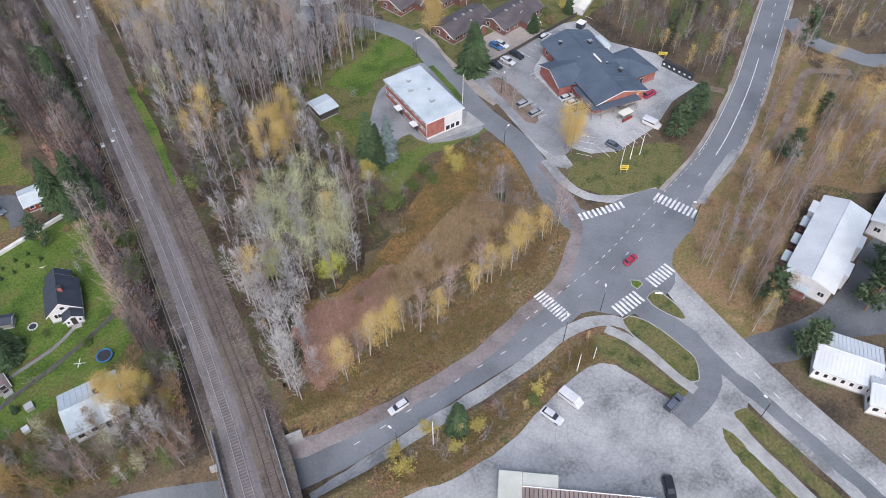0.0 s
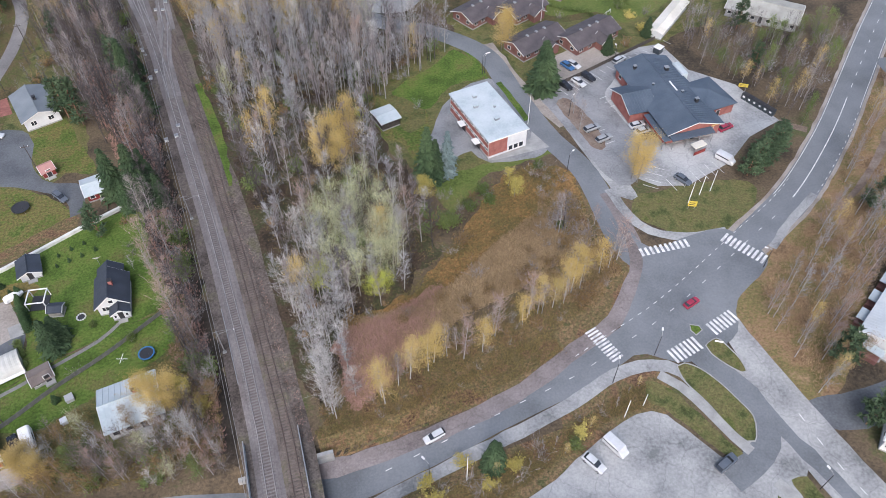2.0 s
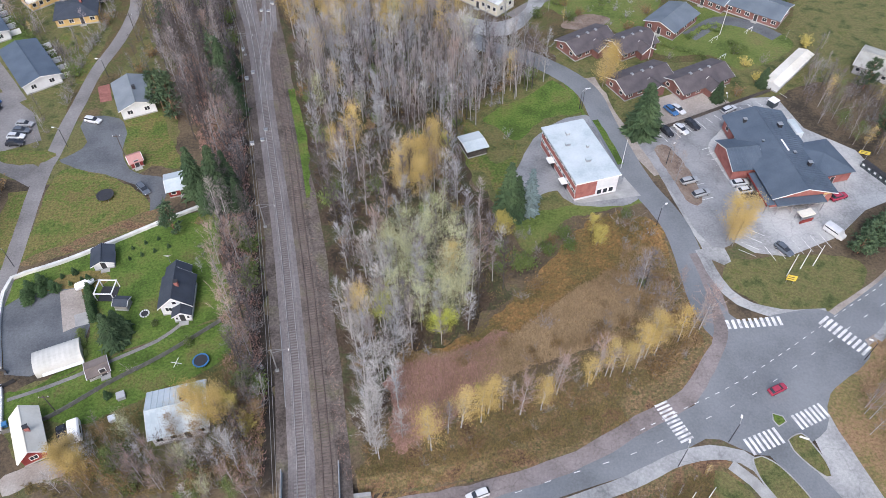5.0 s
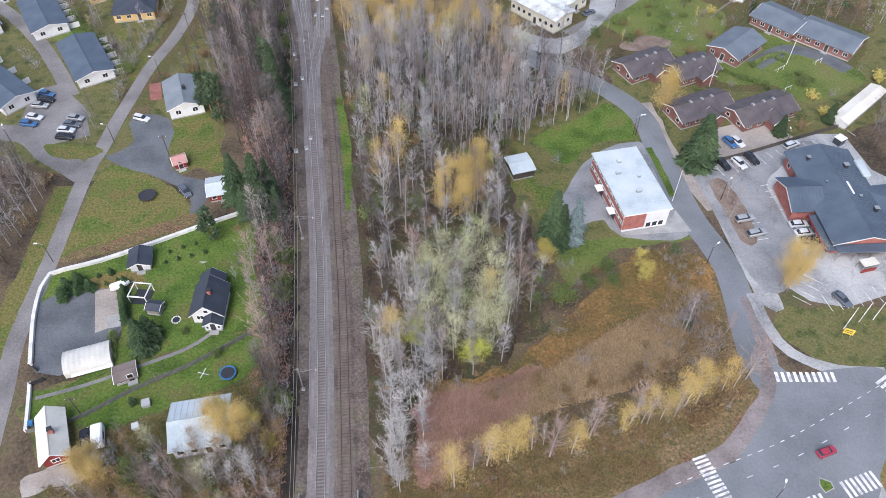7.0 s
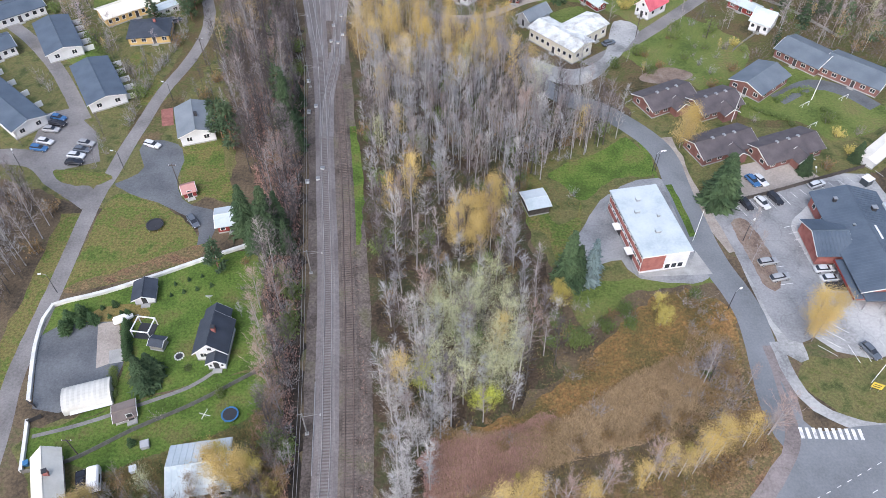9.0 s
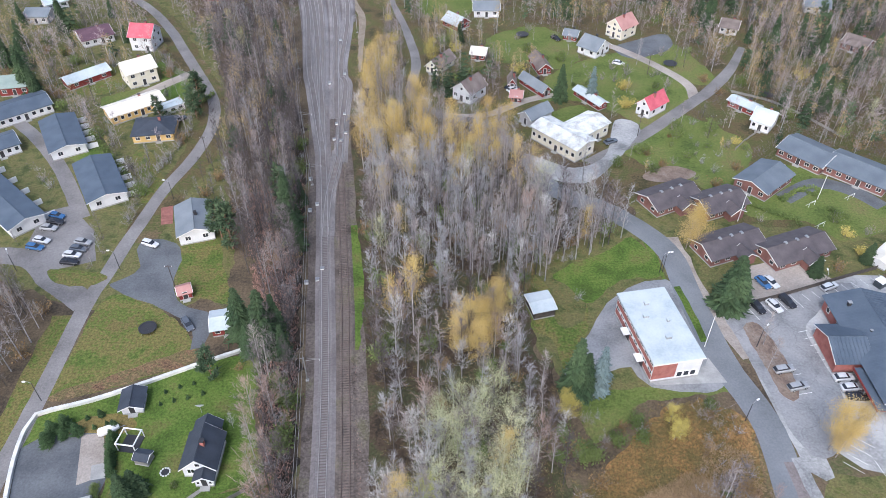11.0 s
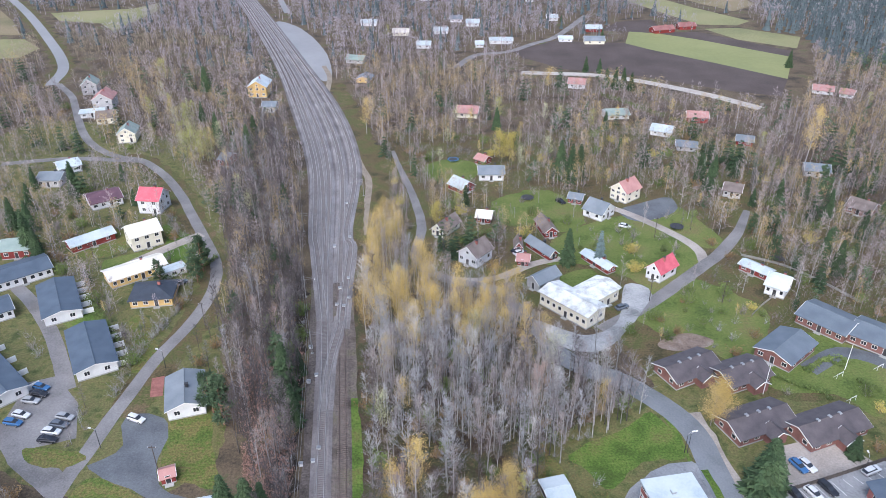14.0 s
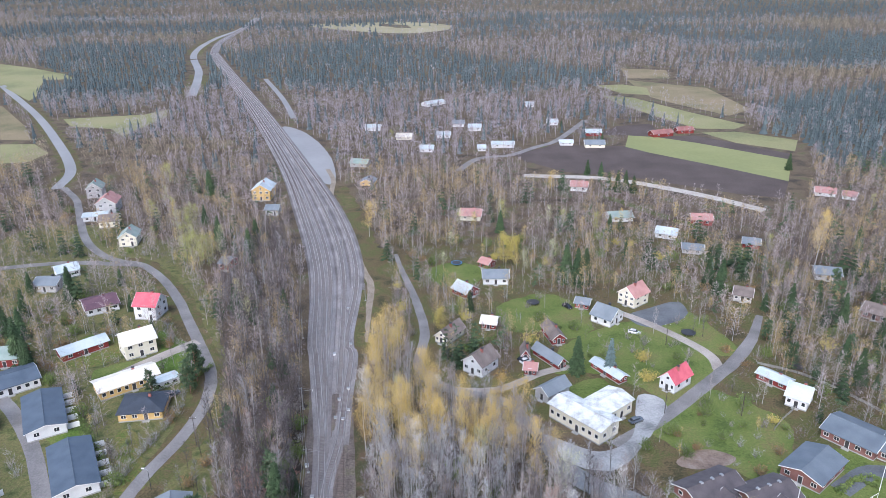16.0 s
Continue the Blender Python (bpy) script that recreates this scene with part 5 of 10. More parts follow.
def slab(s, a, b, c, d, t):
    """A roof slope with the corners a, b (eave) and c, d (ridge), of the given thickness."""
    v = [Vector(p) for p in (a, b, c, d)]
    n = (v[1] - v[0]).cross(v[3] - v[0]).normalized()
    if n.z < 0:
        n = -n
    return s.add([p for p in v] + [p + n * t for p in v], [(0, 3, 2, 1), (4, 5, 6, 7), (0, 1, 5, 4), (1, 2, 6, 5), (2, 3, 7, 6), (3, 0, 4, 7)])


def gable_roof(parent, L, D, h, rise, deep, mat, over=0.5, t=0.18, seams=0.0):
    half = (L if deep else D) / 2
    k = rise / half
    lift = 0.02
    for sgn in (-1, 1):
        s = Shape()
        if deep:
            e = sgn * (half + over)
            slab(s, (e, -over, h - over * k + lift), (e, D + over, h - over * k + lift), (0, D + over, h + rise + lift), (0, -over, h + rise + lift), t)
        else:
            e = D / 2 + sgn * (half + over)
            slab(s, (-L / 2 - over, e, h - over * k + lift), (L / 2 + over, e, h - over * k + lift), (L / 2 + over, D / 2, h + rise + lift), (-L / 2 - over, D / 2, h + rise + lift), t)
        roof = part("roof", s, mat, parent)
        if seams:
            q = Shape()
            run = D + 2 * over if deep else L + 2 * over
            m = int(run / seams)
            up = Vector((0, 0, t + 0.03))
            for i in range(m + 1):
                c = -over + run * i / m if deep else -L / 2 - over + run * i / m
                if deep:
                    q.tube(Vector((sgn * (half + over), c, h - over * k + lift)) + up, Vector((0, c, h + rise + lift)) + up, 0.055, 0.055, 3, False)
                else:
                    q.tube(Vector((c, D / 2 + sgn * (half + over), h - over * k + lift)) + up, Vector((c, D / 2, h + rise + lift)) + up, 0.055, 0.055, 3, False)
            part("seam", q, mat, roof)
    # barge boards and ridge cap
    for end in (0, 1):
        for sgn in (-1, 1):
            b = Shape()
            if deep:
                y = -over - 0.04 if end == 0 else D + over + 0.04
                b.tube((sgn * (half + over), y, h - over * k + 0.06), (0, y, h + rise + 0.06), 0.1, 0.1, 4)
            else:
                x = -L / 2 - over - 0.04 if end == 0 else L / 2 + over + 0.04
                b.tube((x, D / 2 + sgn * (half + over), h - over * k + 0.06), (x, D / 2, h + rise + 0.06), 0.1, 0.1, 4)
            part("barge_board", b, TRIM, parent)
    cap = Shape()
    if deep:
        cap.tube((0, -over, h + rise + t + 0.05), (0, D + over, h + rise + t + 0.05), 0.13, 0.13, 5)
    else:
        cap.tube((-L / 2 - over, D / 2, h + rise + t + 0.05), (L / 2 + over, D / 2, h + rise + t + 0.05), 0.13, 0.13, 5)
    part("ridge_cap", cap, mat, parent)


def hip_roof(parent, L, D, h, rise, mat, over=0.6):
    x, y0, y1 = L / 2 + over, -over, D + over
    m = min(x, (D / 2 + over))
    r0, r1 = (-x + m, D / 2, h + rise), (x - m, D / 2, h + rise)
    low = [(-x, y0, h), (x, y0, h), (x, y1, h), (-x, y1, h)]
    s = Shape().add(low + [r0, r1] + [(a, b, h - 0.2) for a, b, _ in low], [(0, 1, 5, 4), (1, 2, 5), (2, 3, 4, 5), (3, 0, 4), (6, 7, 1, 0), (7, 8, 2, 1), (8, 9, 3, 2), (9, 6, 0, 3), (9, 8, 7, 6)])
    return part("roof", s, mat, parent)


def place(p, q):
    """Centre and turn of a front wall that runs from p to q."""
    d = Vector((q[0] - p[0], q[1] - p[1]))
    return (p[0] + q[0]) / 2, (p[1] + q[1]) / 2, math.atan2(d.y, d.x), d.length


def house(pq, D, h, rise, roof_mat, wall_mat, label, deep=False, hip=False, wins=3, side=2, storeys=1, chimney=True, over=0.5, seams=0.0, name="house", L=None, door=True, category="house", attic=True, group="", foot=True):
    p, q = pq[:2]
    x, y, a, length = place(p, q)
    if len(pq) == 3:
        D = abs((pq[2][0] - p[0]) * -math.sin(a) + (pq[2][1] - p[1]) * math.cos(a))
    L = L or length
    ob = thing(name, x, y, 0, a, label, category, group)
    s = Shape()
    if hip:
        s.box(-L / 2, 0, -0.3, L / 2, D, h)
        part("wall", s, wall_mat, ob)
        hip_roof(ob, L, D, h, rise, roof_mat, over)
    else:
        part("wall", gable_walls(s, L, D, h, rise, deep), wall_mat, ob)
        gable_roof(ob, L, D, h, rise, deep, roof_mat, over, 0.18, seams)
    if foot:
        f = Shape()
        f.box(-L / 2 - 0.05, -0.05, -0.3, L / 2 + 0.05, D + 0.05, 0.35)
        part("plinth", f, CONCRETE, ob)
    step = (h - 0.3) / storeys
    for k in range(storeys):
        z = 0.3 + k * step + step * 0.32
        hh = min(1.3, step * 0.48)
        for i in range(wins):
            wx = -L / 2 + L * (i + 0.5) / wins
            if door and k == 0 and i == wins // 2:
                d = part("door", Shape().box(-0.5, -0.06, 0, 0.5, 0.0, 2.05), DARK, ob, "", pose(wx, 0, 0.3))
                part("door_frame", Shape().box(-0.6, -0.04, 0, -0.5, 0, 2.15).box(0.5, -0.04, 0, 0.6, 0, 2.15).box(-0.6, -0.04, 2.05, 0.6, 0, 2.15), TRIM, d)
                part("step", Shape().box(-0.9, -1.0, -0.3, 0.9, -0.06, 0.0), CONCRETE, d)
            else:
                window(ob, wx, 0, z, min(1.4, L / wins * 0.55), hh, 0)
        for i in range(side):
            wy = D * (i + 0.5) / side
            window(ob, L / 2, wy, z, min(1.3, D / max(1, side) * 0.5), hh, 90)
            window(ob, -L / 2, wy, z, min(1.3, D / max(1, side) * 0.5), hh, -90)
    if attic and deep and rise > 1.8:
        window(ob, 0, 0, h + 0.2, 1.0, 1.0, 0)
    if attic and not deep and not hip and rise > 1.8:
        window(ob, L / 2, D / 2, h + 0.2, 1.0, 1.0, 90)
        window(ob, -L / 2, D / 2, h + 0.2, 1.0, 1.0, -90)
    if chimney:
        cx, cy = (0.6, D * 0.45) if deep else (L * 0.15, D * 0.5 + 0.5)
        c = part("chimney", Shape().box(cx - 0.35, cy - 0.35, h + rise * 0.5, cx + 0.35, cy + 0.35, h + rise + 0.9), DARK if roof_mat in (ROOF_GREY, ROOF_DARK) else BRICK, ob)
        part("chimney_cap", Shape().box(cx - 0.45, cy - 0.45, h + rise + 0.9, cx + 0.45, cy + 0.45, h + rise + 1.0), DARK, c)
    ca, sa = math.cos(a), math.sin(a)
    for i in range(int(L) + 2):
        for j in range(-2 if y > 330 else -7 if y > 185 else 0, int(D) + 3):
            u, v = -L / 2 - 0.5 + i, -1.0 + j
            block(x + u * ca - v * sa, y + u * sa + v * ca, 1.2)
    return ob



# west of the railway
house([(-58, 170.9), (-49.9, 173.5)], 12.5, 3.2, 1.5, ROOF_GREY, WHITE_WALL, "white wooden house with a grey felt gable roof", True, wins=2, door=False)
house([(-39.9, 106.0), (-34.0, 106.0)], 7.2, 3.0, 2.6, ROOF_SLATE, WHITE_WALL, "white wooden house with a dark roof and glazed front porch", True, wins=2)
house([(-39.5, 111.2), (-35.3, 111.2)], 5.0, 2.6, 1.7, ROOF_SLATE, WHITE_WALL, "lower dark-roofed wing of a white house", True, wins=2, chimney=False, door=False)
house([(-37.3, 103.9), (-34.0, 104.0)], 2.0, 2.1, 1.0, ROOF_SLATE, WHITE_WALL, "glazed white porch with a dark gable roof", True, wins=3, side=1, chimney=False, over=0.3, category="porch", name="porch")
hx, hy, ha, hl = place(*[(-61.7, 94.1), (-53.5, 96.6)])
hall = thing("storage_hall", hx, hy, 0, ha, "long cream arched tarpaulin hall beside a dark yard", "hall")
HD, HN = 5.4, 12
arch = [(HD / 2 - HD / 2 * math.cos(math.pi * k / HN), 0.9 + 1.5 * math.sin(math.pi * k / HN) ** 0.8) for k in range(HN + 1)]
bays_n = 9
for k in range(bays_n):
    s = Shape()
    u0, u1 = -hl / 2 + hl * k / bays_n, -hl / 2 + hl * (k + 1) / bays_n
    for u in (u0, (u0 + u1) / 2, u1):
        sag = 0.05 if u not in (u0, u1) else 0.0
        s.v += [(u, v, z - sag) for v, z in arch]
    n = HN + 1
    s.f = [(r * n + i + 1, r * n + i, (r + 1) * n + i, (r + 1) * n + i + 1) for r in range(2) for i in range(HN)]
    part("cover_panel", s, CANVAS, hall)
for u in (-hl / 2, hl / 2):
    s = Shape()
    s.v = [(u, v, z) for v, z in arch] + [(u, HD, -0.1), (u, 0, -0.1)]
    s.f = [tuple(range(len(s.v)))]
    part("end_wall", s, CANVAS, hall)
part("side_wall", Shape().box(-hl / 2, -0.02, -0.1, hl / 2, 0.06, 0.92), CANVAS, hall)
part("side_wall", Shape().box(-hl / 2, HD - 0.06, -0.1, hl / 2, HD + 0.02, 0.92), CANVAS, hall)
part("eave_sheet", Shape().box(-hl / 2 + 1.2, -0.75, 0.8, hl / 2, -0.03, 0.88), TRIM, hall)
part("door", Shape().box(0.8, -0.1, 0, 2.0, -0.03, 0.79), DARK, hall)
for i in range(int(hl) + 2):
    for j in range(8):
        block(hx + (-hl / 2 + i) * math.cos(ha) - (j - 1) * math.sin(ha), hy + (-hl / 2 + i) * math.sin(ha) + (j - 1) * math.cos(ha), 1.2)
house([(-55.7, 119.7), (-51.8, 120.3)], 4.4, 2.0, 0.9, ROOF_SLATE, WHITE_WALL, "small white garage with a dark blue-grey roof", True, wins=1, side=1, chimney=False, name="garage", category="garage")
house([(-59.5, 76.2), (-55.8, 77.7)], 9, 2.6, 1.8, ROOF_CREAM, RED_WALL, "red wooden cottage with a pale weathered roof", True, wins=1, side=2, door=False)
house([(-37.7, 77.2), (-28.4, 78.6), (-38.2, 86)], 9, 3.2, 1.6, ROOF_PALE, WHITE_WALL, "white house with a pale sheet roof behind trees", wins=4, side=2, seams=1.0)
house([(-42.6, 140.1), (-38.5, 141)], 5.5, 2.3, 0.8, ROOF_PALE, RED_WALL, "low red shed with a pale roof beside spruces", wins=2, side=1, chimney=False, name="shed", category="shed")
house([(-52.9, 151.3), (-50.3, 152.4)], 3.2, 1.9, 0.9, ROOF_TILE, RED_WALL, "tiny red-roofed garden hut", wins=1, side=0, chimney=False, name="garden_hut", category="hut", over=0.3)
house([(-51.6, 92.1), (-48.2, 93.4)], 3.4, 1.2, 0.35, ROOF_BROWN, GREY_WALL, "low grey garden shed with a felt roof", wins=2, side=0, chimney=False, name="shed", category="shed", over=0.3)
house([(-105.1, 209.0), (-96.8, 213.9), (-116.8, 225.3)], 20, 3.0, 1.1, ROOF_BLUE, WHITE_WALL, "terraced house with a shallow blue-grey roof and white gable", True, wins=2, side=6, chimney=False, door=False, category="terraced house", group="terraced houses", name="terraced_house")
house([(-85.5, 185.1), (-77.2, 190.0), (-99.1, 201.1)], 20, 3.0, 1.1, ROOF_BLUE, WHITE_WALL, "terraced house with a shallow blue-grey roof and white gable", True, wins=2, side=6, chimney=False, door=False, category="terraced house", group="terraced houses", name="terraced_house")
house([(-101.4, 174.1), (-95.5, 180.6), (-121.2, 201.8)], 20, 3.0, 1.1, ROOF_BLUE, WHITE_WALL, "terraced house with a shallow blue-grey roof and white gable", True, wins=2, side=6, chimney=False, door=False, category="terraced house", group="terraced houses", name="terraced_house")
house([(-130.3, 225.5), (-116.1, 237.1)], 11, 3.0, 1.4, ROOF_BLUE, WHITE_WALL, "long white terraced house with a blue-grey roof", wins=8, side=2, chimney=False, category="terraced house", group="terraced houses", name="terraced_house")
house([(-126.1, 206.4), (-116.3, 214)], 9, 3.0, 1.4, ROOF_BLUE, WHITE_WALL, "long white terraced house with a blue-grey roof", wins=6, side=2, chimney=False, category="terraced house", group="terraced houses", name="terraced_house")
house([(-94.2, 228.6), (-81, 239.2)], 8, 3.0, 1.4, ROOF_CREAM, YELLOW_WALL, "long ochre wooden building with a cream sheet roof", wins=8, side=1, seams=1.2, attic=False)
house([(-84.7, 218.1), (-73, 219.8)], 10, 2.8, 1.8, ROOF_SLATE, YELLOW_WALL, "ochre house with a dark grey hipped roof", hip=True, wins=4, side=2)
house([(-80.6, 233.4), (-74.6, 238.4)], 4, 2.4, 0.3, ROOF_PALE, WHITE_WALL, "small white flat-roofed carport", wins=3, side=0, chimney=False, door=False, name="carport", category="carport", over=0.2, attic=False)
house([(-116.1, 250.8), (-105.9, 260.9)], 6, 2.6, 1.3, ROOF_PALE, RED_WALL, "long red wooden shed with a pale roof", wins=3, side=0, chimney=False, attic=False, name="shed", category="shed")
house([(-96.2, 251.7), (-88.4, 257.5)], 9, 5.4, 2.4, ROOF_CREAM, CREAM_WALL, "two-storey cream wooden house with a cream roof", wins=3, storeys=2)
house([(-105.1, 280.9), (-97, 279.9)], 8.5, 5.6, 3.0, ROOF_RED, WHITE_WALL, "white two-storey house with a crimson roof", wins=2, storeys=2)
house([(-137.5, 246.9), (-128.5, 248.6)], 9, 3.2, 2.0, ROOF_GREEN, RED_WALL, "red house with a grey-green roof", wins=3)
house([(-123.2, 282.9), (-114.2, 289.2)], 11, 2.8, 1.6, ROOF_MAROON, WHITE_WALL, "low house with a dark maroon roof", wins=4)
house([(-154.2, 304.6), (-145.3, 304.5)], 9, 3.0, 1.6, ROOF_GREY, GREY_WALL, "grey low house with a felt roof", wins=3)
house([(-149.9, 315.9), (-143.5, 320.9)], 9, 3.0, 1.6, ROOF_PALE, WHITE_WALL, "white house with a pale roof", wins=3)
house([(-171.9, 399.2), (-162.5, 400.8)], 12, 5.6, 3.2, ROOF_TILE, GREY_WALL, "two-storey grey-green house with a faded red roof", True, wins=2, storeys=2)
house([(-189.4, 426.5), (-181.9, 428.4)], 10, 5.4, 3.0, ROOF_GREEN, GREY_WALL, "house with a steep grey-green roof", True, wins=2, storeys=2)
house([(-173.2, 387.1), (-162.8, 390.3)], 7, 2.6, 0.6, ROOF_PALE, WHITE_WALL, "low white outbuilding with a flat roof", wins=3, chimney=False)
house([(-161.2, 377.8), (-152.9, 380)], 10, 3.2, 2.0, ROOF_BROWN, CREAM_WALL, "cream house with a brown roof", wins=3)
house([(-140.8, 352.6), (-133.4, 353.9)], 10, 4.5, 2.6, ROOF_GREEN, CREAM_WALL, "pale green house with a steep roof", True, wins=2, storeys=2)
house([(-97.6, 420.3), (-87.8, 420.1)], 13, 6.0, 3.0, ROOF_PALE, YELLOW_WALL, "tall ochre and white house with a pale roof", True, wins=3, storeys=2)
house([(-84.9, 395.6), (-78.5, 395.5)], 8, 3.0, 1.5, ROOF_GREY, GREY_WALL, "small grey house with a felt roof", wins=2)
house([(-88.1, 325.8), (-84, 324.6)], 8, 3.0, 1.5, ROOF_GREY, RED_WALL, "small dark outbuilding with a grey roof", wins=2, chimney=False)

# east of the railway
house([(27.9, 144.6), (32.6, 145.8)], 5.6, 2.4, 0.4, ROOF_PALE, BARK_DARK, "dark open-fronted shed with a pale sheet roof", wins=0, side=0, chimney=False, door=False, name="shed", category="shed", attic=False, over=0.4)
for k in range(8):
    bx_, by_ = 29.5, 139.8
    block(bx_, by_ - k * 1.2, 4.5)
shop_main = house([(93.4, 119.0), (107.6, 119.0)], 28.5, 3.7, 2.0, ROOF_BLUE, BRICK, "red-brick shop hall with a blue-grey seamed roof", True, wins=3, side=6, chimney=False, seams=0.8, door=True, name="shop_hall", category="shop", attic=False, over=0.7)
house([(88.2, 139.2), (88.2, 129.0)], 7.0, 3.4, 2.0, ROOF_BLUE, BRICK, "red-brick gabled wing of the shop", True, wins=0, side=0, chimney=False, seams=0.8, door=False, name="shop_wing", category="shop", attic=False, over=0.5)
house([(106.2, 124.2), (115.4, 125.2)], 11.0, 3.5, 1.6, ROOF_BLUE, BRICK, "red-brick side wing of the shop with a loading bay", hip=True, wins=1, side=0, chimney=False, door=True, name="shop_wing", category="shop", attic=False, over=0.5)
for bx, by, sx, sy, sz in ((3.6, 22, 1.0, 1.0, 0.9), (-4.0, 25, 0.7, 0.7, 0.8), (2.8, 12, 0.5, 0.5, 0.6), (4.6, 8, 0.8, 0.8, 0.8), (-2.8, 17, 0.4, 0.4, 0.5)):
    vent = part("roof_vent", Shape().box(bx - sx / 2, by - sy / 2, 4.3, bx + sx / 2, by + sy / 2, 4.9 + sz, 0.05), DARK, shop_main)
    part("vent_cap", Shape().box(bx - sx / 2 - 0.1, by - sy / 2 - 0.1, 4.91 + sz, bx + sx / 2 + 0.1, by + sy / 2 + 0.1, 5.0 + sz), GALV, vent)
part("roof_light", Shape().box(1.2, 12.5, 5.25, 1.6, 16.5, 5.75, 0.05), TRIM, shop_main)
part("cooling_unit", Shape().box(7.2, 19.5, 0.0, 9.0, 25.0, 4.4, 0.1), ROOF_PALE, shop_main, "long white cooling unit behind the shop")
awning = part("awning", Shape().box(-9.2, -1.6, 2.7, -7.2, 9.0, 3.0, 0.05), ROOF_BLUE, shop_main)
part("awning_fascia", Shape().box(-9.3, -1.7, 2.5, -9.202, 9.1, 3.02), RED_WALL, awning)
for k in range(5):
    part("awning_post", Shape().box(-9.1, -1.4 + k * 2.5, -0.1, -8.95, -1.25 + k * 2.5, 2.7), GALV, awning)
front_roof = part("front_roof", Shape().box(-7.1, -2.4, 2.9, 4.5, -0.1, 3.2, 0.05), ROOF_BLUE, shop_main)
for k in range(4):
    part("front_post", Shape().box(-6.8 + k * 3.6, -2.3, -0.1, -6.65 + k * 3.6, -2.15, 2.9), GALV, front_roof)
for k, (lx, lz) in enumerate(((5.4, 2.9), (6.3, 3.1))):
    part("emblem", Shape().box(lx - 0.6, -0.06, lz, lx + 0.3, -0.002, lz + 0.45), LEAF_GOLD, shop_main, "plain orange emblem shape on the gable")
shelter = thing("trolley_shelter", 99.5, 114.6, 0.08, 0.2, "small trolley shelter with a pinkish-white roof and red base", "shelter")
part("roof", Shape().box(-1.8, -1.0, 2.1, 1.8, 1.0, 2.3, 0.06), ROOF_CREAM, shelter)
part("base", Shape().box(-1.8, -0.95, -0.05, 1.8, -0.85, 1.0), RED_WALL, shelter)
for u in (-1.7, 1.7):
    for v in (-0.9, 0.9):
        part("post", Shape().box(u - 0.05, v - 0.05, -0.05, u + 0.05, v + 0.05, 2.1), GALV, shelter)
for base in ([(63.8, 181), (76.5, 187.2)], [(76.7, 179.4), (88, 184)], [(72.3, 161.6), (86.9, 167.1)], [(87.4, 159.7), (102.8, 165.6)]):
    b = house(base, 8.4, 2.6, 1.6, ROOF_TAUPE, DARK_BRICK, "brown-brick bungalow with a taupe tiled roof and white-edged porch gable", wins=5, side=2, chimney=False, category="bungalow", group="brick bungalows", name="bungalow", over=0.6)
    s = Shape()
    gable_walls(s, 4.2, 3.4, 2.5, 1.3, True)
    porch = part("porch", s, DARK_BRICK, b, "", pose(1.0, -2.4, 0))
    gable_roof(porch, 4.2, 3.4, 2.5, 1.3, True, ROOF_TAUPE, 0.4, 0.14)
    for cx in (-3.0, 0.4, 3.4):
        part("roof_light", Shape().box(cx - 0.35, 3.9, 3.8, cx + 0.35, 4.8, 4.6, 0.06), GALV, b)
house([(88.1, 194.9), (94.3, 187.6), (98.7, 203.4)], 16, 2.8, 1.5, ROOF_TERRACE, DARK_BRICK, "brick terraced house with a blue-grey felt roof", True, wins=3, side=3, category="terraced house", group="terraced houses", name="terraced_house", chimney=False)
house([(105.3, 209.9), (113.7, 199.7)], 11, 2.8, 1.6, ROOF_TERRACE, DARK_BRICK, "brick terraced house with a blue-grey felt roof", wins=5, side=2, category="terraced house", group="terraced houses", name="terraced_house", chimney=False)
house([(115.3, 200.7), (126.7, 189.4)], 11, 2.8, 1.6, ROOF_TERRACE, DARK_BRICK, "brick terraced house with a blue-grey felt roof", wins=6, side=2, category="terraced house", group="terraced houses", name="terraced_house", chimney=False)
house([(111.3, 162.7), (113.6, 159.9), (124.0, 178.1)], 20, 2.4, 0.4, ROOF_CREAM, WHITE_WALL, "long pale-roofed row of garages", True, wins=0, side=5, chimney=False, door=False, name="garage_row", category="garage", attic=False)
house([(137.9, 165.9), (152.4, 151.9), (144.7, 174.8)], 12, 2.6, 1.2, ROOF_OLD, GREY_WALL, "long low grey building with a pale roof", wins=9, side=1, chimney=False, attic=False)
house([(100.2, 56.3), (104.9, 48.4), (121.3, 70.5)], 30, 4.6, 1.3, ROOF_WHITE, WHITE_WALL, "long white apartment house with a ribbed pale roof", True, wins=3, side=7, storeys=1, chimney=False, seams=0.7, category="apartment house", group="apartment houses", name="apartment_house", attic=False)
house([(90.5, 36.4), (97.7, 28.6), (97.3, 42.1)], 30, 3.6, 1.2, ROOF_WHITE, WHITE_WALL, "long white apartment house with a ribbed pale roof", False, wins=7, side=2, storeys=1, door=False, chimney=False, seams=0.7, category="apartment house", group="apartment houses", name="apartment_house", attic=False)
house([(94.6, 26.5), (100.9, 20.7), (100.9, 30.6)], 30, 3.6, 1.0, ROOF_WHITE, WHITE_WALL, "white end section of an apartment house", False, wins=4, side=2, storeys=1, chimney=False, seams=0.7, category="apartment house", group="apartment houses", name="apartment_house", attic=False)
house([(126.9, 60.1), (131.9, 50.6), (140.3, 68.3)], 30, 4.6, 1.2, ROOF_WHITE, WHITE_WALL, "long white apartment house with a ribbed pale roof", True, wins=3, side=6, storeys=1, chimney=False, seams=0.7, category="apartment house", group="apartment houses", name="apartment_house", attic=False)
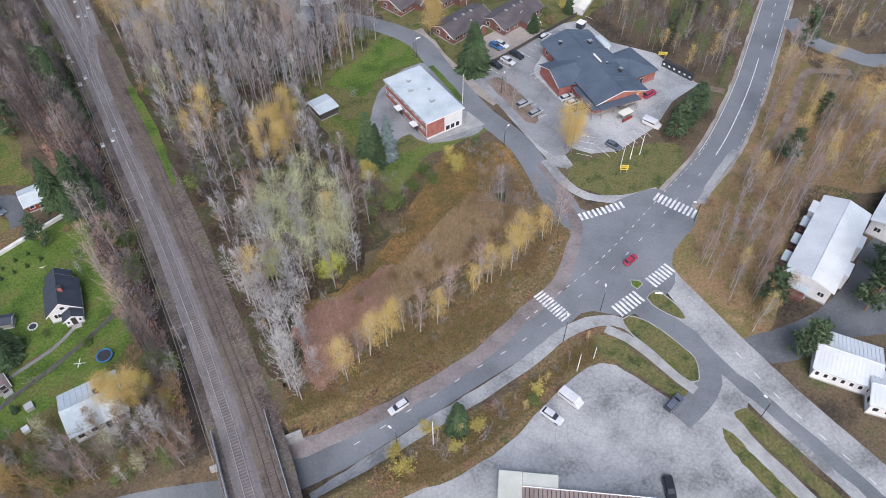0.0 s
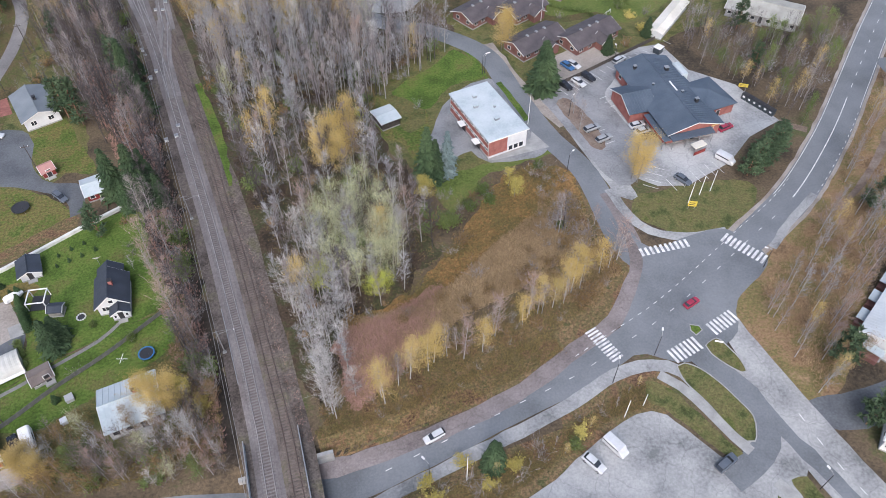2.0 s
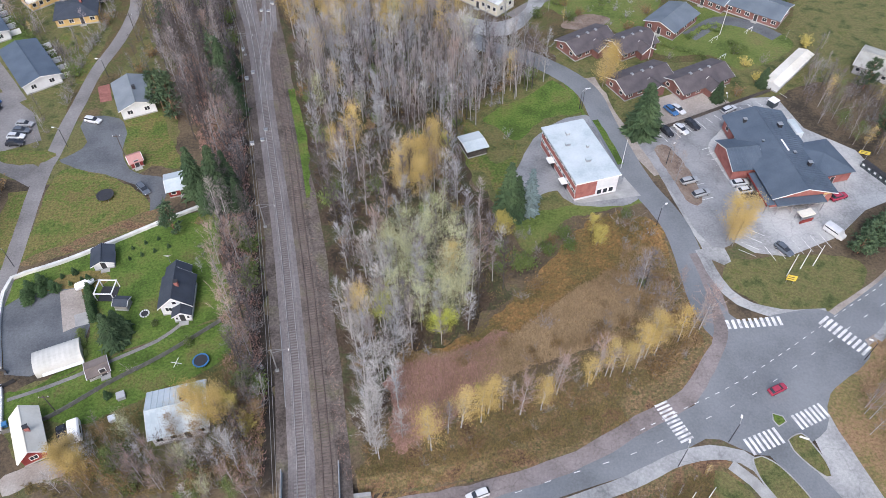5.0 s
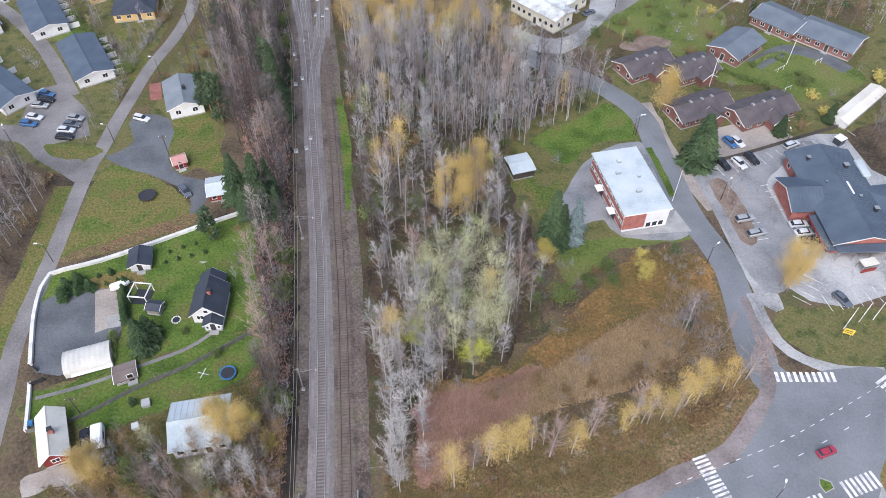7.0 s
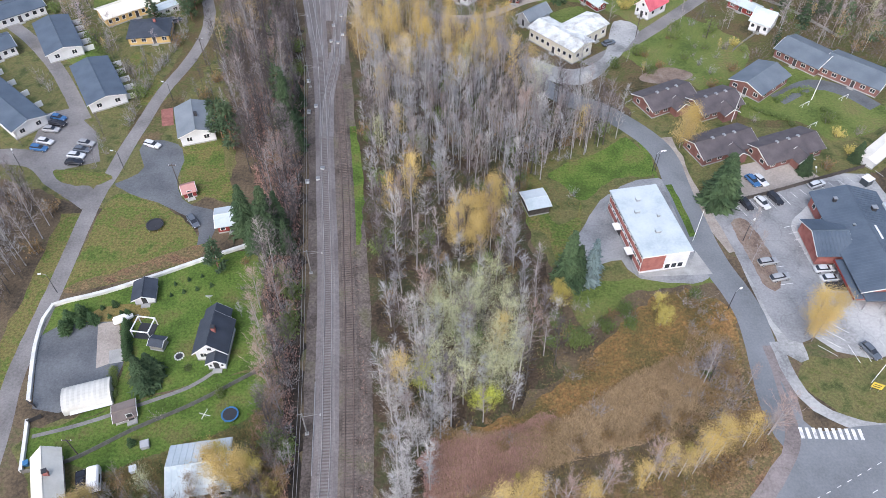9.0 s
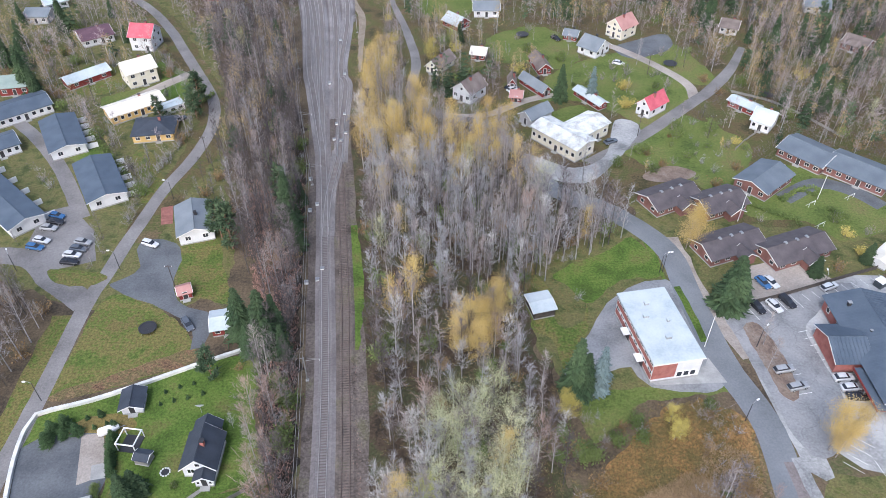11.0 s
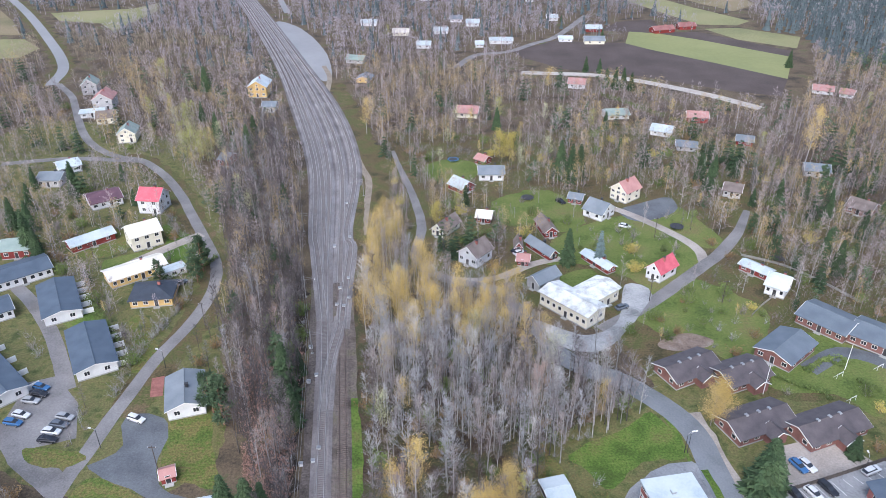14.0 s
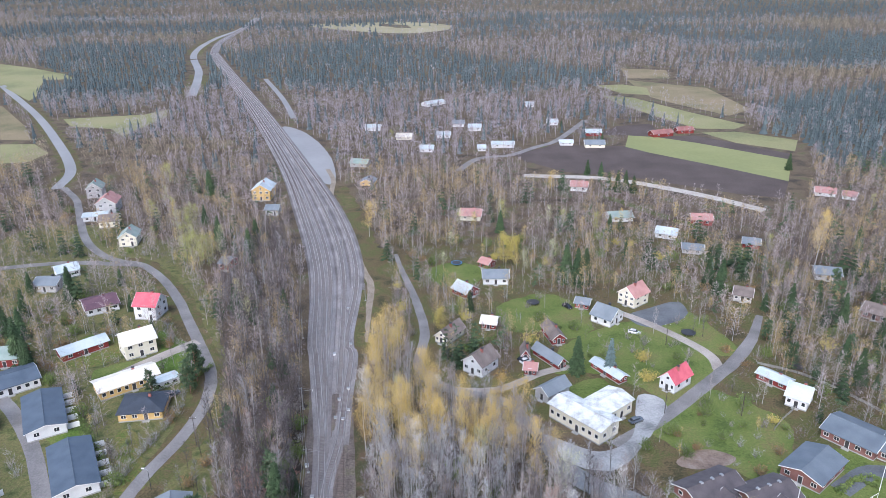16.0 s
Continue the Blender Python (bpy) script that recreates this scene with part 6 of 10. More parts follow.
house([(34.7, 219.8), (46, 206.7), (38, 228.4)], 12, 4.4, 1.0, ROOF_WORN, CREAM_WALL, "two-storey pale plastered building with a weathered white roof", wins=8, side=2, storeys=1, chimney=False, seams=1.0, attic=False)
house([(48.6, 214), (58.1, 221.8), (47.1, 223.6)], 12, 4.2, 1.0, ROOF_WORN, CREAM_WALL, "two-storey wing of a pale plastered building", wins=4, side=2, storeys=1, chimney=False, seams=1.0, attic=False)
house([(32, 229.7), (35.2, 225.8)], 9, 3.0, 1.8, ROOF_GREY, GREY_WALL, "grey garage with a felt roof", True, wins=1, side=1, chimney=False, name="garage", category="garage")


HOMES = []


def village_house(base, depth, h, rise, roof_m, wall_m, label, deep):
    """A house of the village; those far off have fewer windows."""
    HOMES.append(base)
    far_off = base[0][1] > 330
    (x0, y0), (x1, y1) = base
    cx, cy, k = (x0 + x1) / 2, (y0 + y1) / 2, 0.45
    base = [(cx + (x0 - x1) * k, cy + (y0 - y1) * k), (cx + (x1 - x0) * k, cy + (y1 - y0) * k)]
    depth, h = depth * 0.86, h * 0.88
    if far_off:
        depth, h, rise = min(depth, 8.5), h * 0.78, rise * 0.75
    house(base, depth, h, rise, roof_m, wall_m, label, deep, wins=2 if far_off else 3, side=1 if far_off else 2, storeys=2 if h > 4.4 else 1, over=0.5, attic=not far_off, door=not far_off, foot=not far_off)


village_house([(69.2, 234.7), (72.8, 230.4)], 10, 4.2, 2.6, ROOF_RED, WHITE_WALL, "white house with a rose-red roof and white chimney", True)
village_house([(62.5, 271.8), (69.0, 278.6)], 9, 3.4, 2.8, ROOF_GREY, WHITE_WALL, "white house with a steep grey roof", True)
village_house([(69.8, 292.7), (75, 286.5)], 10, 5.2, 3.0, ROOF_TILE, CREAM_WALL, "cream two-storey house with a faded red tile roof", True)
village_house([(102.2, 225.1), (107.1, 221.2)], 9, 3.8, 2.4, ROOF_PALE, WHITE_WALL, "white house with a white sheet roof", False)
village_house([(99.6, 239.1), (106, 231.5)], 5, 2.6, 0.8, ROOF_PALE, RED_WALL, "long red shed with a pale roof", False)
village_house([(11.1, 244.7), (17.3, 239.7)], 10, 4.6, 2.8, ROOF_BROWN, WHITE_WALL, "white house with a brown-grey roof", True)
village_house([(20.4, 308.8), (31.3, 308.6)], 9, 3.4, 2.0, ROOF_GREY, WHITE_WALL, "pale grey house with a grey roof", False)
village_house([(13.4, 295.5), (18.9, 300.4)], 9, 2.8, 2.2, ROOF_PALE, RED_WALL, "red cottage with a white roof", True)
village_house([(18, 272.3), (23.4, 271)], 7, 2.6, 1.4, ROOF_CREAM, RED_WALL, "red cottage with a cream roof", False)
village_house([(2.3, 263.2), (6.8, 260.1)], 12, 3.0, 2.4, ROOF_BROWN, CREAM_WALL, "cream house with a brown roof", True)
village_house([(41, 260), (45.8, 261.1)], 12, 2.8, 1.8, ROOF_BROWN, RED_WALL, "red house with a brown felt roof", True)
village_house([(40.6, 244.3), (43.7, 246.3)], 14, 2.6, 1.6, ROOF_GREY, RED_WALL, "red outbuilding with a dark roof", True)
village_house([(51, 246.9), (58.1, 235.4)], 4, 2.4, 0.8, ROOF_PALE, RED_WALL, "narrow red shed with a pale roof", False)
village_house([(29.9, 241.8), (33.7, 241.1)], 5, 2.4, 1.2, ROOF_TILE, RED_WALL, "red shed with a faded red roof", False)
village_house([(30.1, 250), (32.4, 249.9)], 6, 3.0, 1.6, ROOF_BROWN, RED_WALL, "narrow red shed with white trim", True)
village_house([(53.2, 288.2), (58.2, 286.2)], 6, 2.4, 1.2, ROOF_GREY, RED_WALL, "dark red shed with a grey roof", False)
village_house([(19.7, 327.6), (23.7, 324)], 6, 2.6, 1.4, ROOF_TILE, RED_WALL, "small red cottage with a faded tile roof", False)
village_house([(12.8, 386.6), (23.9, 384.7)], 10, 3.8, 3.0, ROOF_TILE, CREAM_WALL, "cream house with a faded red roof", False)
village_house([(-43, 447.9), (-34.5, 446.5)], 11, 3.2, 2.2, ROOF_GREY, YELLOW_WALL, "ochre house with a grey roof", True)
village_house([(86.1, 381.8), (98.5, 383.2)], 12, 3.2, 2.4, ROOF_GREEN, WHITE_WALL, "white house with a blue-green roof", False)
village_house([(102.2, 361.1), (111, 356.5)], 13, 3.4, 2.4, ROOF_PALE, WHITE_WALL, "white house with a pale grey roof", False)
village_house([(124.4, 377.7), (134.7, 375.9)], 9, 4.0, 2.4, ROOF_TILE, RED_WALL, "red two-storey house with a faded roof", False)
village_house([(137.3, 347.5), (144.4, 344.7)], 9, 3.0, 2.0, ROOF_GREY, RED_WALL, "red house with a grey roof", False)
village_house([(108.6, 341.3), (117.5, 338.5)], 9, 3.0, 1.8, ROOF_GREY, GREY_WALL, "grey house with a felt roof", False)
village_house([(205.6, 423.5), (215.6, 419.2)], 13, 3.0, 2.4, ROOF_TILE, WHITE_WALL, "white house with a red tile roof", False)
village_house([(217, 417.2), (222.9, 413.1)], 10, 3.0, 2.0, ROOF_TILE, WHITE_WALL, "white outbuilding with a red tile roof", False)
village_house([(156.8, 565.1), (173.8, 570.2)], 9, 3.6, 2.6, ROOF_RUST, RED_WALL, "large red barn with a rusty roof", False)
village_house([(178.1, 577.6), (191.5, 579.1)], 8, 3.6, 2.4, ROOF_RUST, RED_WALL, "red farm barn with a rusty roof", False)
village_house([(101.9, 535.6), (116.5, 535.1)], 9, 3.6, 2.8, ROOF_GREY, CREAM_WALL, "cream farmhouse beside the ploughed field", False)
village_house([(85.9, 542.7), (95.7, 542.4)], 8, 2.8, 1.8, ROOF_PALE, WHITE_WALL, "low white farm building", False)
village_house([(109.4, 572.3), (121.7, 571.9)], 10, 3.4, 2.4, ROOF_PALE, RED_WALL, "red farm building with a white roof", False)
village_house([(75.4, 435), (85.1, 432.6)], 12, 4.0, 2.6, ROOF_TILE, WHITE_WALL, "pink-roofed white house by the field", False)
village_house([(-11.1, 526.1), (-1.2, 525.8)], 14, 3.4, 2.2, ROOF_PALE, WHITE_WALL, "white house with a pale roof", False)
village_house([(-0.1, 568.4), (10.6, 568)], 14, 3.4, 2.2, ROOF_PALE, WHITE_WALL, "distant house with a grey roof", False)
village_house([(11.9, 607.4), (21.6, 607.1)], 14, 3.6, 2.6, ROOF_GREY, WHITE_WALL, "distant white house among bare trees", False)
village_house([(23.8, 592.6), (34.1, 592.3)], 14, 3.6, 2.6, ROOF_PALE, WHITE_WALL, "distant pale house among bare trees", False)
village_house([(37.6, 537.5), (54.7, 537)], 16, 3.6, 1.6, ROOF_PALE, WHITE_WALL, "long white building with a pale roof", False)
village_house([(28.2, 528.1), (34, 527.9)], 10, 3.0, 1.8, ROOF_PALE, WHITE_WALL, "small white house by the lane", False)
village_house([(-55.2, 595.3), (-42.6, 594.9)], 14, 3.4, 2.4, ROOF_PALE, WHITE_WALL, "distant grey house among bare trees", False)
village_house([(-29.5, 563.8), (-17.2, 563.4)], 14, 3.4, 2.2, ROOF_CREAM, CREAM_WALL, "distant cream house among bare trees", False)
village_house([(-54.1, 490.6), (-42.4, 487.5)], 12, 3.4, 2.4, ROOF_GREEN, GREY_WALL, "house with a mossy grey roof", False)
village_house([(-9.8, 692.5), (7.9, 708.6)], 16, 3.4, 2.2, ROOF_PALE, WHITE_WALL, "distant white house among bare trees", False)
village_house([(86.4, 611.2), (95.2, 610.9)], 14, 3.4, 2.2, ROOF_PALE, WHITE_WALL, "distant white house among bare trees", False)
village_house([(77.8, 688.9), (85.2, 688.6)], 14, 3.4, 2.2, ROOF_PALE, WHITE_WALL, "distant white house among bare trees", False)
village_house([(113, 293.5), (119.2, 290.5)], 10, 3.0, 1.6, ROOF_BROWN, GREY_WALL, "grey house among bare trees", False)
village_house([(152.4, 312.1), (162.1, 309.2)], 10, 3.0, 1.6, ROOF_GREY, GREY_WALL, "dark low house among trees", False)
village_house([(153.1, 279.9), (159.4, 273.3)], 10, 3.0, 2.0, ROOF_BROWN, DARK_BRICK, "dark brown house among trees", False)


for ob in [o for o in bpy.data.objects if o.name.startswith("apartment_house") and o.parent is None][:1]:
    for k, v in enumerate((4.0, 10.0, 16.0)):
        w = -8.0
        wall = [c for c in ob.children if c.name.startswith("wall")][0]
        w = min(q.co.x for q in wall.data.vertices)
        b = part("balcony", Shape().box(w - 1.9, v, 0.0, w - 0.02, v + 2.8, 1.1), DARK_BRICK, ob)
        part("balcony_roof", Shape().box(w - 2.1, v - 0.2, 2.9, w - 0.3, v + 3.0, 3.1), ROOF_PALE, b)
    e = max(q.co.x for q in wall.data.vertices)
    for xa, xb, va, vb in ((w - 1.7, w - 0.03, 19.5, 23.0), (e + 0.03, e + 1.6, 6.0, 9.5), (e + 0.03, e + 1.6, 15.0, 18.5)):
        bay = part("bay", Shape().box(xa, va, -0.2, xb, vb, 4.3), WHITE_WALL, ob)
        part("bay_roof", Shape().box(xa - 0.25, va - 0.25, 4.32, xb + 0.0, vb + 0.25, 4.55), ROOF_WHITE, bay)
        part("bay_panel", Shape().box(xa - 0.03 if xa < 0 else xb - 0.01, va + 0.6, 1.0, xa if xa < 0 else xb + 0.03, vb - 0.6, 2.6), GLASS, bay)
    b = part("balcony", Shape().box(-3.5, -2.2, 0.0, 0.5, -0.12, 1.1), DARK_BRICK, ob)
    part("balcony_roof", Shape().box(-3.7, -2.4, 3.0, 0.7, -0.5, 3.2), ROOF_PALE, b)


for ob in [o for o in bpy.data.objects if o.name.startswith("terraced_house") and o.parent is None][:3]:
    wall = [c for c in ob.children if c.name.startswith("wall")][0]
    xw = max(q.co.x for q in wall.data.vertices)
    yw = max(q.co.y for q in wall.data.vertices)
    for k in range(5):
        v = 1.5 + (yw - 3) * k / 4
        scr = part("patio_screen", Shape().box(xw + 0.08, v - 0.06, -0.1, xw + 3.2, v + 0.06, 1.7), TRIM, ob, "white boarded patio screen")
        part("patio_slab", Shape().box(xw + 0.08, v + 0.07, -0.05, xw + 2.8, v + 2.4, 0.08), CONCRETE, scr)


def flat_block():
    """The two-storey block of flats with brick bands, a shallow pale roof and roof vents."""
    p, q, r = [(49.8, 126.7), (60.1, 128.5), (46.7, 146.7)]
    x, y, a, L = place(p, q)
    D = abs((r[0] - p[0]) * -math.sin(a) + (r[1] - p[1]) * math.cos(a))
    ob = thing("apartment_block", x, y, 0, a, "two-storey block of flats with brick bands and a pale flat roof", "apartment block")
    part("wall", Shape().box(-L / 2, 0, -0.3, L / 2, D, 5.7), WHITE_WALL, ob)
    roof = part("roof", Shape().box(-L / 2 - 0.35, -0.35, 5.702, L / 2 + 0.35, D + 0.35, 6.1, 0.06), ROOF_PALE, ob, "pale grey felt roof with a shallow fall")
    part("eave_trim", Shape().box(-L / 2 - 0.4, -0.4, 5.72, L / 2 + 0.4, -0.352, 6.0), TRIM, roof)
    part("brick_panel", Shape().box(-L / 2 - 0.06, -0.1, 1.2, -L / 2 + L * 0.48, 0.0, 5.4), BRICK, ob)
    for z0, z1 in ((0.9, 2.2), (3.4, 4.6)):
        part("brick_panel", Shape().box(-L / 2 - 0.1, 0.3, z0, -L / 2, D - 0.3, z1), BRICK, ob)
    for k, z in enumerate((2.3, 4.65)):
        n = 8
        for i in range(n):
            window(ob, -L / 2, D * (i + 0.5) / n, z, D / n * 0.72, 0.85, -90)
            window(ob, L / 2, D * (i + 0.5) / n, z - 0.8, D / n * 0.5, 1.3, 90)
    for i in range(3):
        window(ob, L * 0.08 + i * L * 0.14, 0, 0.9, L * 0.12, 1.5, 0)
    part("plinth", Shape().box(-L / 2 - 0.04, -0.04, -0.3, L / 2 + 0.04, D + 0.04, 0.5), CONCRETE, ob)
    for u, v, sx, sy in ((-0.05, 0.8, 0.9, 0.9), (-0.2, 0.62, 1.2, 0.7), (0.2, 0.52, 0.6, 0.6), (0.02, 0.3, 1.2, 0.8)):
        vent = part("roof_vent", Shape().box(u * L - sx / 2, v * D - sy / 2, 6.1, u * L + sx / 2, v * D + sy / 2, 6.75, 0.05), GALV, roof)
        part("vent_cap", Shape().box(u * L - sx / 2 - 0.12, v * D - sy / 2 - 0.12, 6.76, u * L + sx / 2 + 0.12, v * D + sy / 2 + 0.12, 6.88), ROOF_PALE, vent)
    for v in (0.25, 0.62):
        d = part("canopy", Shape().box(-L / 2 - 1.6, v * D - 1.1, 2.35, -L / 2 - 0.1, v * D + 1.1, 2.5), TRIM, ob)
        part("entrance_door", Shape().box(-L / 2 - 0.14, v * D - 0.9, 0, -L / 2 - 0.1, v * D + 0.9, 2.2), DARK, d)
    ca, sa = math.cos(a), math.sin(a)
    for i in range(int(L) + 2):
        for j in range(int(D) + 2):
            u, v = -L / 2 + i, j
            block(x + u * ca - v * sa, y + u * sa + v * ca, 1.5)


flat_block()

# ---- trees ----
rng = random.Random(7)


def sliver(s, a, d, ln, w):
    """One thin triangle: a twig."""
    side = d.cross(Vector((rng.uniform(-1, 1), rng.uniform(-1, 1), rng.uniform(-1, 1))))
    side = side.normalized() * w / 2 if side.length > 1e-4 else Vector((w / 2, 0, 0))
    s.add([a - side, a + side, a + d * ln], [(0, 1, 2)])


def limb_dir(az, up):
    return Vector((math.cos(az) * math.cos(up), math.sin(az) * math.cos(up), math.sin(up)))


def bare(h, spread, limbs, twigs, w, seed, leaves=0, leaf=0.28, low=0.28, limb_r=0.03, trunk_r=0.1, fan=0.55):
    """A leafless tree: tapered, slightly bent trunk with curved limbs; a crown of short fine twigs, with leaves if any."""
    rng.seed(seed)
    wood, crown = Shape(), Shape()
    lean = Vector((rng.uniform(-0.06, 0.06), rng.uniform(-0.06, 0.06), 0))
    bend, turn = rng.uniform(0.0, 0.18), rng.uniform(0, 6.28)

    def stem(t):
        return Vector((bend * math.sin(3.0 * t + turn), bend * math.cos(2.6 * t + turn), h * t)) + lean * h * t * t

    r = trunk_r * h / 10
    for k in range(4):
        wood.tube(stem(k / 4), stem((k + 1) / 4), r * (1 - k * 0.24), r * (1 - (k + 1) * 0.235), 5, False)
    for i in range(limbs):
        t = low + (0.98 - low) * (i + rng.random()) / limbs
        az = rng.uniform(0, 2 * math.pi)
        up = rng.uniform(0.3, 0.95) + 0.35 * t
        ln = spread * h * math.sin(math.pi * min(1.0, (t - low) / (1 - low) * 0.8 + 0.18)) ** 0.7 * rng.uniform(0.55, 1.2)
        d = limb_dir(az, up)
        a = stem(t)
        knee = a + d * ln * 0.5
        rise = (d + Vector((rng.gauss(0, 0.15), rng.gauss(0, 0.15), 0.4))).normalized()
        if limb_r:
            sliver(wood, a, d, ln * 0.75, limb_r * 2.0 * (1.25 - t))
            sliver(wood, knee, rise, ln * 0.7, limb_r * 1.2 * (1.25 - t))
        for j in range(twigs):
            u = rng.uniform(0.12, 1.0)
            e = (rise + Vector((rng.gauss(0, fan), rng.gauss(0, fan), rng.gauss(0.05, fan * 0.8)))).normalized()
            o = a + d * ln * u if u < 0.5 else knee + rise * ln * (u - 0.5)
            sliver(crown, o, e, rng.uniform(0.3, 1.15) * h / 10, w)
        for j in range(leaves):
            u = rng.uniform(0.2, 1.15)
            c = a + d * ln * u + Vector((rng.gauss(0, 0.42), rng.gauss(0, 0.42), rng.gauss(0.1, 0.42)))
            n = Vector((rng.gauss(0, 1), rng.gauss(0, 1), rng.gauss(0.2, 1))).normalized()
            sliver(crown, c, n, leaf * 2.0 * rng.uniform(0.6, 1.3), leaf * 1.5)
    return wood, crown


def spruce(h, r, levels, per, seed, droop=0.35):
    """A conifer of drooping, ragged boughs in whorls."""
    rng.seed(seed)
    wood, crown = Shape(), Shape()
    wood.tube((0, 0, 0), (0, 0, h * 0.97), 0.018 * h, 0.01, 6, False)
    for k in range(levels):
        t = 0.06 + 0.92 * k / levels
        z = h * t
        rad = r * (1 - t) ** 0.85 + 0.12
        for i in range(per):
            az = 2 * math.pi * (i + rng.random()) / per
            ln = rad * rng.uniform(0.7, 1.15)
            out = Vector((math.cos(az), math.sin(az), 0))
            acr = Vector((-out.y, out.x, 0))
            a = Vector((0, 0, z + 0.25))
            tip = a + out * ln - Vector((0, 0, droop * ln))
            mid = a + out * ln * 0.55 - Vector((0, 0, droop * ln * 0.35))
            w = 0.25 * ln + 0.05
            crown.add([a, mid - acr * w - Vector((0, 0, 0.15 * ln)), tip, mid + acr * w - Vector((0, 0, 0.15 * ln)), mid + Vector((0, 0, 0.06 * ln))], [(0, 1, 4), (0, 4, 3), (1, 2, 4), (4, 2, 3)])
            for j in range(4):
                u = rng.uniform(0.3, 0.95)
                b = a + (tip - a) * u
                e = (acr * rng.choice((-1, 1)) + out * 0.8 - Vector((0, 0, 0.5))).normalized()
                sliver(crown, b, e, 0.36 * ln + 0.12, 0.18 + 0.06 * ln)
    return wood, crown


def pine(h, r, seed, n=26, tuft=26):
    """A pine: bare reddish trunk under rounded clumps of needles."""
    rng.seed(seed)
    wood, crown = Shape(), Shape()
    wood.tube((0, 0, 0), (0, 0, h * 0.9), 0.016 * h, 0.04, 6, False)
    for i in range(n):
        t = rng.uniform(0.16, 1.0)
        az = rng.uniform(0, 2 * math.pi)
        rad = r * (1.15 - t) ** 0.5 * rng.uniform(0.35, 1.0)
        c = Vector((math.cos(az) * rad, math.sin(az) * rad, h * t))
        wood.tube((0, 0, h * max(0.2, t - 0.08)), c, 0.04, 0.015, 3, False)
        for j in range(tuft):
            d = Vector((rng.gauss(0, 1), rng.gauss(0, 1), rng.gauss(0.35, 0.7))).normalized()
            sliver(crown, c + d * rng.uniform(0, 0.35), d, rng.uniform(0.5, 0.95), 0.32)
    return wood, crown


def bush(h, r, stems, seed, leaves=0, leaf=0.2, w=0.04):
    rng.seed(seed)
    wood, crown = Shape(), Shape()
    for i in range(stems):
        az, up = rng.uniform(0, 2 * math.pi), rng.uniform(0.7, 1.45)
        d = limb_dir(az, up)
        ln = h * rng.uniform(0.6, 1.05)
        o = Vector((rng.gauss(0, r * 0.3), rng.gauss(0, r * 0.3), 0))
        wood.tube(o, o + d * ln, 0.025, 0.008, 3, False)
        for j in range(9):
            e = (d + Vector((rng.gauss(0, 0.6), rng.gauss(0, 0.6), rng.gauss(0, 0.4)))).normalized()
            sliver(crown, o + d * ln * rng.uniform(0.2, 1), e, rng.uniform(0.3, 0.9) * h / 2.5, w)
        for j in range(leaves):
            c = o + d * ln * rng.uniform(0.2, 1.05) + Vector((rng.gauss(0, 0.25), rng.gauss(0, 0.25), rng.gauss(0, 0.25)))
            n = Vector((rng.gauss(0, 1), rng.gauss(0, 1), rng.gauss(0.4, 1))).normalized()
            p = n.orthogonal().normalized() * leaf * rng.uniform(0.6, 1.2)
            q = n.cross(p)
            crown.add([c - p, c + q * 0.6, c + p, c - q * 0.6], [(0, 1, 2, 3)])
    return wood, crown


KINDS = {}


def kind(key, name, label, category, wood_mat, crown_mat, builds):
    KINDS[key] = (name, label, category, [(w.mesh("trunk", wood_mat), c.mesh("crown", crown_mat)) for w, c in builds])


kind("grey", "bare_tree", "leafless grey deciduous tree with fine upright twigs", "tree", GREY_STEM, TWIG_GREY, [bare(10, 0.19, 36, 17, 0.03, k, 0, 0.28, 0.24) for k in range(6)])
kind("brown", "bare_birch", "leafless birch with reddish-brown twigs", "tree", BIRCH_BARK, TWIG_BROWN, [bare(10, 0.17, 36, 17, 0.029, 20 + k, 0, 0.28, 0.26) for k in range(5)])
kind("dark", "dark_alder", "leafless alder with dark grey twigs", "tree", BARK_DARK, TWIG_DARK, [bare(10, 0.22, 34, 17, 0.037, 30 + k, 0, 0.28, 0.22) for k in range(3)])
kind("pale", "bare_aspen", "leafless aspen with pale twigs", "tree", BIRCH_BARK, TWIG_PALE, [bare(10, 0.3, 46, 20, 0.025, 40 + k, 0, 0.28, 0.24, 0.036) for k in range(3)])
kind("mauve", "mauve_birch", "leafless birch with dark mauve twigs", "tree", BARK_DARK, TWIG_MID, [bare(10, 0.19, 36, 16, 0.032, 45 + k, 0, 0.28, 0.24) for k in range(3)])
kind("broad", "thicket_tree", "low broad leafless tree with brown twigs", "tree", BARK, THICKET, [bare(10, 0.5, 44, 17, 0.041, 55 + k, 0, 0.28, 0.08) for k in range(3)])
kind("pink", "pinkish_birch", "tall birch with pinkish-brown twigs", "tree", BIRCH_BARK, PINK_TWIG, [bare(10, 0.3, 46, 22, 0.031, 50 + k, 0, 0.28, 0.2) for k in range(2)])
kind("gold", "golden_birch", "slender birch with thinning golden leaves", "tree", BIRCH_BARK, LEAF_GOLD, [bare(10, 0.24, 36, 9, 0.022, 60 + k, 60, 0.064) for k in range(4)])
kind("goldbroad", "golden_tree", "broad tree in thinning golden leaf", "tree", BARK, LEAF_GOLD, [bare(10, 0.4, 44, 9, 0.028, 70 + k, 120, 0.075, 0.2) for k in range(2)])
kind("yellow", "yellow_tree", "deciduous tree in bright yellow leaf", "tree", BARK, LEAF_YELLOW, [bare(10, 0.42, 40, 3, 0.05, 80 + k, 80, 0.12, 0.15) for k in range(2)])
kind("lime", "lime_green_bush", "bright yellow-green bushy tree among bare trees", "tree", BARK, LIME, [bare(10, 0.5, 36, 3, 0.05, 85, 70, 0.12, 0.15)])
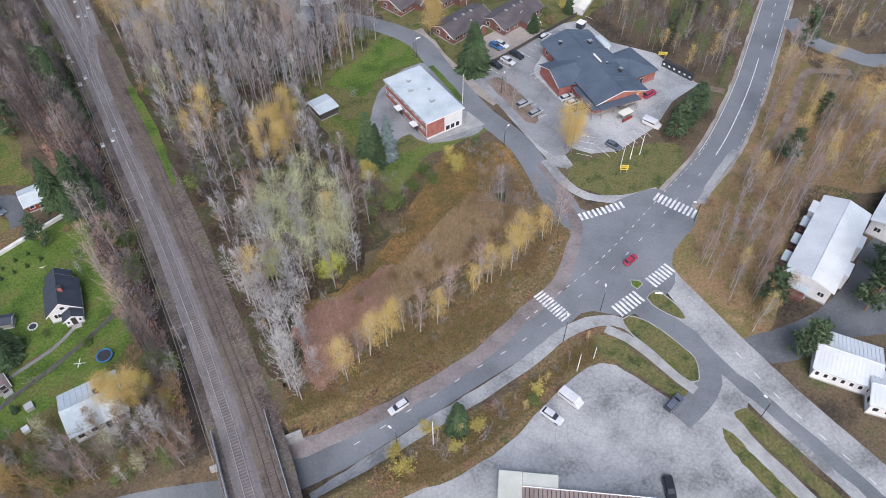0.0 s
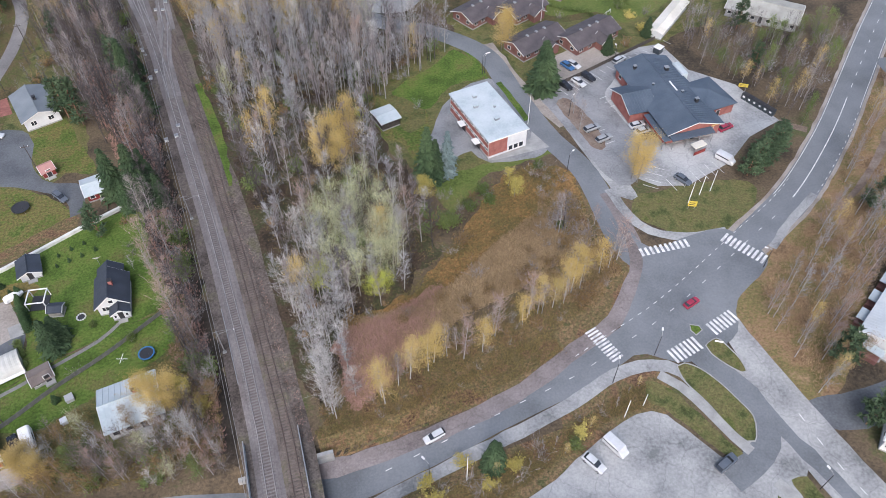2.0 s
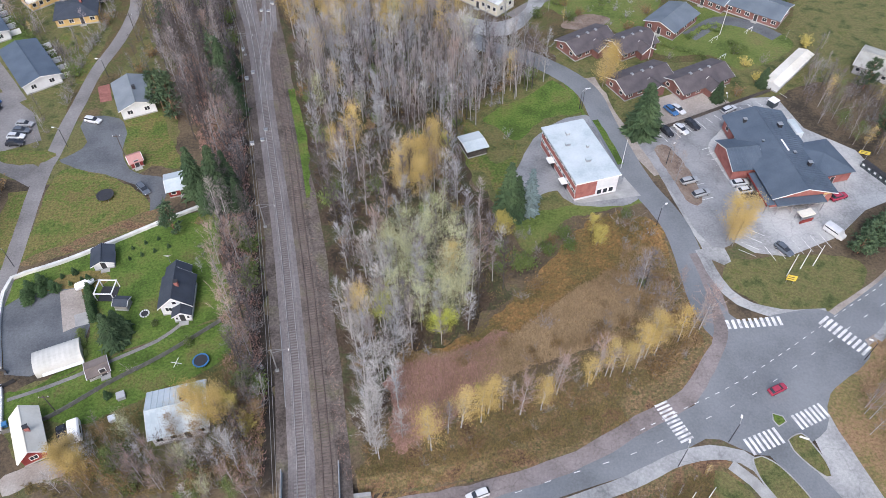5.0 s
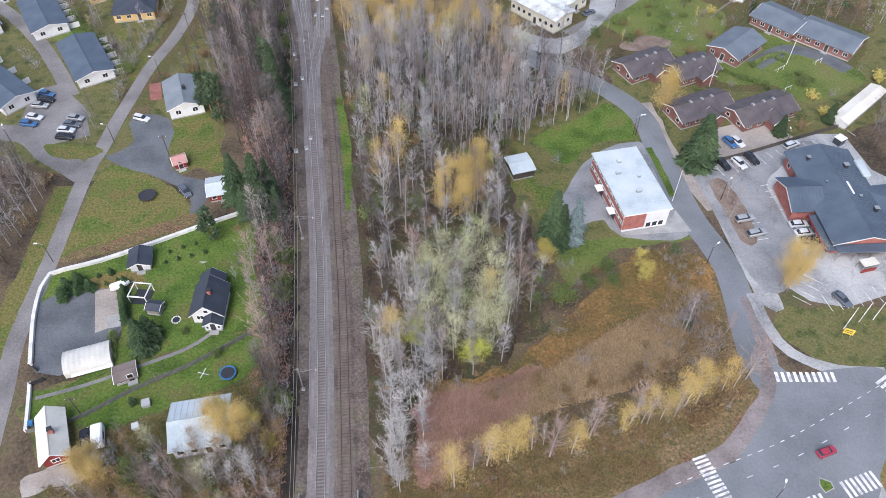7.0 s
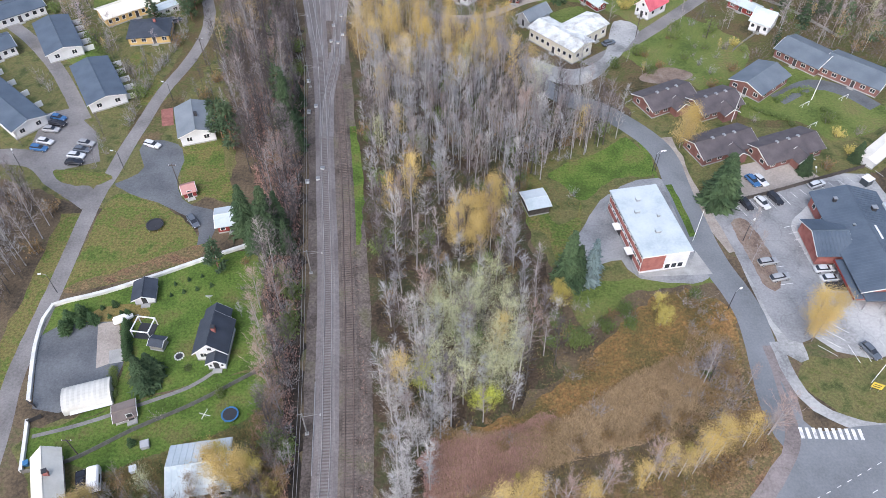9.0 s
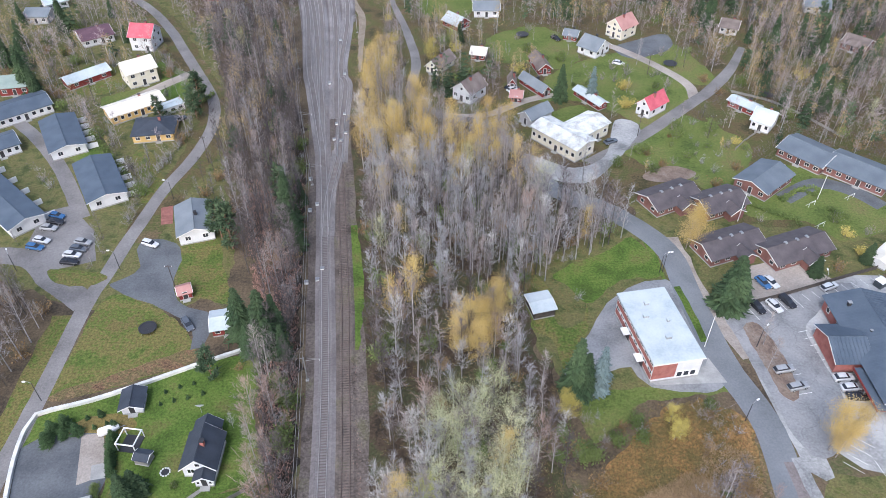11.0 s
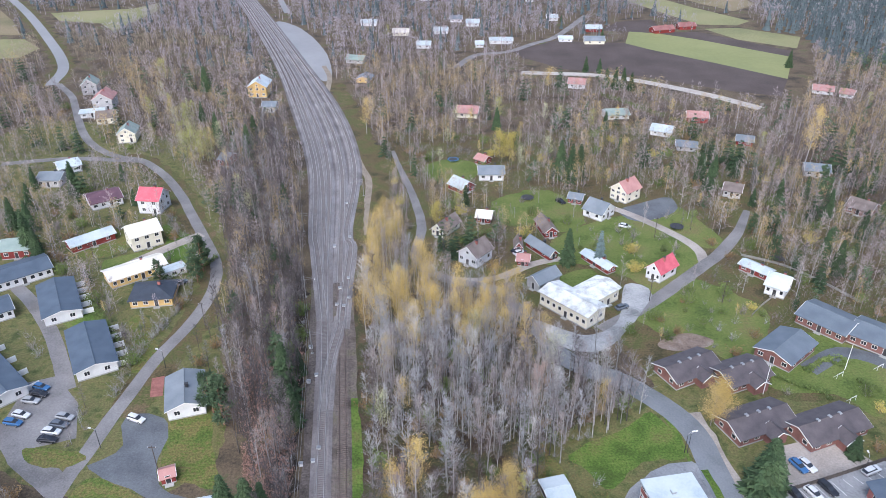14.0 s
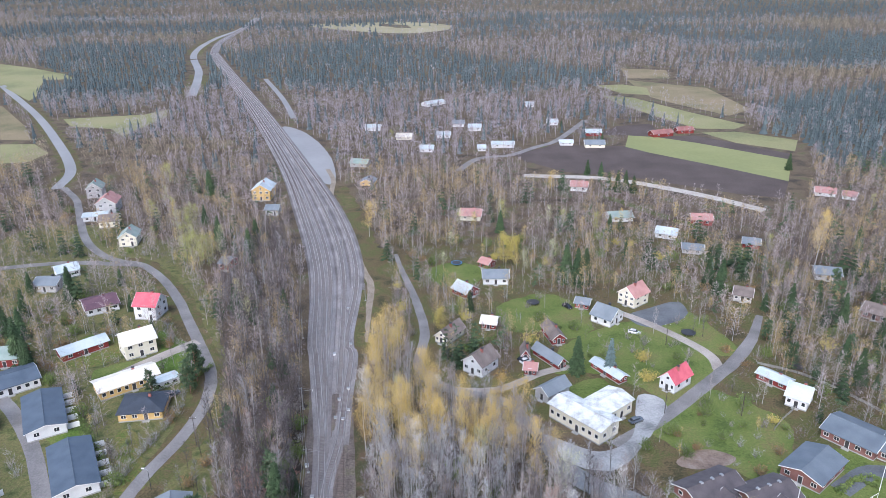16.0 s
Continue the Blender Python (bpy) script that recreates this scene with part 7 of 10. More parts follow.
kind("willow", "pale_willow", "broad tree with thin pale green leaves", "tree", BARK, LEAF_PALE, [bare(10, 0.4, 52, 18, 0.024, 90 + k, 34, 0.05, 0.2) for k in range(3)])
kind("rust", "rust_tree", "small tree with rust-brown leaves", "tree", BARK, LEAF_ORANGE, [bare(10, 0.32, 34, 8, 0.04, 100 + k, 30, 0.1, 0.15) for k in range(2)])
kind("green", "green_tree", "deciduous tree still in dull green leaf", "tree", BARK, LEAF_GREEN, [bare(10, 0.3, 34, 5, 0.05, 110 + k, 34, 0.12, 0.2) for k in range(2)])
kind("olive", "olive_tree", "rounded tree in thinning olive-yellow leaf", "tree", BARK, LEAF_OLIVE, [bare(10, 0.42, 42, 8, 0.03, 115 + k, 70, 0.07, 0.15) for k in range(2)])
kind("thuja", "thuja", "neat conical green thuja in a garden lawn", "tree", BARK, THUJA_N, [spruce(10, 2.9, 13, 10, 126 + k, -0.25) for k in range(2)])
kind("spruce", "spruce", "dark green spruce with drooping boughs", "tree", BARK, SPRUCE_N, [spruce(10, 2.3, 25, 12, 120 + k) for k in range(3)])
kind("blue", "blue_spruce", "silvery blue spruce beside a gravel yard", "tree", BARK, BLUE_N, [spruce(10, 2.0, 18, 10, 130)])
kind("pine", "pine", "pine with a reddish trunk and grey-green crown", "tree", PINE_BARK, PINE_N, [pine(10, 2.7, 140 + k, 56, 22) for k in range(2)])
kind("shrub", "bare_shrub", "leafless brown shrub on rough ground", "shrub", BARK, TWIG_BROWN, [bush(2.6, 1.2, 17, 150 + k) for k in range(3)])
kind("gshrub", "grey_shrub", "leafless grey thicket of thin stems", "shrub", BARK, TWIG_GREY, [bush(3.2, 1.4, 18, 155 + k) for k in range(3)])
kind("goldshrub", "golden_bush", "rounded bush in golden leaf", "shrub", BARK, LEAF_YELLOW, [bush(2.6, 1.0, 24, 160 + k, 26, 0.17) for k in range(2)])
kind("greenshrub", "green_bush", "rounded green garden bush", "shrub", BARK, LEAF_GREEN, [bush(1.6, 0.8, 22, 170 + k, 26, 0.13) for k in range(2)])
kind("rustshrub", "rust_bush", "rust-brown bush with withered leaves", "shrub", BARK, LEAF_ORANGE, [bush(2.4, 1.1, 22, 180 + k, 14, 0.16) for k in range(2)])
COUNT = {}
EXTRA = {}


def plant(key, x, y, h, group="", wide=1.0):
    """One tree of that kind and height; past three hundred of a kind they go into one joined piece of woodland."""
    name, label, category, builds = KINDS[key]
    k = rng.randrange(len(builds))
    if "shrub" not in key and key not in ("yellow", "thuja", "lime"):
        h *= 1.4
    base = {"shrub": 2.6, "gshrub": 3.2, "goldshrub": 2.6, "greenshrub": 1.6, "rustshrub": 2.4}.get(key, 10.0)
    if base < 5:
        h = min(h, 3.8)
    s = h / base
    z = height(x, y) - 0.05
    COUNT[key] = COUNT.get(key, 0) + 1
    rot = rng.uniform(0, 6.28)
    if COUNT[key] > 58:
        EXTRA.setdefault((key, k), []).append((x, y, z, rot, s, wide))
        return None
    ob = thing(name, x, y, z, rot, label, category, group)
    ob.scale = (s * wide, s * wide, s)
    part("trunk", builds[k][0], None, ob)
    part("crown", builds[k][1], None, ob)
    return ob


def scatter(poly, gap, mix, low, high, tries=3, group="woodland trees", clear=True):
    """Trees of mixed kinds inside an outline, about gap metres apart."""
    xs, ys = [p[0] for p in poly], [p[1] for p in poly]
    keys, weights = list(mix), [mix[k] for k in mix]
    n = 0
    if high > 4.5:
        gap *= 1.06
    y = min(ys)
    while y < max(ys):
        x = min(xs)
        while x < max(xs):
            for _ in range(tries):
                u, v = x + rng.uniform(0, gap), y + rng.uniform(0, gap)
                if inside(u, v, poly) and (free(u, v) if clear else open_ground(u, v)):
                    key = rng.choices(keys, weights)[0]
                    if key in ("grey", "pale") and group == "trees beside the railway" and 108 < v < 185 and rng.random() < 0.3:
                        key = "mauve"
                    plant(key, u, v, rng.uniform(low, high), group)
                    n += 1
                    break
            x += gap
        y += gap
    return n


rng.seed(3)
# single trees that stand out
def plant_all(key, spots):
    for x, y, h in spots:
        plant(key, x, y, h)


plant_all("spruce", ((34, 124.9, 11.5), (35.8, 124.2, 9), (24.9, 52.9, 7.5), (25.9, 53.3, 6), ))
plant_all("spruce", ((46.3, 242.9, 9.5), (-136.1, 298.2, 8.8), (-123.7, 432.2, 10.9), (53.5, 311, 12.2), (57.5, 308.2, 11.6), (61.3, 310.8, 10.9), (-79, 353.6, 9.5), (-98.4, 361.2, 8.8), (31.9, 368.5, 8.2), (-122.7, 311, 5.4), (-146.4, 284.1, 8.2), (-138.1, 267, 8.8), (-154.7, 303.6, 6.8),))
plant_all("spruce", ((-130.2, 251.4, 12), (-124.8, 245.9, 9), (-136.8, 299.0, 10), (-145.0, 269.3, 9)))
plant_all("spruce", ((97.1, 436.2, 8), (101.4, 432.9, 9), (106.2, 434.9, 8.5), (109.6, 430.6, 7.5), (91.2, 467.2, 7), (98.7, 464.6, 6.5), (158.8, 266.2, 9), (171.6, 296.7, 8), (214.7, 474.9, 8), (111.5, 313.9, 7), (116.1, 312.6, 7)))
plant_all("spruce", ((107.3, 304.7, 9), (109.8, 299.5, 9),))
for x, y, h in ((-48.4, 100.6, 6.8), (-47.4, 102.6, 5.5), (72.6, 148.8, 11), (74.2, 150.4, 9), (96.4, 158.8, 4.5), (110.9, 163.3, 4.5)):
    plant("spruce", x, y, h, "", 1.45)
for x, y, h in ((-30.4, 137.2, 12.5), (-36.1, 140.6, 10.5), (-33.6, 135.2, 6.5)):
    plant("spruce", x, y, h, "", 1.15)
plant_all("blue", ((38.8, 124.7, 10), (56.4, 242.8, 9),))
for x, y, h in ((106.6, 103.6, 5), (109.2, 105, 5.8), (111.5, 105.8, 6.2), (113.8, 107.4, 6), (116.1, 108.6, 6), (118.8, 110.2, 5.4), (112.4, 108.2, 5), (120.4, 112, 4.6)):
    plant("pine", x, y, h, "", 1.45)
plant_all("pine", ((-44.7, 169.8, 10), (-48.2, 173.5, 9), (-40.1, 128.4, 7), (126, 84.8, 8), (91.6, 41, 8), (94.5, 41.1, 7), (116.3, 46.6, 12), (121.2, 49.2, 12), (111.5, 44, 10),))
plant_all("pine", ((-69.7, 239.4, 9), (-69.5, 232.7, 8), (-80.5, 231.8, 6),))
plant_all("goldbroad", ((79.8, 110.5, 9), (82.3, 111.4, 8.5), (80.6, 109, 7.5), (68.2, 168.7, 8), (69.4, 170.3, 8), (70.5, 168.4, 7.5), (-28.8, 79.7, 8), (-26.2, 80.1, 8), (-31.4, 82, 7), (-50.4, 73.3, 6.5), (-48.3, 72.3, 6), (12.8, 135, 10), (16.1, 136.6, 10), (19.8, 142.1, 9.5), (14.6, 132.2, 9),))
plant_all("goldbroad", ((10.8, 133.2, 9), (-50, 74.1, 7),))
plant_all("gold", ((156.5, 320.6, 18), (-28.9, 363.6, 12), (63.4, 422.7, 10),))
plant_all("yellow", ((51.4, 113.1, 5.5), (52.7, 113.5, 5), (4, 101.8, 6), (31.9, 118.2, 6.5), (30.8, 119, 6), (51.4, 116.8, 5.5), (4.3, 269.2, 9), (30.2, 328.7, 13), (34.9, 328.6, 12),))
plant_all("olive", ((-95.6, 324.8, 12), (-90.5, 323.5, 11), (-100.7, 326.1, 10), (-112.2, 365.2, 10), (-152.7, 449.4, 9),))
plant_all("brown", ((56.9, 99.8, 9), (56.5, 100.4, 8), (76.5, 137, 7), (75, 129.8, 7),))
for x, y in [(10.1, 69.4), (15, 72.9), (18.8, 73.7), (21.2, 74.9), (27.5, 74.8), (34.2, 78.2), (39.9, 80.2), (45.3, 80.9), (50.8, 82.6), (55.3, 84.3), (60.3, 86.2), (65.3, 88), (30.8, 76), (43.4, 80.5), (48.2, 81.1), (53.1, 83.1)]:
    plant("pink" if x in (27.5, 34.2, 43.4, 65.3) else "gold", x + rng.uniform(-1, 1), y + rng.uniform(-1, 1), rng.uniform(6.5, 10), "birches along the road", 1.15)
    plant("brown", x + rng.uniform(-3, 3), y + rng.uniform(0, 3), rng.uniform(5, 8), "birches along the road")
for x, y in ((56.5, 82.4), (54, 80.9), (58.5, 99.7), (60.9, 94.3), (56.5, 102.5), (62.1, 102.3), (58.2, 118.2), (61, 119.6), (60, 98), (63, 97.5), (59, 104.5), (64, 93), (57.5, 96), (32.6, 101), (35.5, 103.5), (35.6, 93.5)):
    plant(rng.choice(("rustshrub", "shrub", "shrub")), x, y, rng.uniform(2.2, 3.4), "russet brush of the meadow", 1.3)
plant("mauve", 58, 100.2, 8.5, "russet brush of the meadow", 1.3)
for _ in range(340):
    x, y = rng.uniform(-17, 50), rng.uniform(78, 222)
    if inside(x, y, [(4, 85), (-2, 80), (-7, 99), (-11, 144), (-16, 182), (-19, 222), (7, 217), (34, 208), (52, 188), (54, 170), (35, 161), (29, 152), (28, 137), (30, 128), (26, 114), (28, 103), (18, 94)]) and free(x, y):
        plant(rng.choice(("gshrub", "gshrub", "shrub", "shrub", "rustshrub", "greenshrub")), x, y, rng.uniform(1.8, 4.2), "undergrowth of the wood")
for x, y, h in ((-67.8, 113.1, 3.6), (-67.8, 115.7, 3.6), (-65.7, 117, 3.8), (-62.9, 115.4, 3.2), (-65.3, 114.6, 2.6), (-59.8, 119.4, 2.2), (-62.3, 118.8, 1.3), (-60.2, 116.6, 1.3), (-57.9, 117.3, 1.5), (-56.1, 116.5, 2.8), (-55.7, 114.1, 3.0), (-55.5, 112.6, 3.2), (-54.9, 111, 3.2), (-54.6, 109.5, 3.2), (-54.1, 108.1, 3.2), (-53.6, 106.7, 3.0), (-48.8, 125.1, 1.1), (-46.5, 122.9, 1.3), (-49, 122.1, 1.1), (-43.9, 123.6, 1.3), (-46.2, 126.3, 1.2), (-41.1, 124.6, 1.3), (-43.6, 127.2, 1.1), (-47.7, 88.2, 2.4)):
    plant("thuja", x, y, h * 1.12, "garden thujas", 1.5 if x < -62 else 1.25)
for x, y in [(-55.7, 103.8), (-55.2, 102.6), (-54.7, 101.5), (-54.5, 100.4), (-53.8, 98.3), (-41.4, 103.9)]:
    plant("greenshrub", x, y, 1.2, "round clipped bushes", 1.15)
for key, x, y, h in (("pink", 4.2, 114.7, 11.5), ("pink", -1.5, 143.9, 9), ("lime", 4, 98.5, 9), ("lime", 16.3, 94.6, 6.5), ("lime", 13.9, 94.5, 6), ("lime", 23, 148.8, 5), ("pale", -33.3, 116.5, 3.2), ("yellow", -25.6, 81.7, 6), ("goldbroad", -50.2, 76, 5.5), ("rust", -34.2, 78.8, 5), ("pale", -23.7, 72.8, 7), ("pale", -29.3, 72, 6), ("pale", -38.1, 73.3, 6), ("pink", -41.2, 74.5, 5)):
    plant(key, x, y, h)
for x, y, h in ((-29.7, 83.1, 8.5), (-25.1, 81.8, 8), (-27.3, 80.3, 6.5)):
    plant("yellow", x, y, h)
for key, x, y, h in (("broad", -34.8, 75.4, 5.5), ("pink", -37.4, 74.0, 6), ("broad", -28.4, 73.6, 5.5), ("pale", -24.2, 74.0, 6.5), ("broad", -32.3, 71.8, 5), ("rust", -33.2, 76.9, 5), ("pale", -26.2, 71.6, 6), ("broad", -39.8, 72.1, 5)):
    plant(key, x, y, h)
for x, y in [(-26.4, 104.2), (-29.4, 114.0), (-27.8, 109.7), (-28.5, 123.1), (-29.7, 118.5), (-30.7, 131.3)]:
    plant(rng.choice(("pink", "brown", "pink")), x, y, rng.uniform(7, 9.5))
# woodland
for line, mix, n in (([(23.4, 105.2), (30.3, 110.7), (36.2, 110.4), (41.5, 114), (49.4, 117.5), (58.6, 120.3), (65.7, 121.7), (67.4, 116.8), (67.6, 109.2), (67.7, 102.1)], ("shrub", "gshrub", "greenshrub", "greenshrub", "rustshrub"), 34), ([(-5.9, 83.7), (6.4, 87.9), (21.1, 88.5), (31.6, 88.1), (42.8, 91.3), (53.8, 92.1), (64.9, 92.9)], ("shrub", "rustshrub", "rustshrub", "shrub"), 26)):
    run = smooth(line, 2.0)
    for k in range(n):
        x, y = run[rng.randrange(len(run))]
        x, y = x + rng.gauss(0, 1.6), y + rng.gauss(0, 1.6)
        if open_ground(x, y):
            plant(rng.choice(mix), x, y, rng.uniform(1.2, 3.0), "meadow edge shrubs")
for key, x, y, h in (("mauve", 56.7, 101.1, 6.5), ("pale", 30.1, 113.6, 6), ("pink", 65.2, 99.4, 4.5), ("yellow", 31.8, 122.2, 4)):
    plant(key, x, y, h)
scatter([(5.8, 85), (2.7, 78.2), (-1.9, 74.5), (-8.2, 98.9), (-11.7, 144), (-17.4, 182.4), (-19.9, 225), (7.7, 218.9), (34.6, 209.5), (52.9, 189.6), (55.8, 168.9), (49.3, 162.5), (35, 160.7), (30.2, 152.2), (28.7, 137.2), (31, 128.7), (26.3, 113.3), (30.1, 102.6), (24.1, 97.7), (18.5, 93.1), (10.9, 89.2)], 4.3, {"grey": 5, "brown": 3, "mauve": 2.5, "dark": 1.2, "pale": 1.6, "gold": 0.15, "spruce": 0.05, "willow": 0.3, "pink": 0.3}, 7.5, 12.5, 3, "trees beside the railway")
scatter([(6.6, 95.2), (19.6, 94.7), (23.1, 108), (19.3, 118.7), (7.2, 119.2), (0.1, 106.1)], 4.2, {"willow": 8, "pale": 1, "grey": 0.5}, 8.5, 11, 2, "pale trees beside the meadow")
scatter([(-4.4, 69.1), (-6.3, 95.7), (0.1, 100.7), (7.7, 95.2), (7.3, 81), (5, 68.7)], 3.3, {"pale": 7, "grey": 1}, 6.5, 10, 3, "pale trees beside the railway")
scatter([(-15.3, 204.1), (-18.2, 266.6), (-7.6, 250.2), (3.9, 225.2), (27.3, 212.4), (36, 200.8), (34.9, 190.1), (10.3, 187.9), (-11.4, 193.2)], 4.0, {"gold": 4.4, "brown": 3, "grey": 1.4}, 9, 13, 3, "golden birches")
scatter([(-11.2, 169.5), (-11.4, 193.2), (10.3, 190.4), (34.9, 190.1), (51, 177.8), (54.5, 173.2), (38.7, 162.7), (27.1, 156.9), (9.8, 161)], 3.5, {"grey": 5, "brown": 3, "gold": 0.15}, 8, 12, 2, "trees beside the railway")
scatter([(-31.5, 229.3), (-27.6, 172.6), (-23.7, 128.6), (-20.1, 98.8), (-17.5, 77.7), (-20.4, 77.8), (-24.7, 96.4), (-28.7, 128.8), (-28.1, 145), (-35.7, 172.9), (-46.6, 229.9)], 2.5, {"gshrub": 2, "shrub": 4, "greenshrub": 1.6, "rustshrub": 0.6}, 1.8, 4.2, 2, "railway bank shrubs")
scatter([(-29.8, 229.2), (-26.8, 172.6), (-23.1, 128.5), (-19.6, 98.8), (-17.4, 82), (-23.8, 89.1), (-28.9, 107.3), (-31.7, 132.3), (-30.8, 145.1), (-38.5, 161.7), (-48.7, 199.2), (-57.2, 230.4)], 3.2, {"dark": 5, "mauve": 4, "brown": 0.8, "pink": 1.2, "spruce": 0.35, "pine": 0.2}, 5, 10, 2, "trees beside the railway")
scatter([(-53.7, 75), (-47.2, 83.1), (-39.2, 78.5), (-27.3, 78.1), (-22.8, 89), (-17.4, 82), (-16.2, 69.6), (-16, 62.1), (-54, 63.6)], 2.5, {"broad": 7, "pink": 1.5, "pale": 2, "rust": 1.3, "goldbroad": 0.3, "willow": 0.5, "green": 0.3}, 3.6, 5.8, 3, "garden thicket")
scatter([(-95.7, 154.2), (-80.9, 146.8), (-78, 133.6), (-78.8, 124.7), (-79.8, 119.2), (-86.4, 119.3), (-107.7, 147)], 3.6, {"mauve": 4, "grey": 2, "brown": 2}, 8, 12, 2, "tall trees by the lane")
scatter([(-59.2, 214.2), (-49.9, 191), (-39.5, 161), (-25.7, 154.3), (-33.2, 214), (-44.6, 270.4), (-66.9, 354.9), (-82.5, 355.1), (-80.5, 299.5), (-65.4, 250.3)], 4.0, {"mauve": 5, "dark": 4, "grey": 1, "brown": 2, "gold": 0.12, "spruce": 0.25}, 8, 13, 2, "trees beside the railway")
scatter([(98.5, 74.8), (111.1, 84.9), (133.5, 102.3), (164.5, 127.7), (158.7, 109.7), (153.6, 93.6), (157.6, 84.6), (149.4, 62.2), (141.4, 69.7), (125.7, 76.6), (111.3, 65.6), (99.7, 53.7), (87, 48.7), (85, 66.6)], 3.6, {"brown": 4, "pink": 2.2, "gold": 1.5, "grey": 1, "pine": 0.35, "rust": 1.4}, 6, 9.5, 2, "roadside birches")
scatter([(129.2, 162.9), (168.9, 145.6), (143.9, 124.6), (130, 114.1), (124.7, 121.7), (119.3, 141.3), (116.4, 155), (136.9, 181.7)], 3.0, {"mauve": 4, "brown": 2, "green": 2, "gshrub": 2, "pine": 0.5, "gold": 0.5, "broad": 1.5}, 4, 7, 2, "trees behind the shop")
scatter([(2.8, 52.9), (13.4, 53.4), (22.9, 52.8), (36.6, 55.4), (50.3, 61.7), (58.6, 61.7), (56.7, 55.4), (48.6, 55.5), (37.9, 51.1), (27.1, 47.5), (16.5, 45.4)], 3.6, {"shrub": 5, "rustshrub": 3, "goldshrub": 1.4, "brown": 1.6, "gold": 0.4, "greenshrub": 1}, 1.8, 3.8, 2, "verge shrubs")
scatter([(68.4, 118.7), (71.3, 106.4), (70.7, 98.4), (66.7, 84.9), (55.4, 79.4), (48.3, 84.1), (45, 94.3), (55.2, 107.1), (58.9, 118.3)], 3.2, {"shrub": 5, "gshrub": 3, "rustshrub": 2, "greenshrub": 0.5}, 1.2, 2.6, 2, "meadow shrubs")
scatter([(-2.2, 72.3), (9, 78), (20.6, 81.8), (32.6, 84.5), (45.1, 87.3), (69.8, 94), (67.3, 85.4), (53.7, 78.6), (28.6, 70.2), (7.2, 66.9), (-0.8, 67.5)], 3.4, {"shrub": 4, "rustshrub": 4, "goldshrub": 0.4}, 0.9, 2.0, 2, "roadside undergrowth")
scatter([(60.3, 219), (78.7, 231.4), (96, 221.7), (101, 202.1), (85.8, 190), (74.9, 192.4), (62.7, 202.4)], 6.5, {"shrub": 3, "gshrub": 2, "rustshrub": 1.2, "greenshrub": 2, "brown": 0.6}, 1.5, 3.5, 1, "garden shrubs", False)
scatter([(28.6, 281.7), (69, 281.1), (95.6, 249.2), (72, 224.3), (51.5, 242.9), (25.9, 250)], 9.0, {"shrub": 3, "greenshrub": 2, "grey": 0.5, "rustshrub": 1}, 1.2, 3.0, 1, "garden shrubs", False)
scatter([(-63.3, 83.8), (-28.7, 101.8), (-27.5, 128.7), (-33.2, 134.1), (-37.5, 129.1), (-27.2, 107.2), (-34.5, 96.8), (-51.4, 87.8)], 5.5, {"shrub": 3, "greenshrub": 2, "gshrub": 1, "rustshrub": 1}, 1.0, 2.6, 1, "garden shrubs", False)

scatter([(-20.1, 282.3), (-16.1, 349), (35.4, 362.3), (104.5, 376.5), (150, 326.6), (173.4, 298.6), (147.3, 229.3), (119.1, 203.4), (84, 213.5), (63, 233.2), (33.5, 224.7), (7.8, 233.8)], 7.6, {"brown": 3.6, "mauve": 2, "grey": 1.5, "gold": 0.7, "shrub": 3, "greenshrub": 2, "goldshrub": 1, "rustshrub": 1, "spruce": 0.25, "willow": 0.3}, 2.4, 7.5, 1, "village garden trees", False)
scatter([(-121.1, 214.7), (-125.6, 243.5), (-148.1, 280.5), (-124.8, 305.4), (-82.2, 262.3), (-64.2, 226.2), (-68.6, 203.4), (-75.1, 184.4), (-88.5, 214.4)], 6.6, {"brown": 3, "mauve": 3, "grey": 1.5, "gold": 0.5, "shrub": 3, "greenshrub": 2, "rustshrub": 1.5, "spruce": 0.12, "dark": 2}, 2.4, 7.0, 1, "village garden trees", False)
scatter([(-111.1, 196.2), (-99.7, 232.1), (-66, 230.7), (-67.3, 211.6), (-72.2, 167.5), (-80.4, 161.3), (-90.2, 161.7), (-93.4, 147.6)], 9.0, {"mauve": 3, "brown": 1, "shrub": 3, "greenshrub": 2, "gshrub": 2}, 1.4, 5.0, 1, "garden shrubs by the terraces", False)
scatter([(59.5, 206.4), (63.5, 171.3), (74.4, 150.8), (127.4, 166.3), (152.3, 221.7), (70, 225.1)], 8.5, {"shrub": 3, "greenshrub": 3, "gold": 0.8, "brown": 1.2, "rustshrub": 1.5, "goldshrub": 0.8, "willow": 0.4}, 1.2, 3.6, 1, "garden shrubs by the bungalows", False)

scatter([(-47.5, 70.7), (-39.3, 80.9), (-30.9, 85.9), (-25.1, 90.1), (-21.7, 78.1), (-18.6, 67.2), (-17.2, 57.6)], 3.0, {"shrub": 3, "rustshrub": 2, "greenshrub": 2, "broad": 2, "rust": 0.6}, 1.4, 4.0, 2, "bank thicket")
for x, y in smooth([(28.9, 160.1), (33.9, 165.9), (42.8, 172.1), (52.8, 177.8), (58.8, 181.4)], 1.8) + smooth([(27.7, 148.6), (28.1, 159)], 1.8) + smooth([(35.2, 124.5), (36.1, 118), (36.4, 111.9), (30.1, 109.2)], 2.0):
    x, y = x + rng.gauss(0, 1.2), y + rng.gauss(0, 1.2)
    if open_ground(x, y):
        plant(rng.choice(("shrub", "rustshrub", "shrub", "greenshrub", "gshrub")), x, y, rng.uniform(1.2, 3.0), "forest edge shrubs")
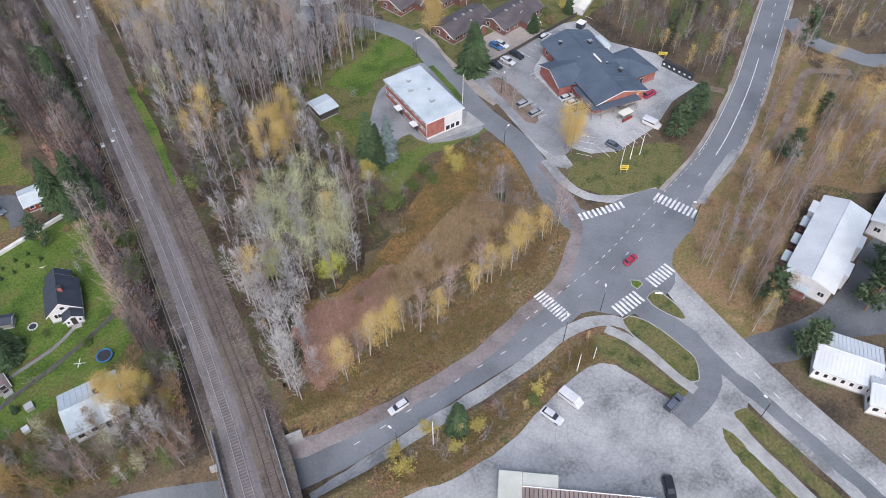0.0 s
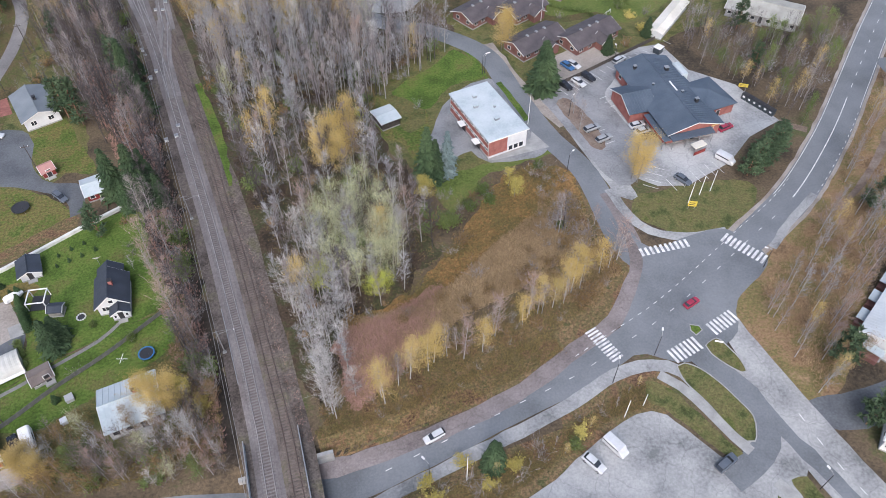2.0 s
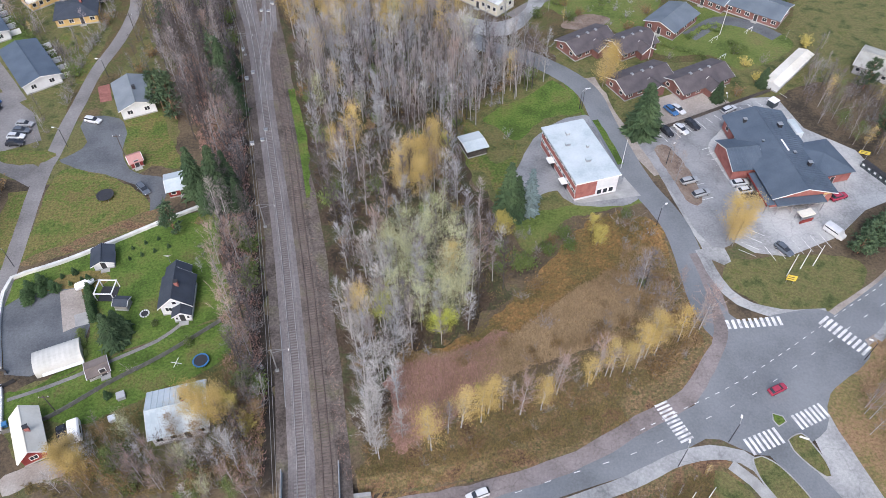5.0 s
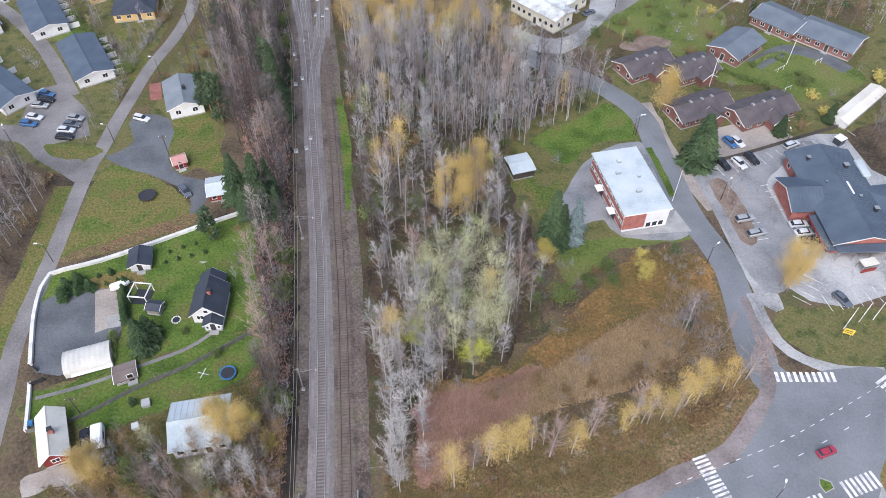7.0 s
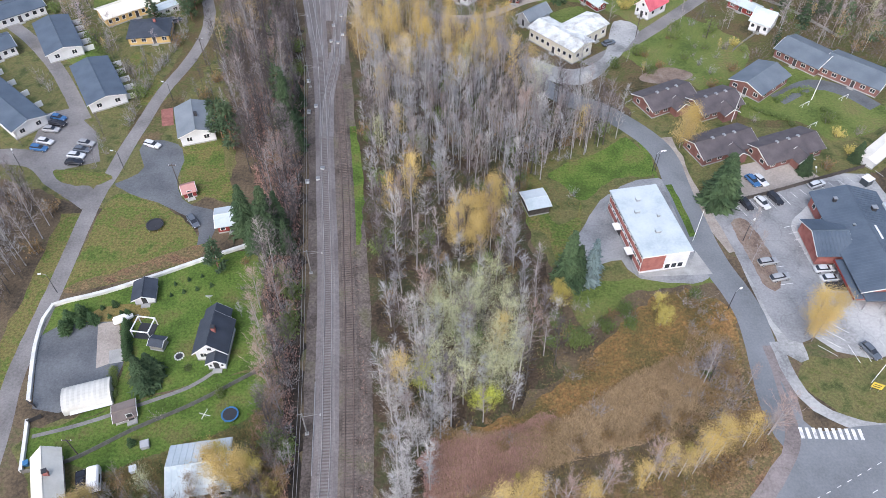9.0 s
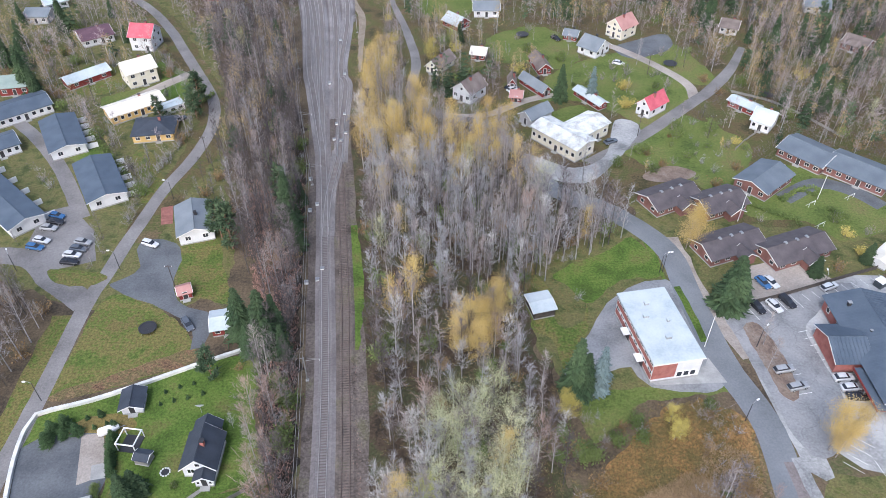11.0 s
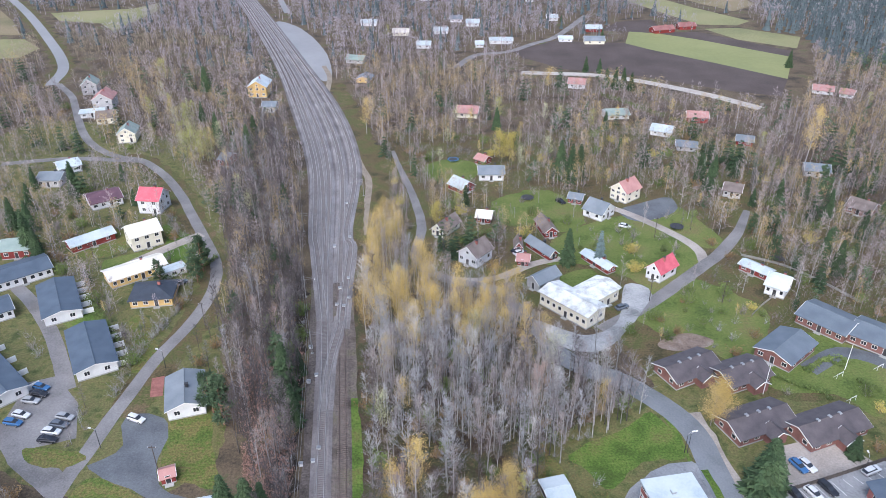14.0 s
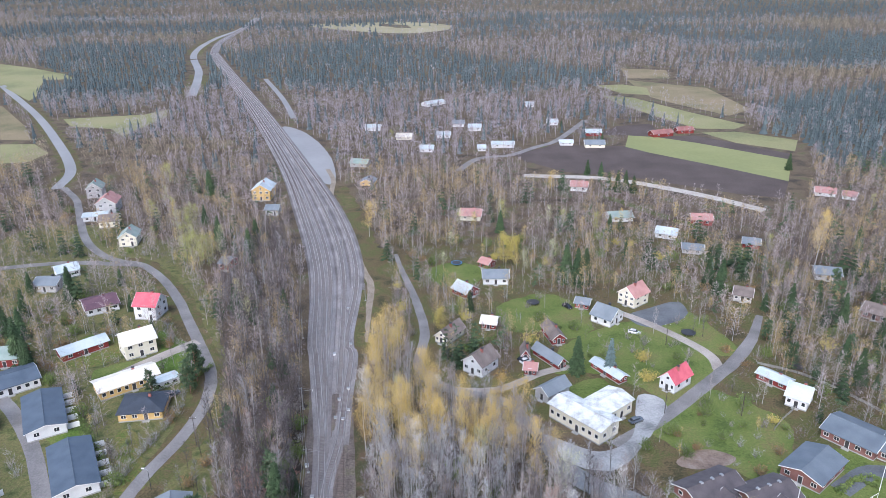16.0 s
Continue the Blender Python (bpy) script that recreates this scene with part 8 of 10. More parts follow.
scatter([(-64.5, 178), (-63, 200), (-60, 214), (-60.5, 240), (-50, 242), (-48, 196), (-47, 178)], 4.0, {"mauve": 4, "brown": 2, "broad": 1.5, "shrub": 3, "rustshrub": 2, "dark": 1.5}, 2.5, 7.5, 2, "trees along the lane")
scatter([(112, 210), (126, 214), (150, 250), (172, 300), (150, 318), (128, 290), (108, 262), (112, 246)], 7.5, {"spruce": 2.2, "pine": 1.2, "mauve": 3, "brown": 3, "dark": 2.5, "broad": 1}, 5, 9, 1, "trees round the eastern houses", False)
scatter([(170, 112), (205, 98), (262, 130), (250, 165), (212, 172), (186, 150), (178, 134)], 4.2, {"brown": 4, "mauve": 3, "gold": 0.5, "shrub": 1.5}, 5, 8.5, 2, "trees beside the side road")
for x, y in [(23.4, 50.2), (20.5, 55.0), (28.4, 51.6), (13.4, 53.4)]:
    plant("goldshrub", x, y, rng.uniform(2.2, 3.4))
scatter([(-60, 262), (-72, 285), (-100, 320), (-128, 350), (-160, 400), (-140, 420), (-100, 372), (-78, 330), (-62, 290)], 8.0, {"brown": 3, "olive": 1.6, "gold": 1.6, "willow": 1, "spruce": 0.5, "pink": 1.5}, 4, 8, 1, "mixed trees above the lane")
scatter([(-8, 300), (30, 315), (60, 330), (110, 345), (120, 385), (60, 400), (10, 380), (-12, 340)], 11.0, {"brown": 3, "olive": 0.8, "gold": 1.2, "willow": 0.8, "spruce": 0.35, "pink": 1.5}, 4.5, 8, 1, "mixed village trees")
scatter([(-20, 262), (-21.5, 312), (-32, 362), (-48, 425), (-36, 425), (-22, 371), (-14, 335), (-6, 296), (-4, 262)], 4.2, {"pink": 2, "brown": 3, "gold": 1, "shrub": 3, "goldshrub": 0.4}, 2.5, 6.0, 2, "trees beside the station yard")
for lane in (smooth([(-64.8, 234.8), (-71.7, 251.1), (-79.5, 266.6), (-94.5, 295.9), (-107.6, 315.7), (-122.6, 331.7), (-150.5, 349.4), (-164.9, 369.4), (-185.5, 407.9)], 4.0), smooth([(50, 206), (67.6, 220.2), (89.1, 240.8), (108.6, 263.8), (118.2, 281)], 5.0)):
    for i, (x, y) in enumerate(lane):
        qx, qy = sides(lane, i)
        for k in (-1, 1):
            e = k * rng.uniform(4.0, 7.5)
            if rng.random() < 0.7 and open_ground(x + qx * e, y + qy * e):
                plant(rng.choice(("shrub", "brown", "gshrub", "pink", "greenshrub", "rustshrub", "mauve")), x + qx * e, y + qy * e, rng.uniform(2.0, 4.5), "growth along the lanes")
scatter([(-150, 314), (-94, 283), (-70, 251), (-63, 222), (-75, 190), (-102, 190), (-135, 235), (-173, 314)], 6.2, {"mauve": 4, "dark": 2.5, "brown": 2, "shrub": 3, "rustshrub": 1, "gshrub": 2, "greenshrub": 2, "spruce": 0.5, "gold": 0.3}, 2.2, 6.5, 1, "western garden trees", False)
scatter([(118, 281), (130, 281), (150, 250), (190, 300), (205, 345), (175, 360), (140, 330), (120, 300)], 5.2, {"dark": 4, "mauve": 4, "brown": 3, "gold": 0.6, "spruce": 0.9, "shrub": 1}, 5, 9, 2, "dusky village trees")
for (ax, ay), (bx, by) in HOMES:
    if by > 300:
        for _ in range(4):
            f, d = rng.uniform(-0.5, 1.5), rng.uniform(4, 12)
            x, y = ax + (bx - ax) * f, ay + (by - ay) * f - d
            if open_ground(x, y):
                plant(rng.choice(("brown", "mauve", "pink", "brown", "dark", "olive", "gshrub", "shrub", "spruce")), x, y, rng.uniform(3.5, 6.5), "trees before the far houses")
scatter([(-82, 96), (-82, 150), (-106, 160), (-122, 125), (-108, 88)], 4.6, {"pale": 3, "mauve": 3, "dark": 2, "brown": 2, "shrub": 3, "rustshrub": 2}, 3, 8, 2, "trees beside the lane")
for key, x, y, h in (("rust", -29.5, 76.2, 5.5), ("pale", -25.2, 74.4, 5.5), ("pale", -31.5, 73.8, 4.5), ("brown", -27.6, 75, 6), ("mauve", -33.5, 75.2, 4.5), ("dark", -22.6, 76.5, 4.5), ("goldshrub", -21.5, 79, 3)):
    plant(key, x, y, h, "garden trees by the railway", 1.25)
scatter([(-89, 209.5), (-87, 220), (-75, 213), (-71, 205), (-71, 190), (-76, 177), (-82, 170), (-82, 184), (-83, 196)], 4.0, {"mauve": 4, "grey": 3, "dark": 2, "shrub": 2, "gshrub": 1}, 3.0, 5.5, 2, "bare trees between lane and terraces", False)
for x, y in ((-82.8, 162.9), (-81.4, 165.4), (-80.3, 168.8), (-79.4, 173.2), (-79.0, 177.7), (-79.0, 182.4), (-78.6, 186.2), (-78.2, 191.2), (-77.5, 195.3), (-76.8, 199.5), (-77.5, 168.8), (-77.6, 163.7), (-76.8, 184.3)):
    if open_ground(x, y):
        plant(rng.choice(("mauve", "grey", "grey", "brown")), x, y, rng.uniform(3.2, 4.6), "bare trees between lane and terraces", 1.2)
        plant("shrub", x + rng.uniform(-1, 1), y + rng.uniform(-1, 1), 1.6, "brush along the lane", 1.2)
plant("gshrub", 39, 151.2, 3.0)
lane_side = smooth([(-73.2, 180.1), (-72.5, 197.8), (-69.4, 216.5), (-68.7, 231), (-75.7, 250.4), (-87.9, 270.8)], 2.2)
for x, y in lane_side:
    plant(rng.choice(("gshrub", "shrub", "gshrub")), x + rng.uniform(-2.5, 0.5), y + rng.uniform(-1, 1), rng.uniform(2.2, 4.0), "shrubs along the lane")

# ---- distant woods: too many to count, joined by kind ----


def arrays(shape):
    tri = []
    for f in shape.f:
        for i in range(1, len(f) - 1):
            tri.append((f[0], f[i], f[i + 1]))
    return np.array(shape.v, np.float32), np.array(tri, np.int32)


def joined(name, protos, spots, mat, label):
    """One mesh of many copies: spots are (x, y, z, turn, scale, width)."""
    vs, fs, base = [], [], 0
    for i, (x, y, z, a, s, w) in enumerate(spots):
        v, f = protos[i % len(protos)]
        c, d = math.cos(a), math.sin(a)
        out = np.empty_like(v)
        out[:, 0] = (v[:, 0] * c - v[:, 1] * d) * s * w + x
        out[:, 1] = (v[:, 0] * d + v[:, 1] * c) * s * w + y
        out[:, 2] = v[:, 2] * s + z
        vs.append(out)
        fs.append(f + base)
        base += len(v)
    if not vs:
        return None
    v, f = np.concatenate(vs), np.concatenate(fs)
    me = bpy.data.meshes.new(name)
    me.vertices.add(len(v))
    me.vertices.foreach_set("co", v.ravel())
    me.loops.add(f.size)
    me.loops.foreach_set("vertex_index", f.ravel())
    me.polygons.add(len(f))
    me.polygons.foreach_set("loop_start", np.arange(0, f.size, 3, dtype=np.int32))
    me.update()
    me.materials.append(mat)
    return tagged(new(name, me), label, "woodland", "", "stuff")


def mid_bare(seed, n=24, t=8, w=0.062, leaves=0, leaf=0.3):
    wood, crown = bare(10, 0.21, n, t, w, seed, leaves, leaf, 0.14, 0.0, 0.1)
    wood = Shape().tube((0, 0, 0), (0, 0, 8.6), 0.05, 0.02, 3, False)
    return arrays(wood), arrays(crown)


MID = {"grey": [mid_bare(300 + k, 22, 10, 0.046) for k in range(3)], "brown": [mid_bare(310 + k, 22, 10, 0.046) for k in range(3)], "gold": [mid_bare(320 + k, 20, 5, 0.05, 14, 0.1) for k in range(3)], "umber": [mid_bare(350 + k, 22, 10, 0.046) for k in range(3)]}
MID_BACK = {"grey": [mid_bare(300 + k, 18, 7, 0.068) for k in range(3)], "brown": [mid_bare(310 + k, 18, 7, 0.068) for k in range(3)], "gold": [mid_bare(320 + k, 16, 4, 0.08, 9, 0.14) for k in range(3)], "umber": [mid_bare(350 + k, 18, 7, 0.068) for k in range(3)]}
MID_SPRUCE = [arrays(spruce(10, 2.1, 7, 6, 330 + k)[1]) for k in range(3)]
MID_PINE = [arrays(pine(10, 2.0, 340, 12, 9)[1])]


def far_bare(seed, n, w):
    """A distant leafless tree: a thin trunk under a loose egg-shaped crown of short strokes."""
    rng.seed(seed)
    s = Shape()
    sliver(s, Vector((0, 0, 0)), Vector((rng.uniform(-0.05, 0.05), 0, 1)), 8.5, 0.22)
    for i in range(n):
        t = rng.random() ** 0.8
        rad = 1.75 * math.sin(math.pi * (0.12 + 0.8 * t)) * math.sqrt(rng.random())
        az = rng.uniform(0, 6.28)
        a = Vector((rad * math.cos(az), rad * math.sin(az), 3.2 + 6.4 * t))
        d = Vector((math.cos(az) * 0.5 + rng.gauss(0, 0.5), math.sin(az) * 0.5 + rng.gauss(0, 0.5), 0.9)).normalized()
        sliver(s, a, d, rng.uniform(0.8, 1.9), w * rng.uniform(0.6, 1.3))
    return arrays(s)


def far_cone(seed, tiers=4):
    """A distant spruce: ragged tiers narrowing to a tip."""
    rng.seed(seed)
    s = Shape()
    for k in range(tiers):
        z, r, n = 0.5 + k * 8.2 / tiers, 1.75 * (1 - k / (tiers + 0.6)), 6
        top = (rng.uniform(-0.1, 0.1), rng.uniform(-0.1, 0.1), z + 3.2)
        ring = [(r * rng.uniform(0.55, 1.15) * math.cos(2 * math.pi * i / n + k), r * rng.uniform(0.55, 1.15) * math.sin(2 * math.pi * i / n + k), z - rng.uniform(0, 0.6)) for i in range(n)]
        s.add(ring + [top], [(i, (i + 1) % n, n) for i in range(n)])
    return arrays(s)


FAR_B, FAR_C = [far_bare(400 + k, 34, 0.2) for k in range(5)], [far_cone(420 + k) for k in range(5)]
FAR_BB, FAR_CC = [far_bare(430 + k, 15, 0.36) for k in range(5)], [far_cone(440 + k, 3) for k in range(4)]
rng.seed(11)
mid = {k: [] for k in ("grey", "brown", "gold", "umber", "spruce", "pine", "grey_back", "brown_back", "gold_back", "umber_back")}
far = {"mix": [], "gold": [], "dark": [], "mix_back": [], "gold_back": [], "dark_back": []}


SPRUCE_STANDS = [
    [(-293, 1064), (-188, 1200), (2, 1112), (86, 956), (198, 901), (186, 817), (69, 752), (-42, 791), (-129, 832), (-225, 878)],
    [(-578, 1115), (-537, 1185), (-421, 1105), (-295, 1005), (-268, 902), (-341, 897), (-423, 934), (-464, 903)],
    [(271, 672), (450, 786), (600, 700), (420, 430), (253, 436), (250, 472), (246, 505), (268, 582)],
]


def far_kind(x, y):
    """Dark spruce stands in long bands, with leafless woods between them."""
    if y > 400 and any(inside(x, y, q) for q in SPRUCE_STANDS):
        return "dark" if rng.random() < 0.86 else "mix"
    n = noise.noise((x / 520, y / 230, 2.0)) + 0.55 * noise.noise((x / 170, y / 80, 5.0))
    bias = 0.22 if x > 0.36 * y + 40 and y > 330 else 0.0
    bias += 0.12 if y > 900 else -0.12
    if n + bias > (0.24 if y > 560 else 0.72):
        return "dark"
    if n < -0.46:
        return "gold"
    return "mix"


y = 205.0
while y < 2900:
    gap = 4.7 if y < 480 else 6.2 if y < 700 else 9.0 if y < 1200 else 16.0 if y < 1900 else 26.0
    reach = 0.64 * (0.93 * (y - 50) + 43) + 25
    x = -reach
    while x < max(reach, 190 if y < 300 else 0):
        u, v = x + rng.uniform(0, gap), y + rng.uniform(0, gap)
        x += gap
        if not free(u, v) or (u > -13 and u < 75 and v < 215) or (-62 < u < -20 and v < 215):
            continue
        dens = noise.noise((u / 60, v / 60, 8.0))
        if v < 520 and dens < -0.34 - 0.2 * rng.random():
            continue
        z = height(u, v) - 0.1
        k = far_kind(u, v)
        h = rng.uniform(0.6, 1.3) if v < 480 else rng.uniform(0.8, 1.5)
        if v < 480:
            stand = noise.noise((u / 34, v / 42, 3.0))
            green = max(0.0, noise.noise((u / 26, v / 30, 12.0)) - 0.12)
            mix = (3 if stand < 0.1 else 1, 8 if stand < 0.25 else 3, 1.2 if stand < 0.1 else 6.5, 0.25 + 9 * green, 0.2 + 5 * green, 5 if stand < -0.12 else 1.5)
            kk = {"dark": rng.choice(("spruce", "spruce", "pine", "brown")), "gold": rng.choice(("gold", "gold", "brown", "grey")), "mix": rng.choices(("grey", "brown", "gold", "spruce", "pine", "umber"), mix)[0]}[k]
            if v > 330 and kk in MID:
                kk += "_back"
            mid[kk].append((u, v, z, rng.uniform(0, 6.28), h, rng.uniform(1.0, 1.7)))
        else:
            if k == "mix" and rng.random() < 0.1:
                k = "dark"
            big = 1.0 if v < 1200 else 1.5 if v < 1900 else 2.0
            if k == "dark":
                h *= rng.uniform(0.7, 1.25)
            far[k + "_back" if v > 850 else k].append((u, v, z, rng.uniform(0, 6.28), h, big * rng.uniform(0.8, 1.2)))
    y += gap
for k, wood_m, crown_m, what in (("grey", TWIG_GREY, TWIG_FAR, "grey leafless"), ("brown", TWIG_BROWN, TWIG_FAR, "brown leafless birch"), ("gold", TWIG_GREY, LEAF_TAN, "golden birch"), ("umber", TWIG_MID, TWIG_UMBER, "dusky leafless alder")):
    for protos, spots in ((MID[k], mid[k]), (MID_BACK[k], mid[k + "_back"])):
        joined("woodland_trunks", [p[0] for p in protos], spots, wood_m, "trunks of " + what + " trees")
        joined("woodland", [p[1] for p in protos], spots, crown_m, what + " woods round the village")
joined("spruce_woodland", MID_SPRUCE, mid["spruce"], SPRUCE_N, "dark spruces among the village woods")
joined("pine_woodland", MID_PINE, mid["pine"], PINE_N, "green pines among the village woods")
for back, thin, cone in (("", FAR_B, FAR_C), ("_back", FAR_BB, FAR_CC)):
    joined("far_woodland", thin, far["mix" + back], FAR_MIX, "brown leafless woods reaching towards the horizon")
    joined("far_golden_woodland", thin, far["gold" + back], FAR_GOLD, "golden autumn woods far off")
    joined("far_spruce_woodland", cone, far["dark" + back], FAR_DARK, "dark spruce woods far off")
rng.seed(23)
s = Shape()
for j in range(14):
    a = Vector((rng.gauss(0, 0.9), rng.gauss(0, 0.9), rng.uniform(0, 0.8)))
    sliver(s, a, Vector((rng.gauss(0, 0.8), rng.gauss(0, 0.8), 1)).normalized(), rng.uniform(0.7, 1.7), 0.13)
spots = []
while len(spots) < 7500:
    v = rng.uniform(205, 520)
    u = rng.uniform(-0.6 * v - 10, 0.6 * v + 10)
    if free(u, v):
        spots.append((u, v, height(u, v) - 0.05, rng.uniform(0, 6.28), rng.uniform(0.6, 1.3), 1.2))
joined("undergrowth", [arrays(s)], spots, BRUSH, "mauve-brown undergrowth of the village woods")
for (key, k), spots in EXTRA.items():
    name, label, category, builds = KINDS[key]
    for me, what in zip(builds[k], ("trunks", "crowns")):
        v = np.empty(len(me.vertices) * 3, np.float32)
        me.vertices.foreach_get("co", v)
        me.calc_loop_triangles()
        f = np.empty(len(me.loop_triangles) * 3, np.int32)
        me.loop_triangles.foreach_get("vertices", f)
        if what == "crowns":
            keep = np.random.RandomState(5).rand(len(f) // 3) < 0.66
            f = f.reshape(-1, 3)[keep].ravel()
            used = np.unique(f)
            v = v.reshape(-1, 3)[used].ravel()
            f = np.searchsorted(used, f).astype(np.int32)
        joined("woodland_" + what, [(v.reshape(-1, 3), f.reshape(-1, 3))], spots, me.materials[0], what + " of more " + label.replace("tree", "trees"))

# ---- reeds and tufts ----


def tufts(name, poly, n, h, mat, label, clear=False):
    rng.seed(len(name))
    s = Shape()
    for k in range(1):
        for j in range(8):
            a = Vector((rng.gauss(0, 0.3), rng.gauss(0, 0.3), 0))
            sliver(s, a, Vector((rng.gauss(0, 0.5), rng.gauss(0, 0.5), 1)).normalized(), rng.uniform(0.4, 1.1), 0.14)
    proto = arrays(s)
    xs, ys = [p[0] for p in poly], [p[1] for p in poly]
    spots = []
    while len(spots) < n:
        x, y = rng.uniform(min(xs), max(xs)), rng.uniform(min(ys), max(ys))
        if inside(x, y, poly) and (not clear or free(x, y)):
            spots.append((x, y, height(x, y), rng.uniform(0, 6.28), h * rng.uniform(0.6, 1.3), 1.3))
    ob = joined(name, [proto], spots, mat, label)
    ob["category"] = "grass"


tufts("reeds", [(6.5, 90.1), (20, 89.3), (30.1, 92.7), (43.4, 101.3), (52.5, 105.9), (58, 103), (54.7, 95.7), (42.9, 87.8), (30.4, 85), (15.4, 77.9), (5.8, 77.5)], 7000, 0.9, REED, "tawny dry reeds of the wet meadow")
tufts("russet_stems", [(5.7, 88.3), (17.7, 89.1), (21.4, 85.6), (19.3, 80.8), (9, 78), (4.7, 77.7)], 3200, 1.0, REED_RED, "russet bare stems of tall weeds")
tufts("verge_grass", [(-2.2, 72.3), (9, 78), (20.6, 81.8), (32.6, 84.5), (45.1, 87.3), (69.8, 94), (67.3, 85.4), (53.7, 78.6), (28.6, 70.2), (7.2, 66.9), (-0.8, 67.5)], 3600, 0.6, GRASS_TUFT, "tufts of yellowing verge grass", True)
tufts("slope_grass", [(-3, 64), (22, 64.6), (46, 71), (45, 76), (20, 70), (-3, 68.5)], 1500, 0.6, GRASS_TUFT, "tufts of grass on the road slope")
tufts("rough_grass", [(46.1, 93.8), (57.6, 112.3), (72.2, 108.1), (68.4, 87.8), (55.4, 79.4), (48.3, 84.1)], 2600, 0.7, REED, "tufts of dry meadow grass", True)
tufts("verge_tufts", [(2.8, 52.9), (13.4, 53.4), (22.9, 52.8), (36.6, 55.4), (50.3, 61.7), (58.6, 61.7), (56.7, 55.4), (48.6, 55.5), (37.9, 51.1), (27.1, 47.5), (16.5, 45.4)], 2600, 0.5, GRASS_TUFT, "tufts of grass on the bank", True)
tufts("leaf_litter", [(-5.3, 67.2), (-11.8, 115.3), (-18.1, 197.9), (31.7, 195.9), (45.4, 179.4), (37.3, 126.1), (66.6, 118.4), (69.2, 92.7), (51.1, 81.5), (19.1, 68.2)], 5000, 0.5, GRASS_TUFT, "low withered plants among the trees", True)
tufts("bank_growth", [(-23, 67.9), (-28.7, 101.8), (-30.4, 132.3), (-48.7, 199.2), (-29.4, 198.4), (-15.6, 67.6)], 4200, 0.7, REED_RED, "low brown growth along the railway", True)
tufts("track_weeds", [(-5, 66), (-7.8, 69), (-12, 116), (-16, 150), (-20, 190), (-18.5, 190), (-13.5, 150), (-9, 116), (-5, 80), (-3.5, 66)], 900, 0.45, REED_RED, "withered weeds on the disused track bed")
tufts("roadside_growth", [(90.9, 72.6), (133.5, 102.3), (171.5, 131), (177.3, 104.4), (146.7, 73.7), (111.3, 65.6), (96.7, 51.9), (87, 48.7)], 5000, 0.6, REED, "tawny roadside grass", True)
tufts("garden_growth", [(-59.5, 69.3), (-63.6, 81.6), (-45.7, 85.3), (-24.3, 101.6), (-16.5, 67.7)], 3000, 0.6, GRASS_TUFT, "rough garden growth", True)
tufts("meadow_grass", [(6.5, 90.1), (15.8, 91.6), (26.4, 97.2), (35.8, 105.4), (44.8, 114.5), (56.6, 122.1), (66.6, 119), (66.4, 108), (61.3, 99.8), (51.9, 93.2), (42.9, 87.8), (30.4, 85), (15.4, 77.9), (5.8, 77.5)], 5200, 0.6, GRASS_TUFT, "green and yellow grass among the reeds", True)
tufts("russet_edge_stems", [(3.7, 74.8), (6.4, 87.3), (15.9, 89.3), (28.1, 93.7), (23.9, 84.9), (16.1, 77.4), (9.9, 73.0), (4.1, 70.7)], 2600, 0.8, REED_RED, "dry russet stems beside the bare trees")
tufts("russet_weeds", [(3.8, 86.2), (9.6, 88.3), (19, 88.6), (25.7, 87.1), (24.8, 83.9), (17.4, 81.5), (11.2, 79.2), (6.7, 77.3), (4.2, 80)], 2600, 0.7, REED_RED, "dry russet weeds of the meadow's edge")

# ---- bridge over the dipping road ----
bridge = thing("railway_bridge", -11, 58, 0, 0, "concrete railway bridge with blue-grey parapets over the road", "bridge")
part("deck", Shape().box(-4.6, -10.5, -0.95, 5.2, 9.0, 0.1), CONCRETE, bridge)
part("abutment", Shape().box(-6.5, 5.4, -5.2, 6.8, 6.2, -0.96), CONCRETE, bridge)
part("abutment", Shape().box(-6.5, -6.4, -5.2, 6.8, -5.6, -0.96), CONCRETE, bridge)
part("wing_wall", Shape().box(6.8, 5.6, -4.6, 10.2, 6.3, -0.2), CONCRETE, bridge)
for x, y0, y1 in ((5.15, -14.0, 11.5), (-4.55, -14.0, 11.2)):
    par = part("parapet", Shape().box(x - 0.05, y0, 2.02, x + 0.12, y1, 2.12), GALV, bridge)
    n = 10
    for i in range(n):
        a, b = y0 + (y1 - y0) * i / n, y0 + (y1 - y0) * (i + 1) / n
        part("panel", Shape().box(x - 0.02, a + 0.06, 0.16, x + 0.03, b - 0.06, 2.0), BLUE_PANEL, par)
        part("post", Shape().box(x - 0.05, b - 0.06, 0.1, x + 0.06, b + 0.04, 2.02), GALV, par)

# ---- street furniture ----


def pole(x, y, h, mat, label, name="pole", r=0.09, category="pole", cap=True):
    ob = thing(name, x, y, height(x, y), 0, label, category)
    part("shaft", Shape().tube((0, 0, -0.1), (0, 0, h), r, r * 0.6, 7), mat, ob)
    if cap:
        part("cap", Shape().disc(0, 0, h, h + 0.12, r * 1.2, 8, r * 0.4), GALV, ob)
    return ob


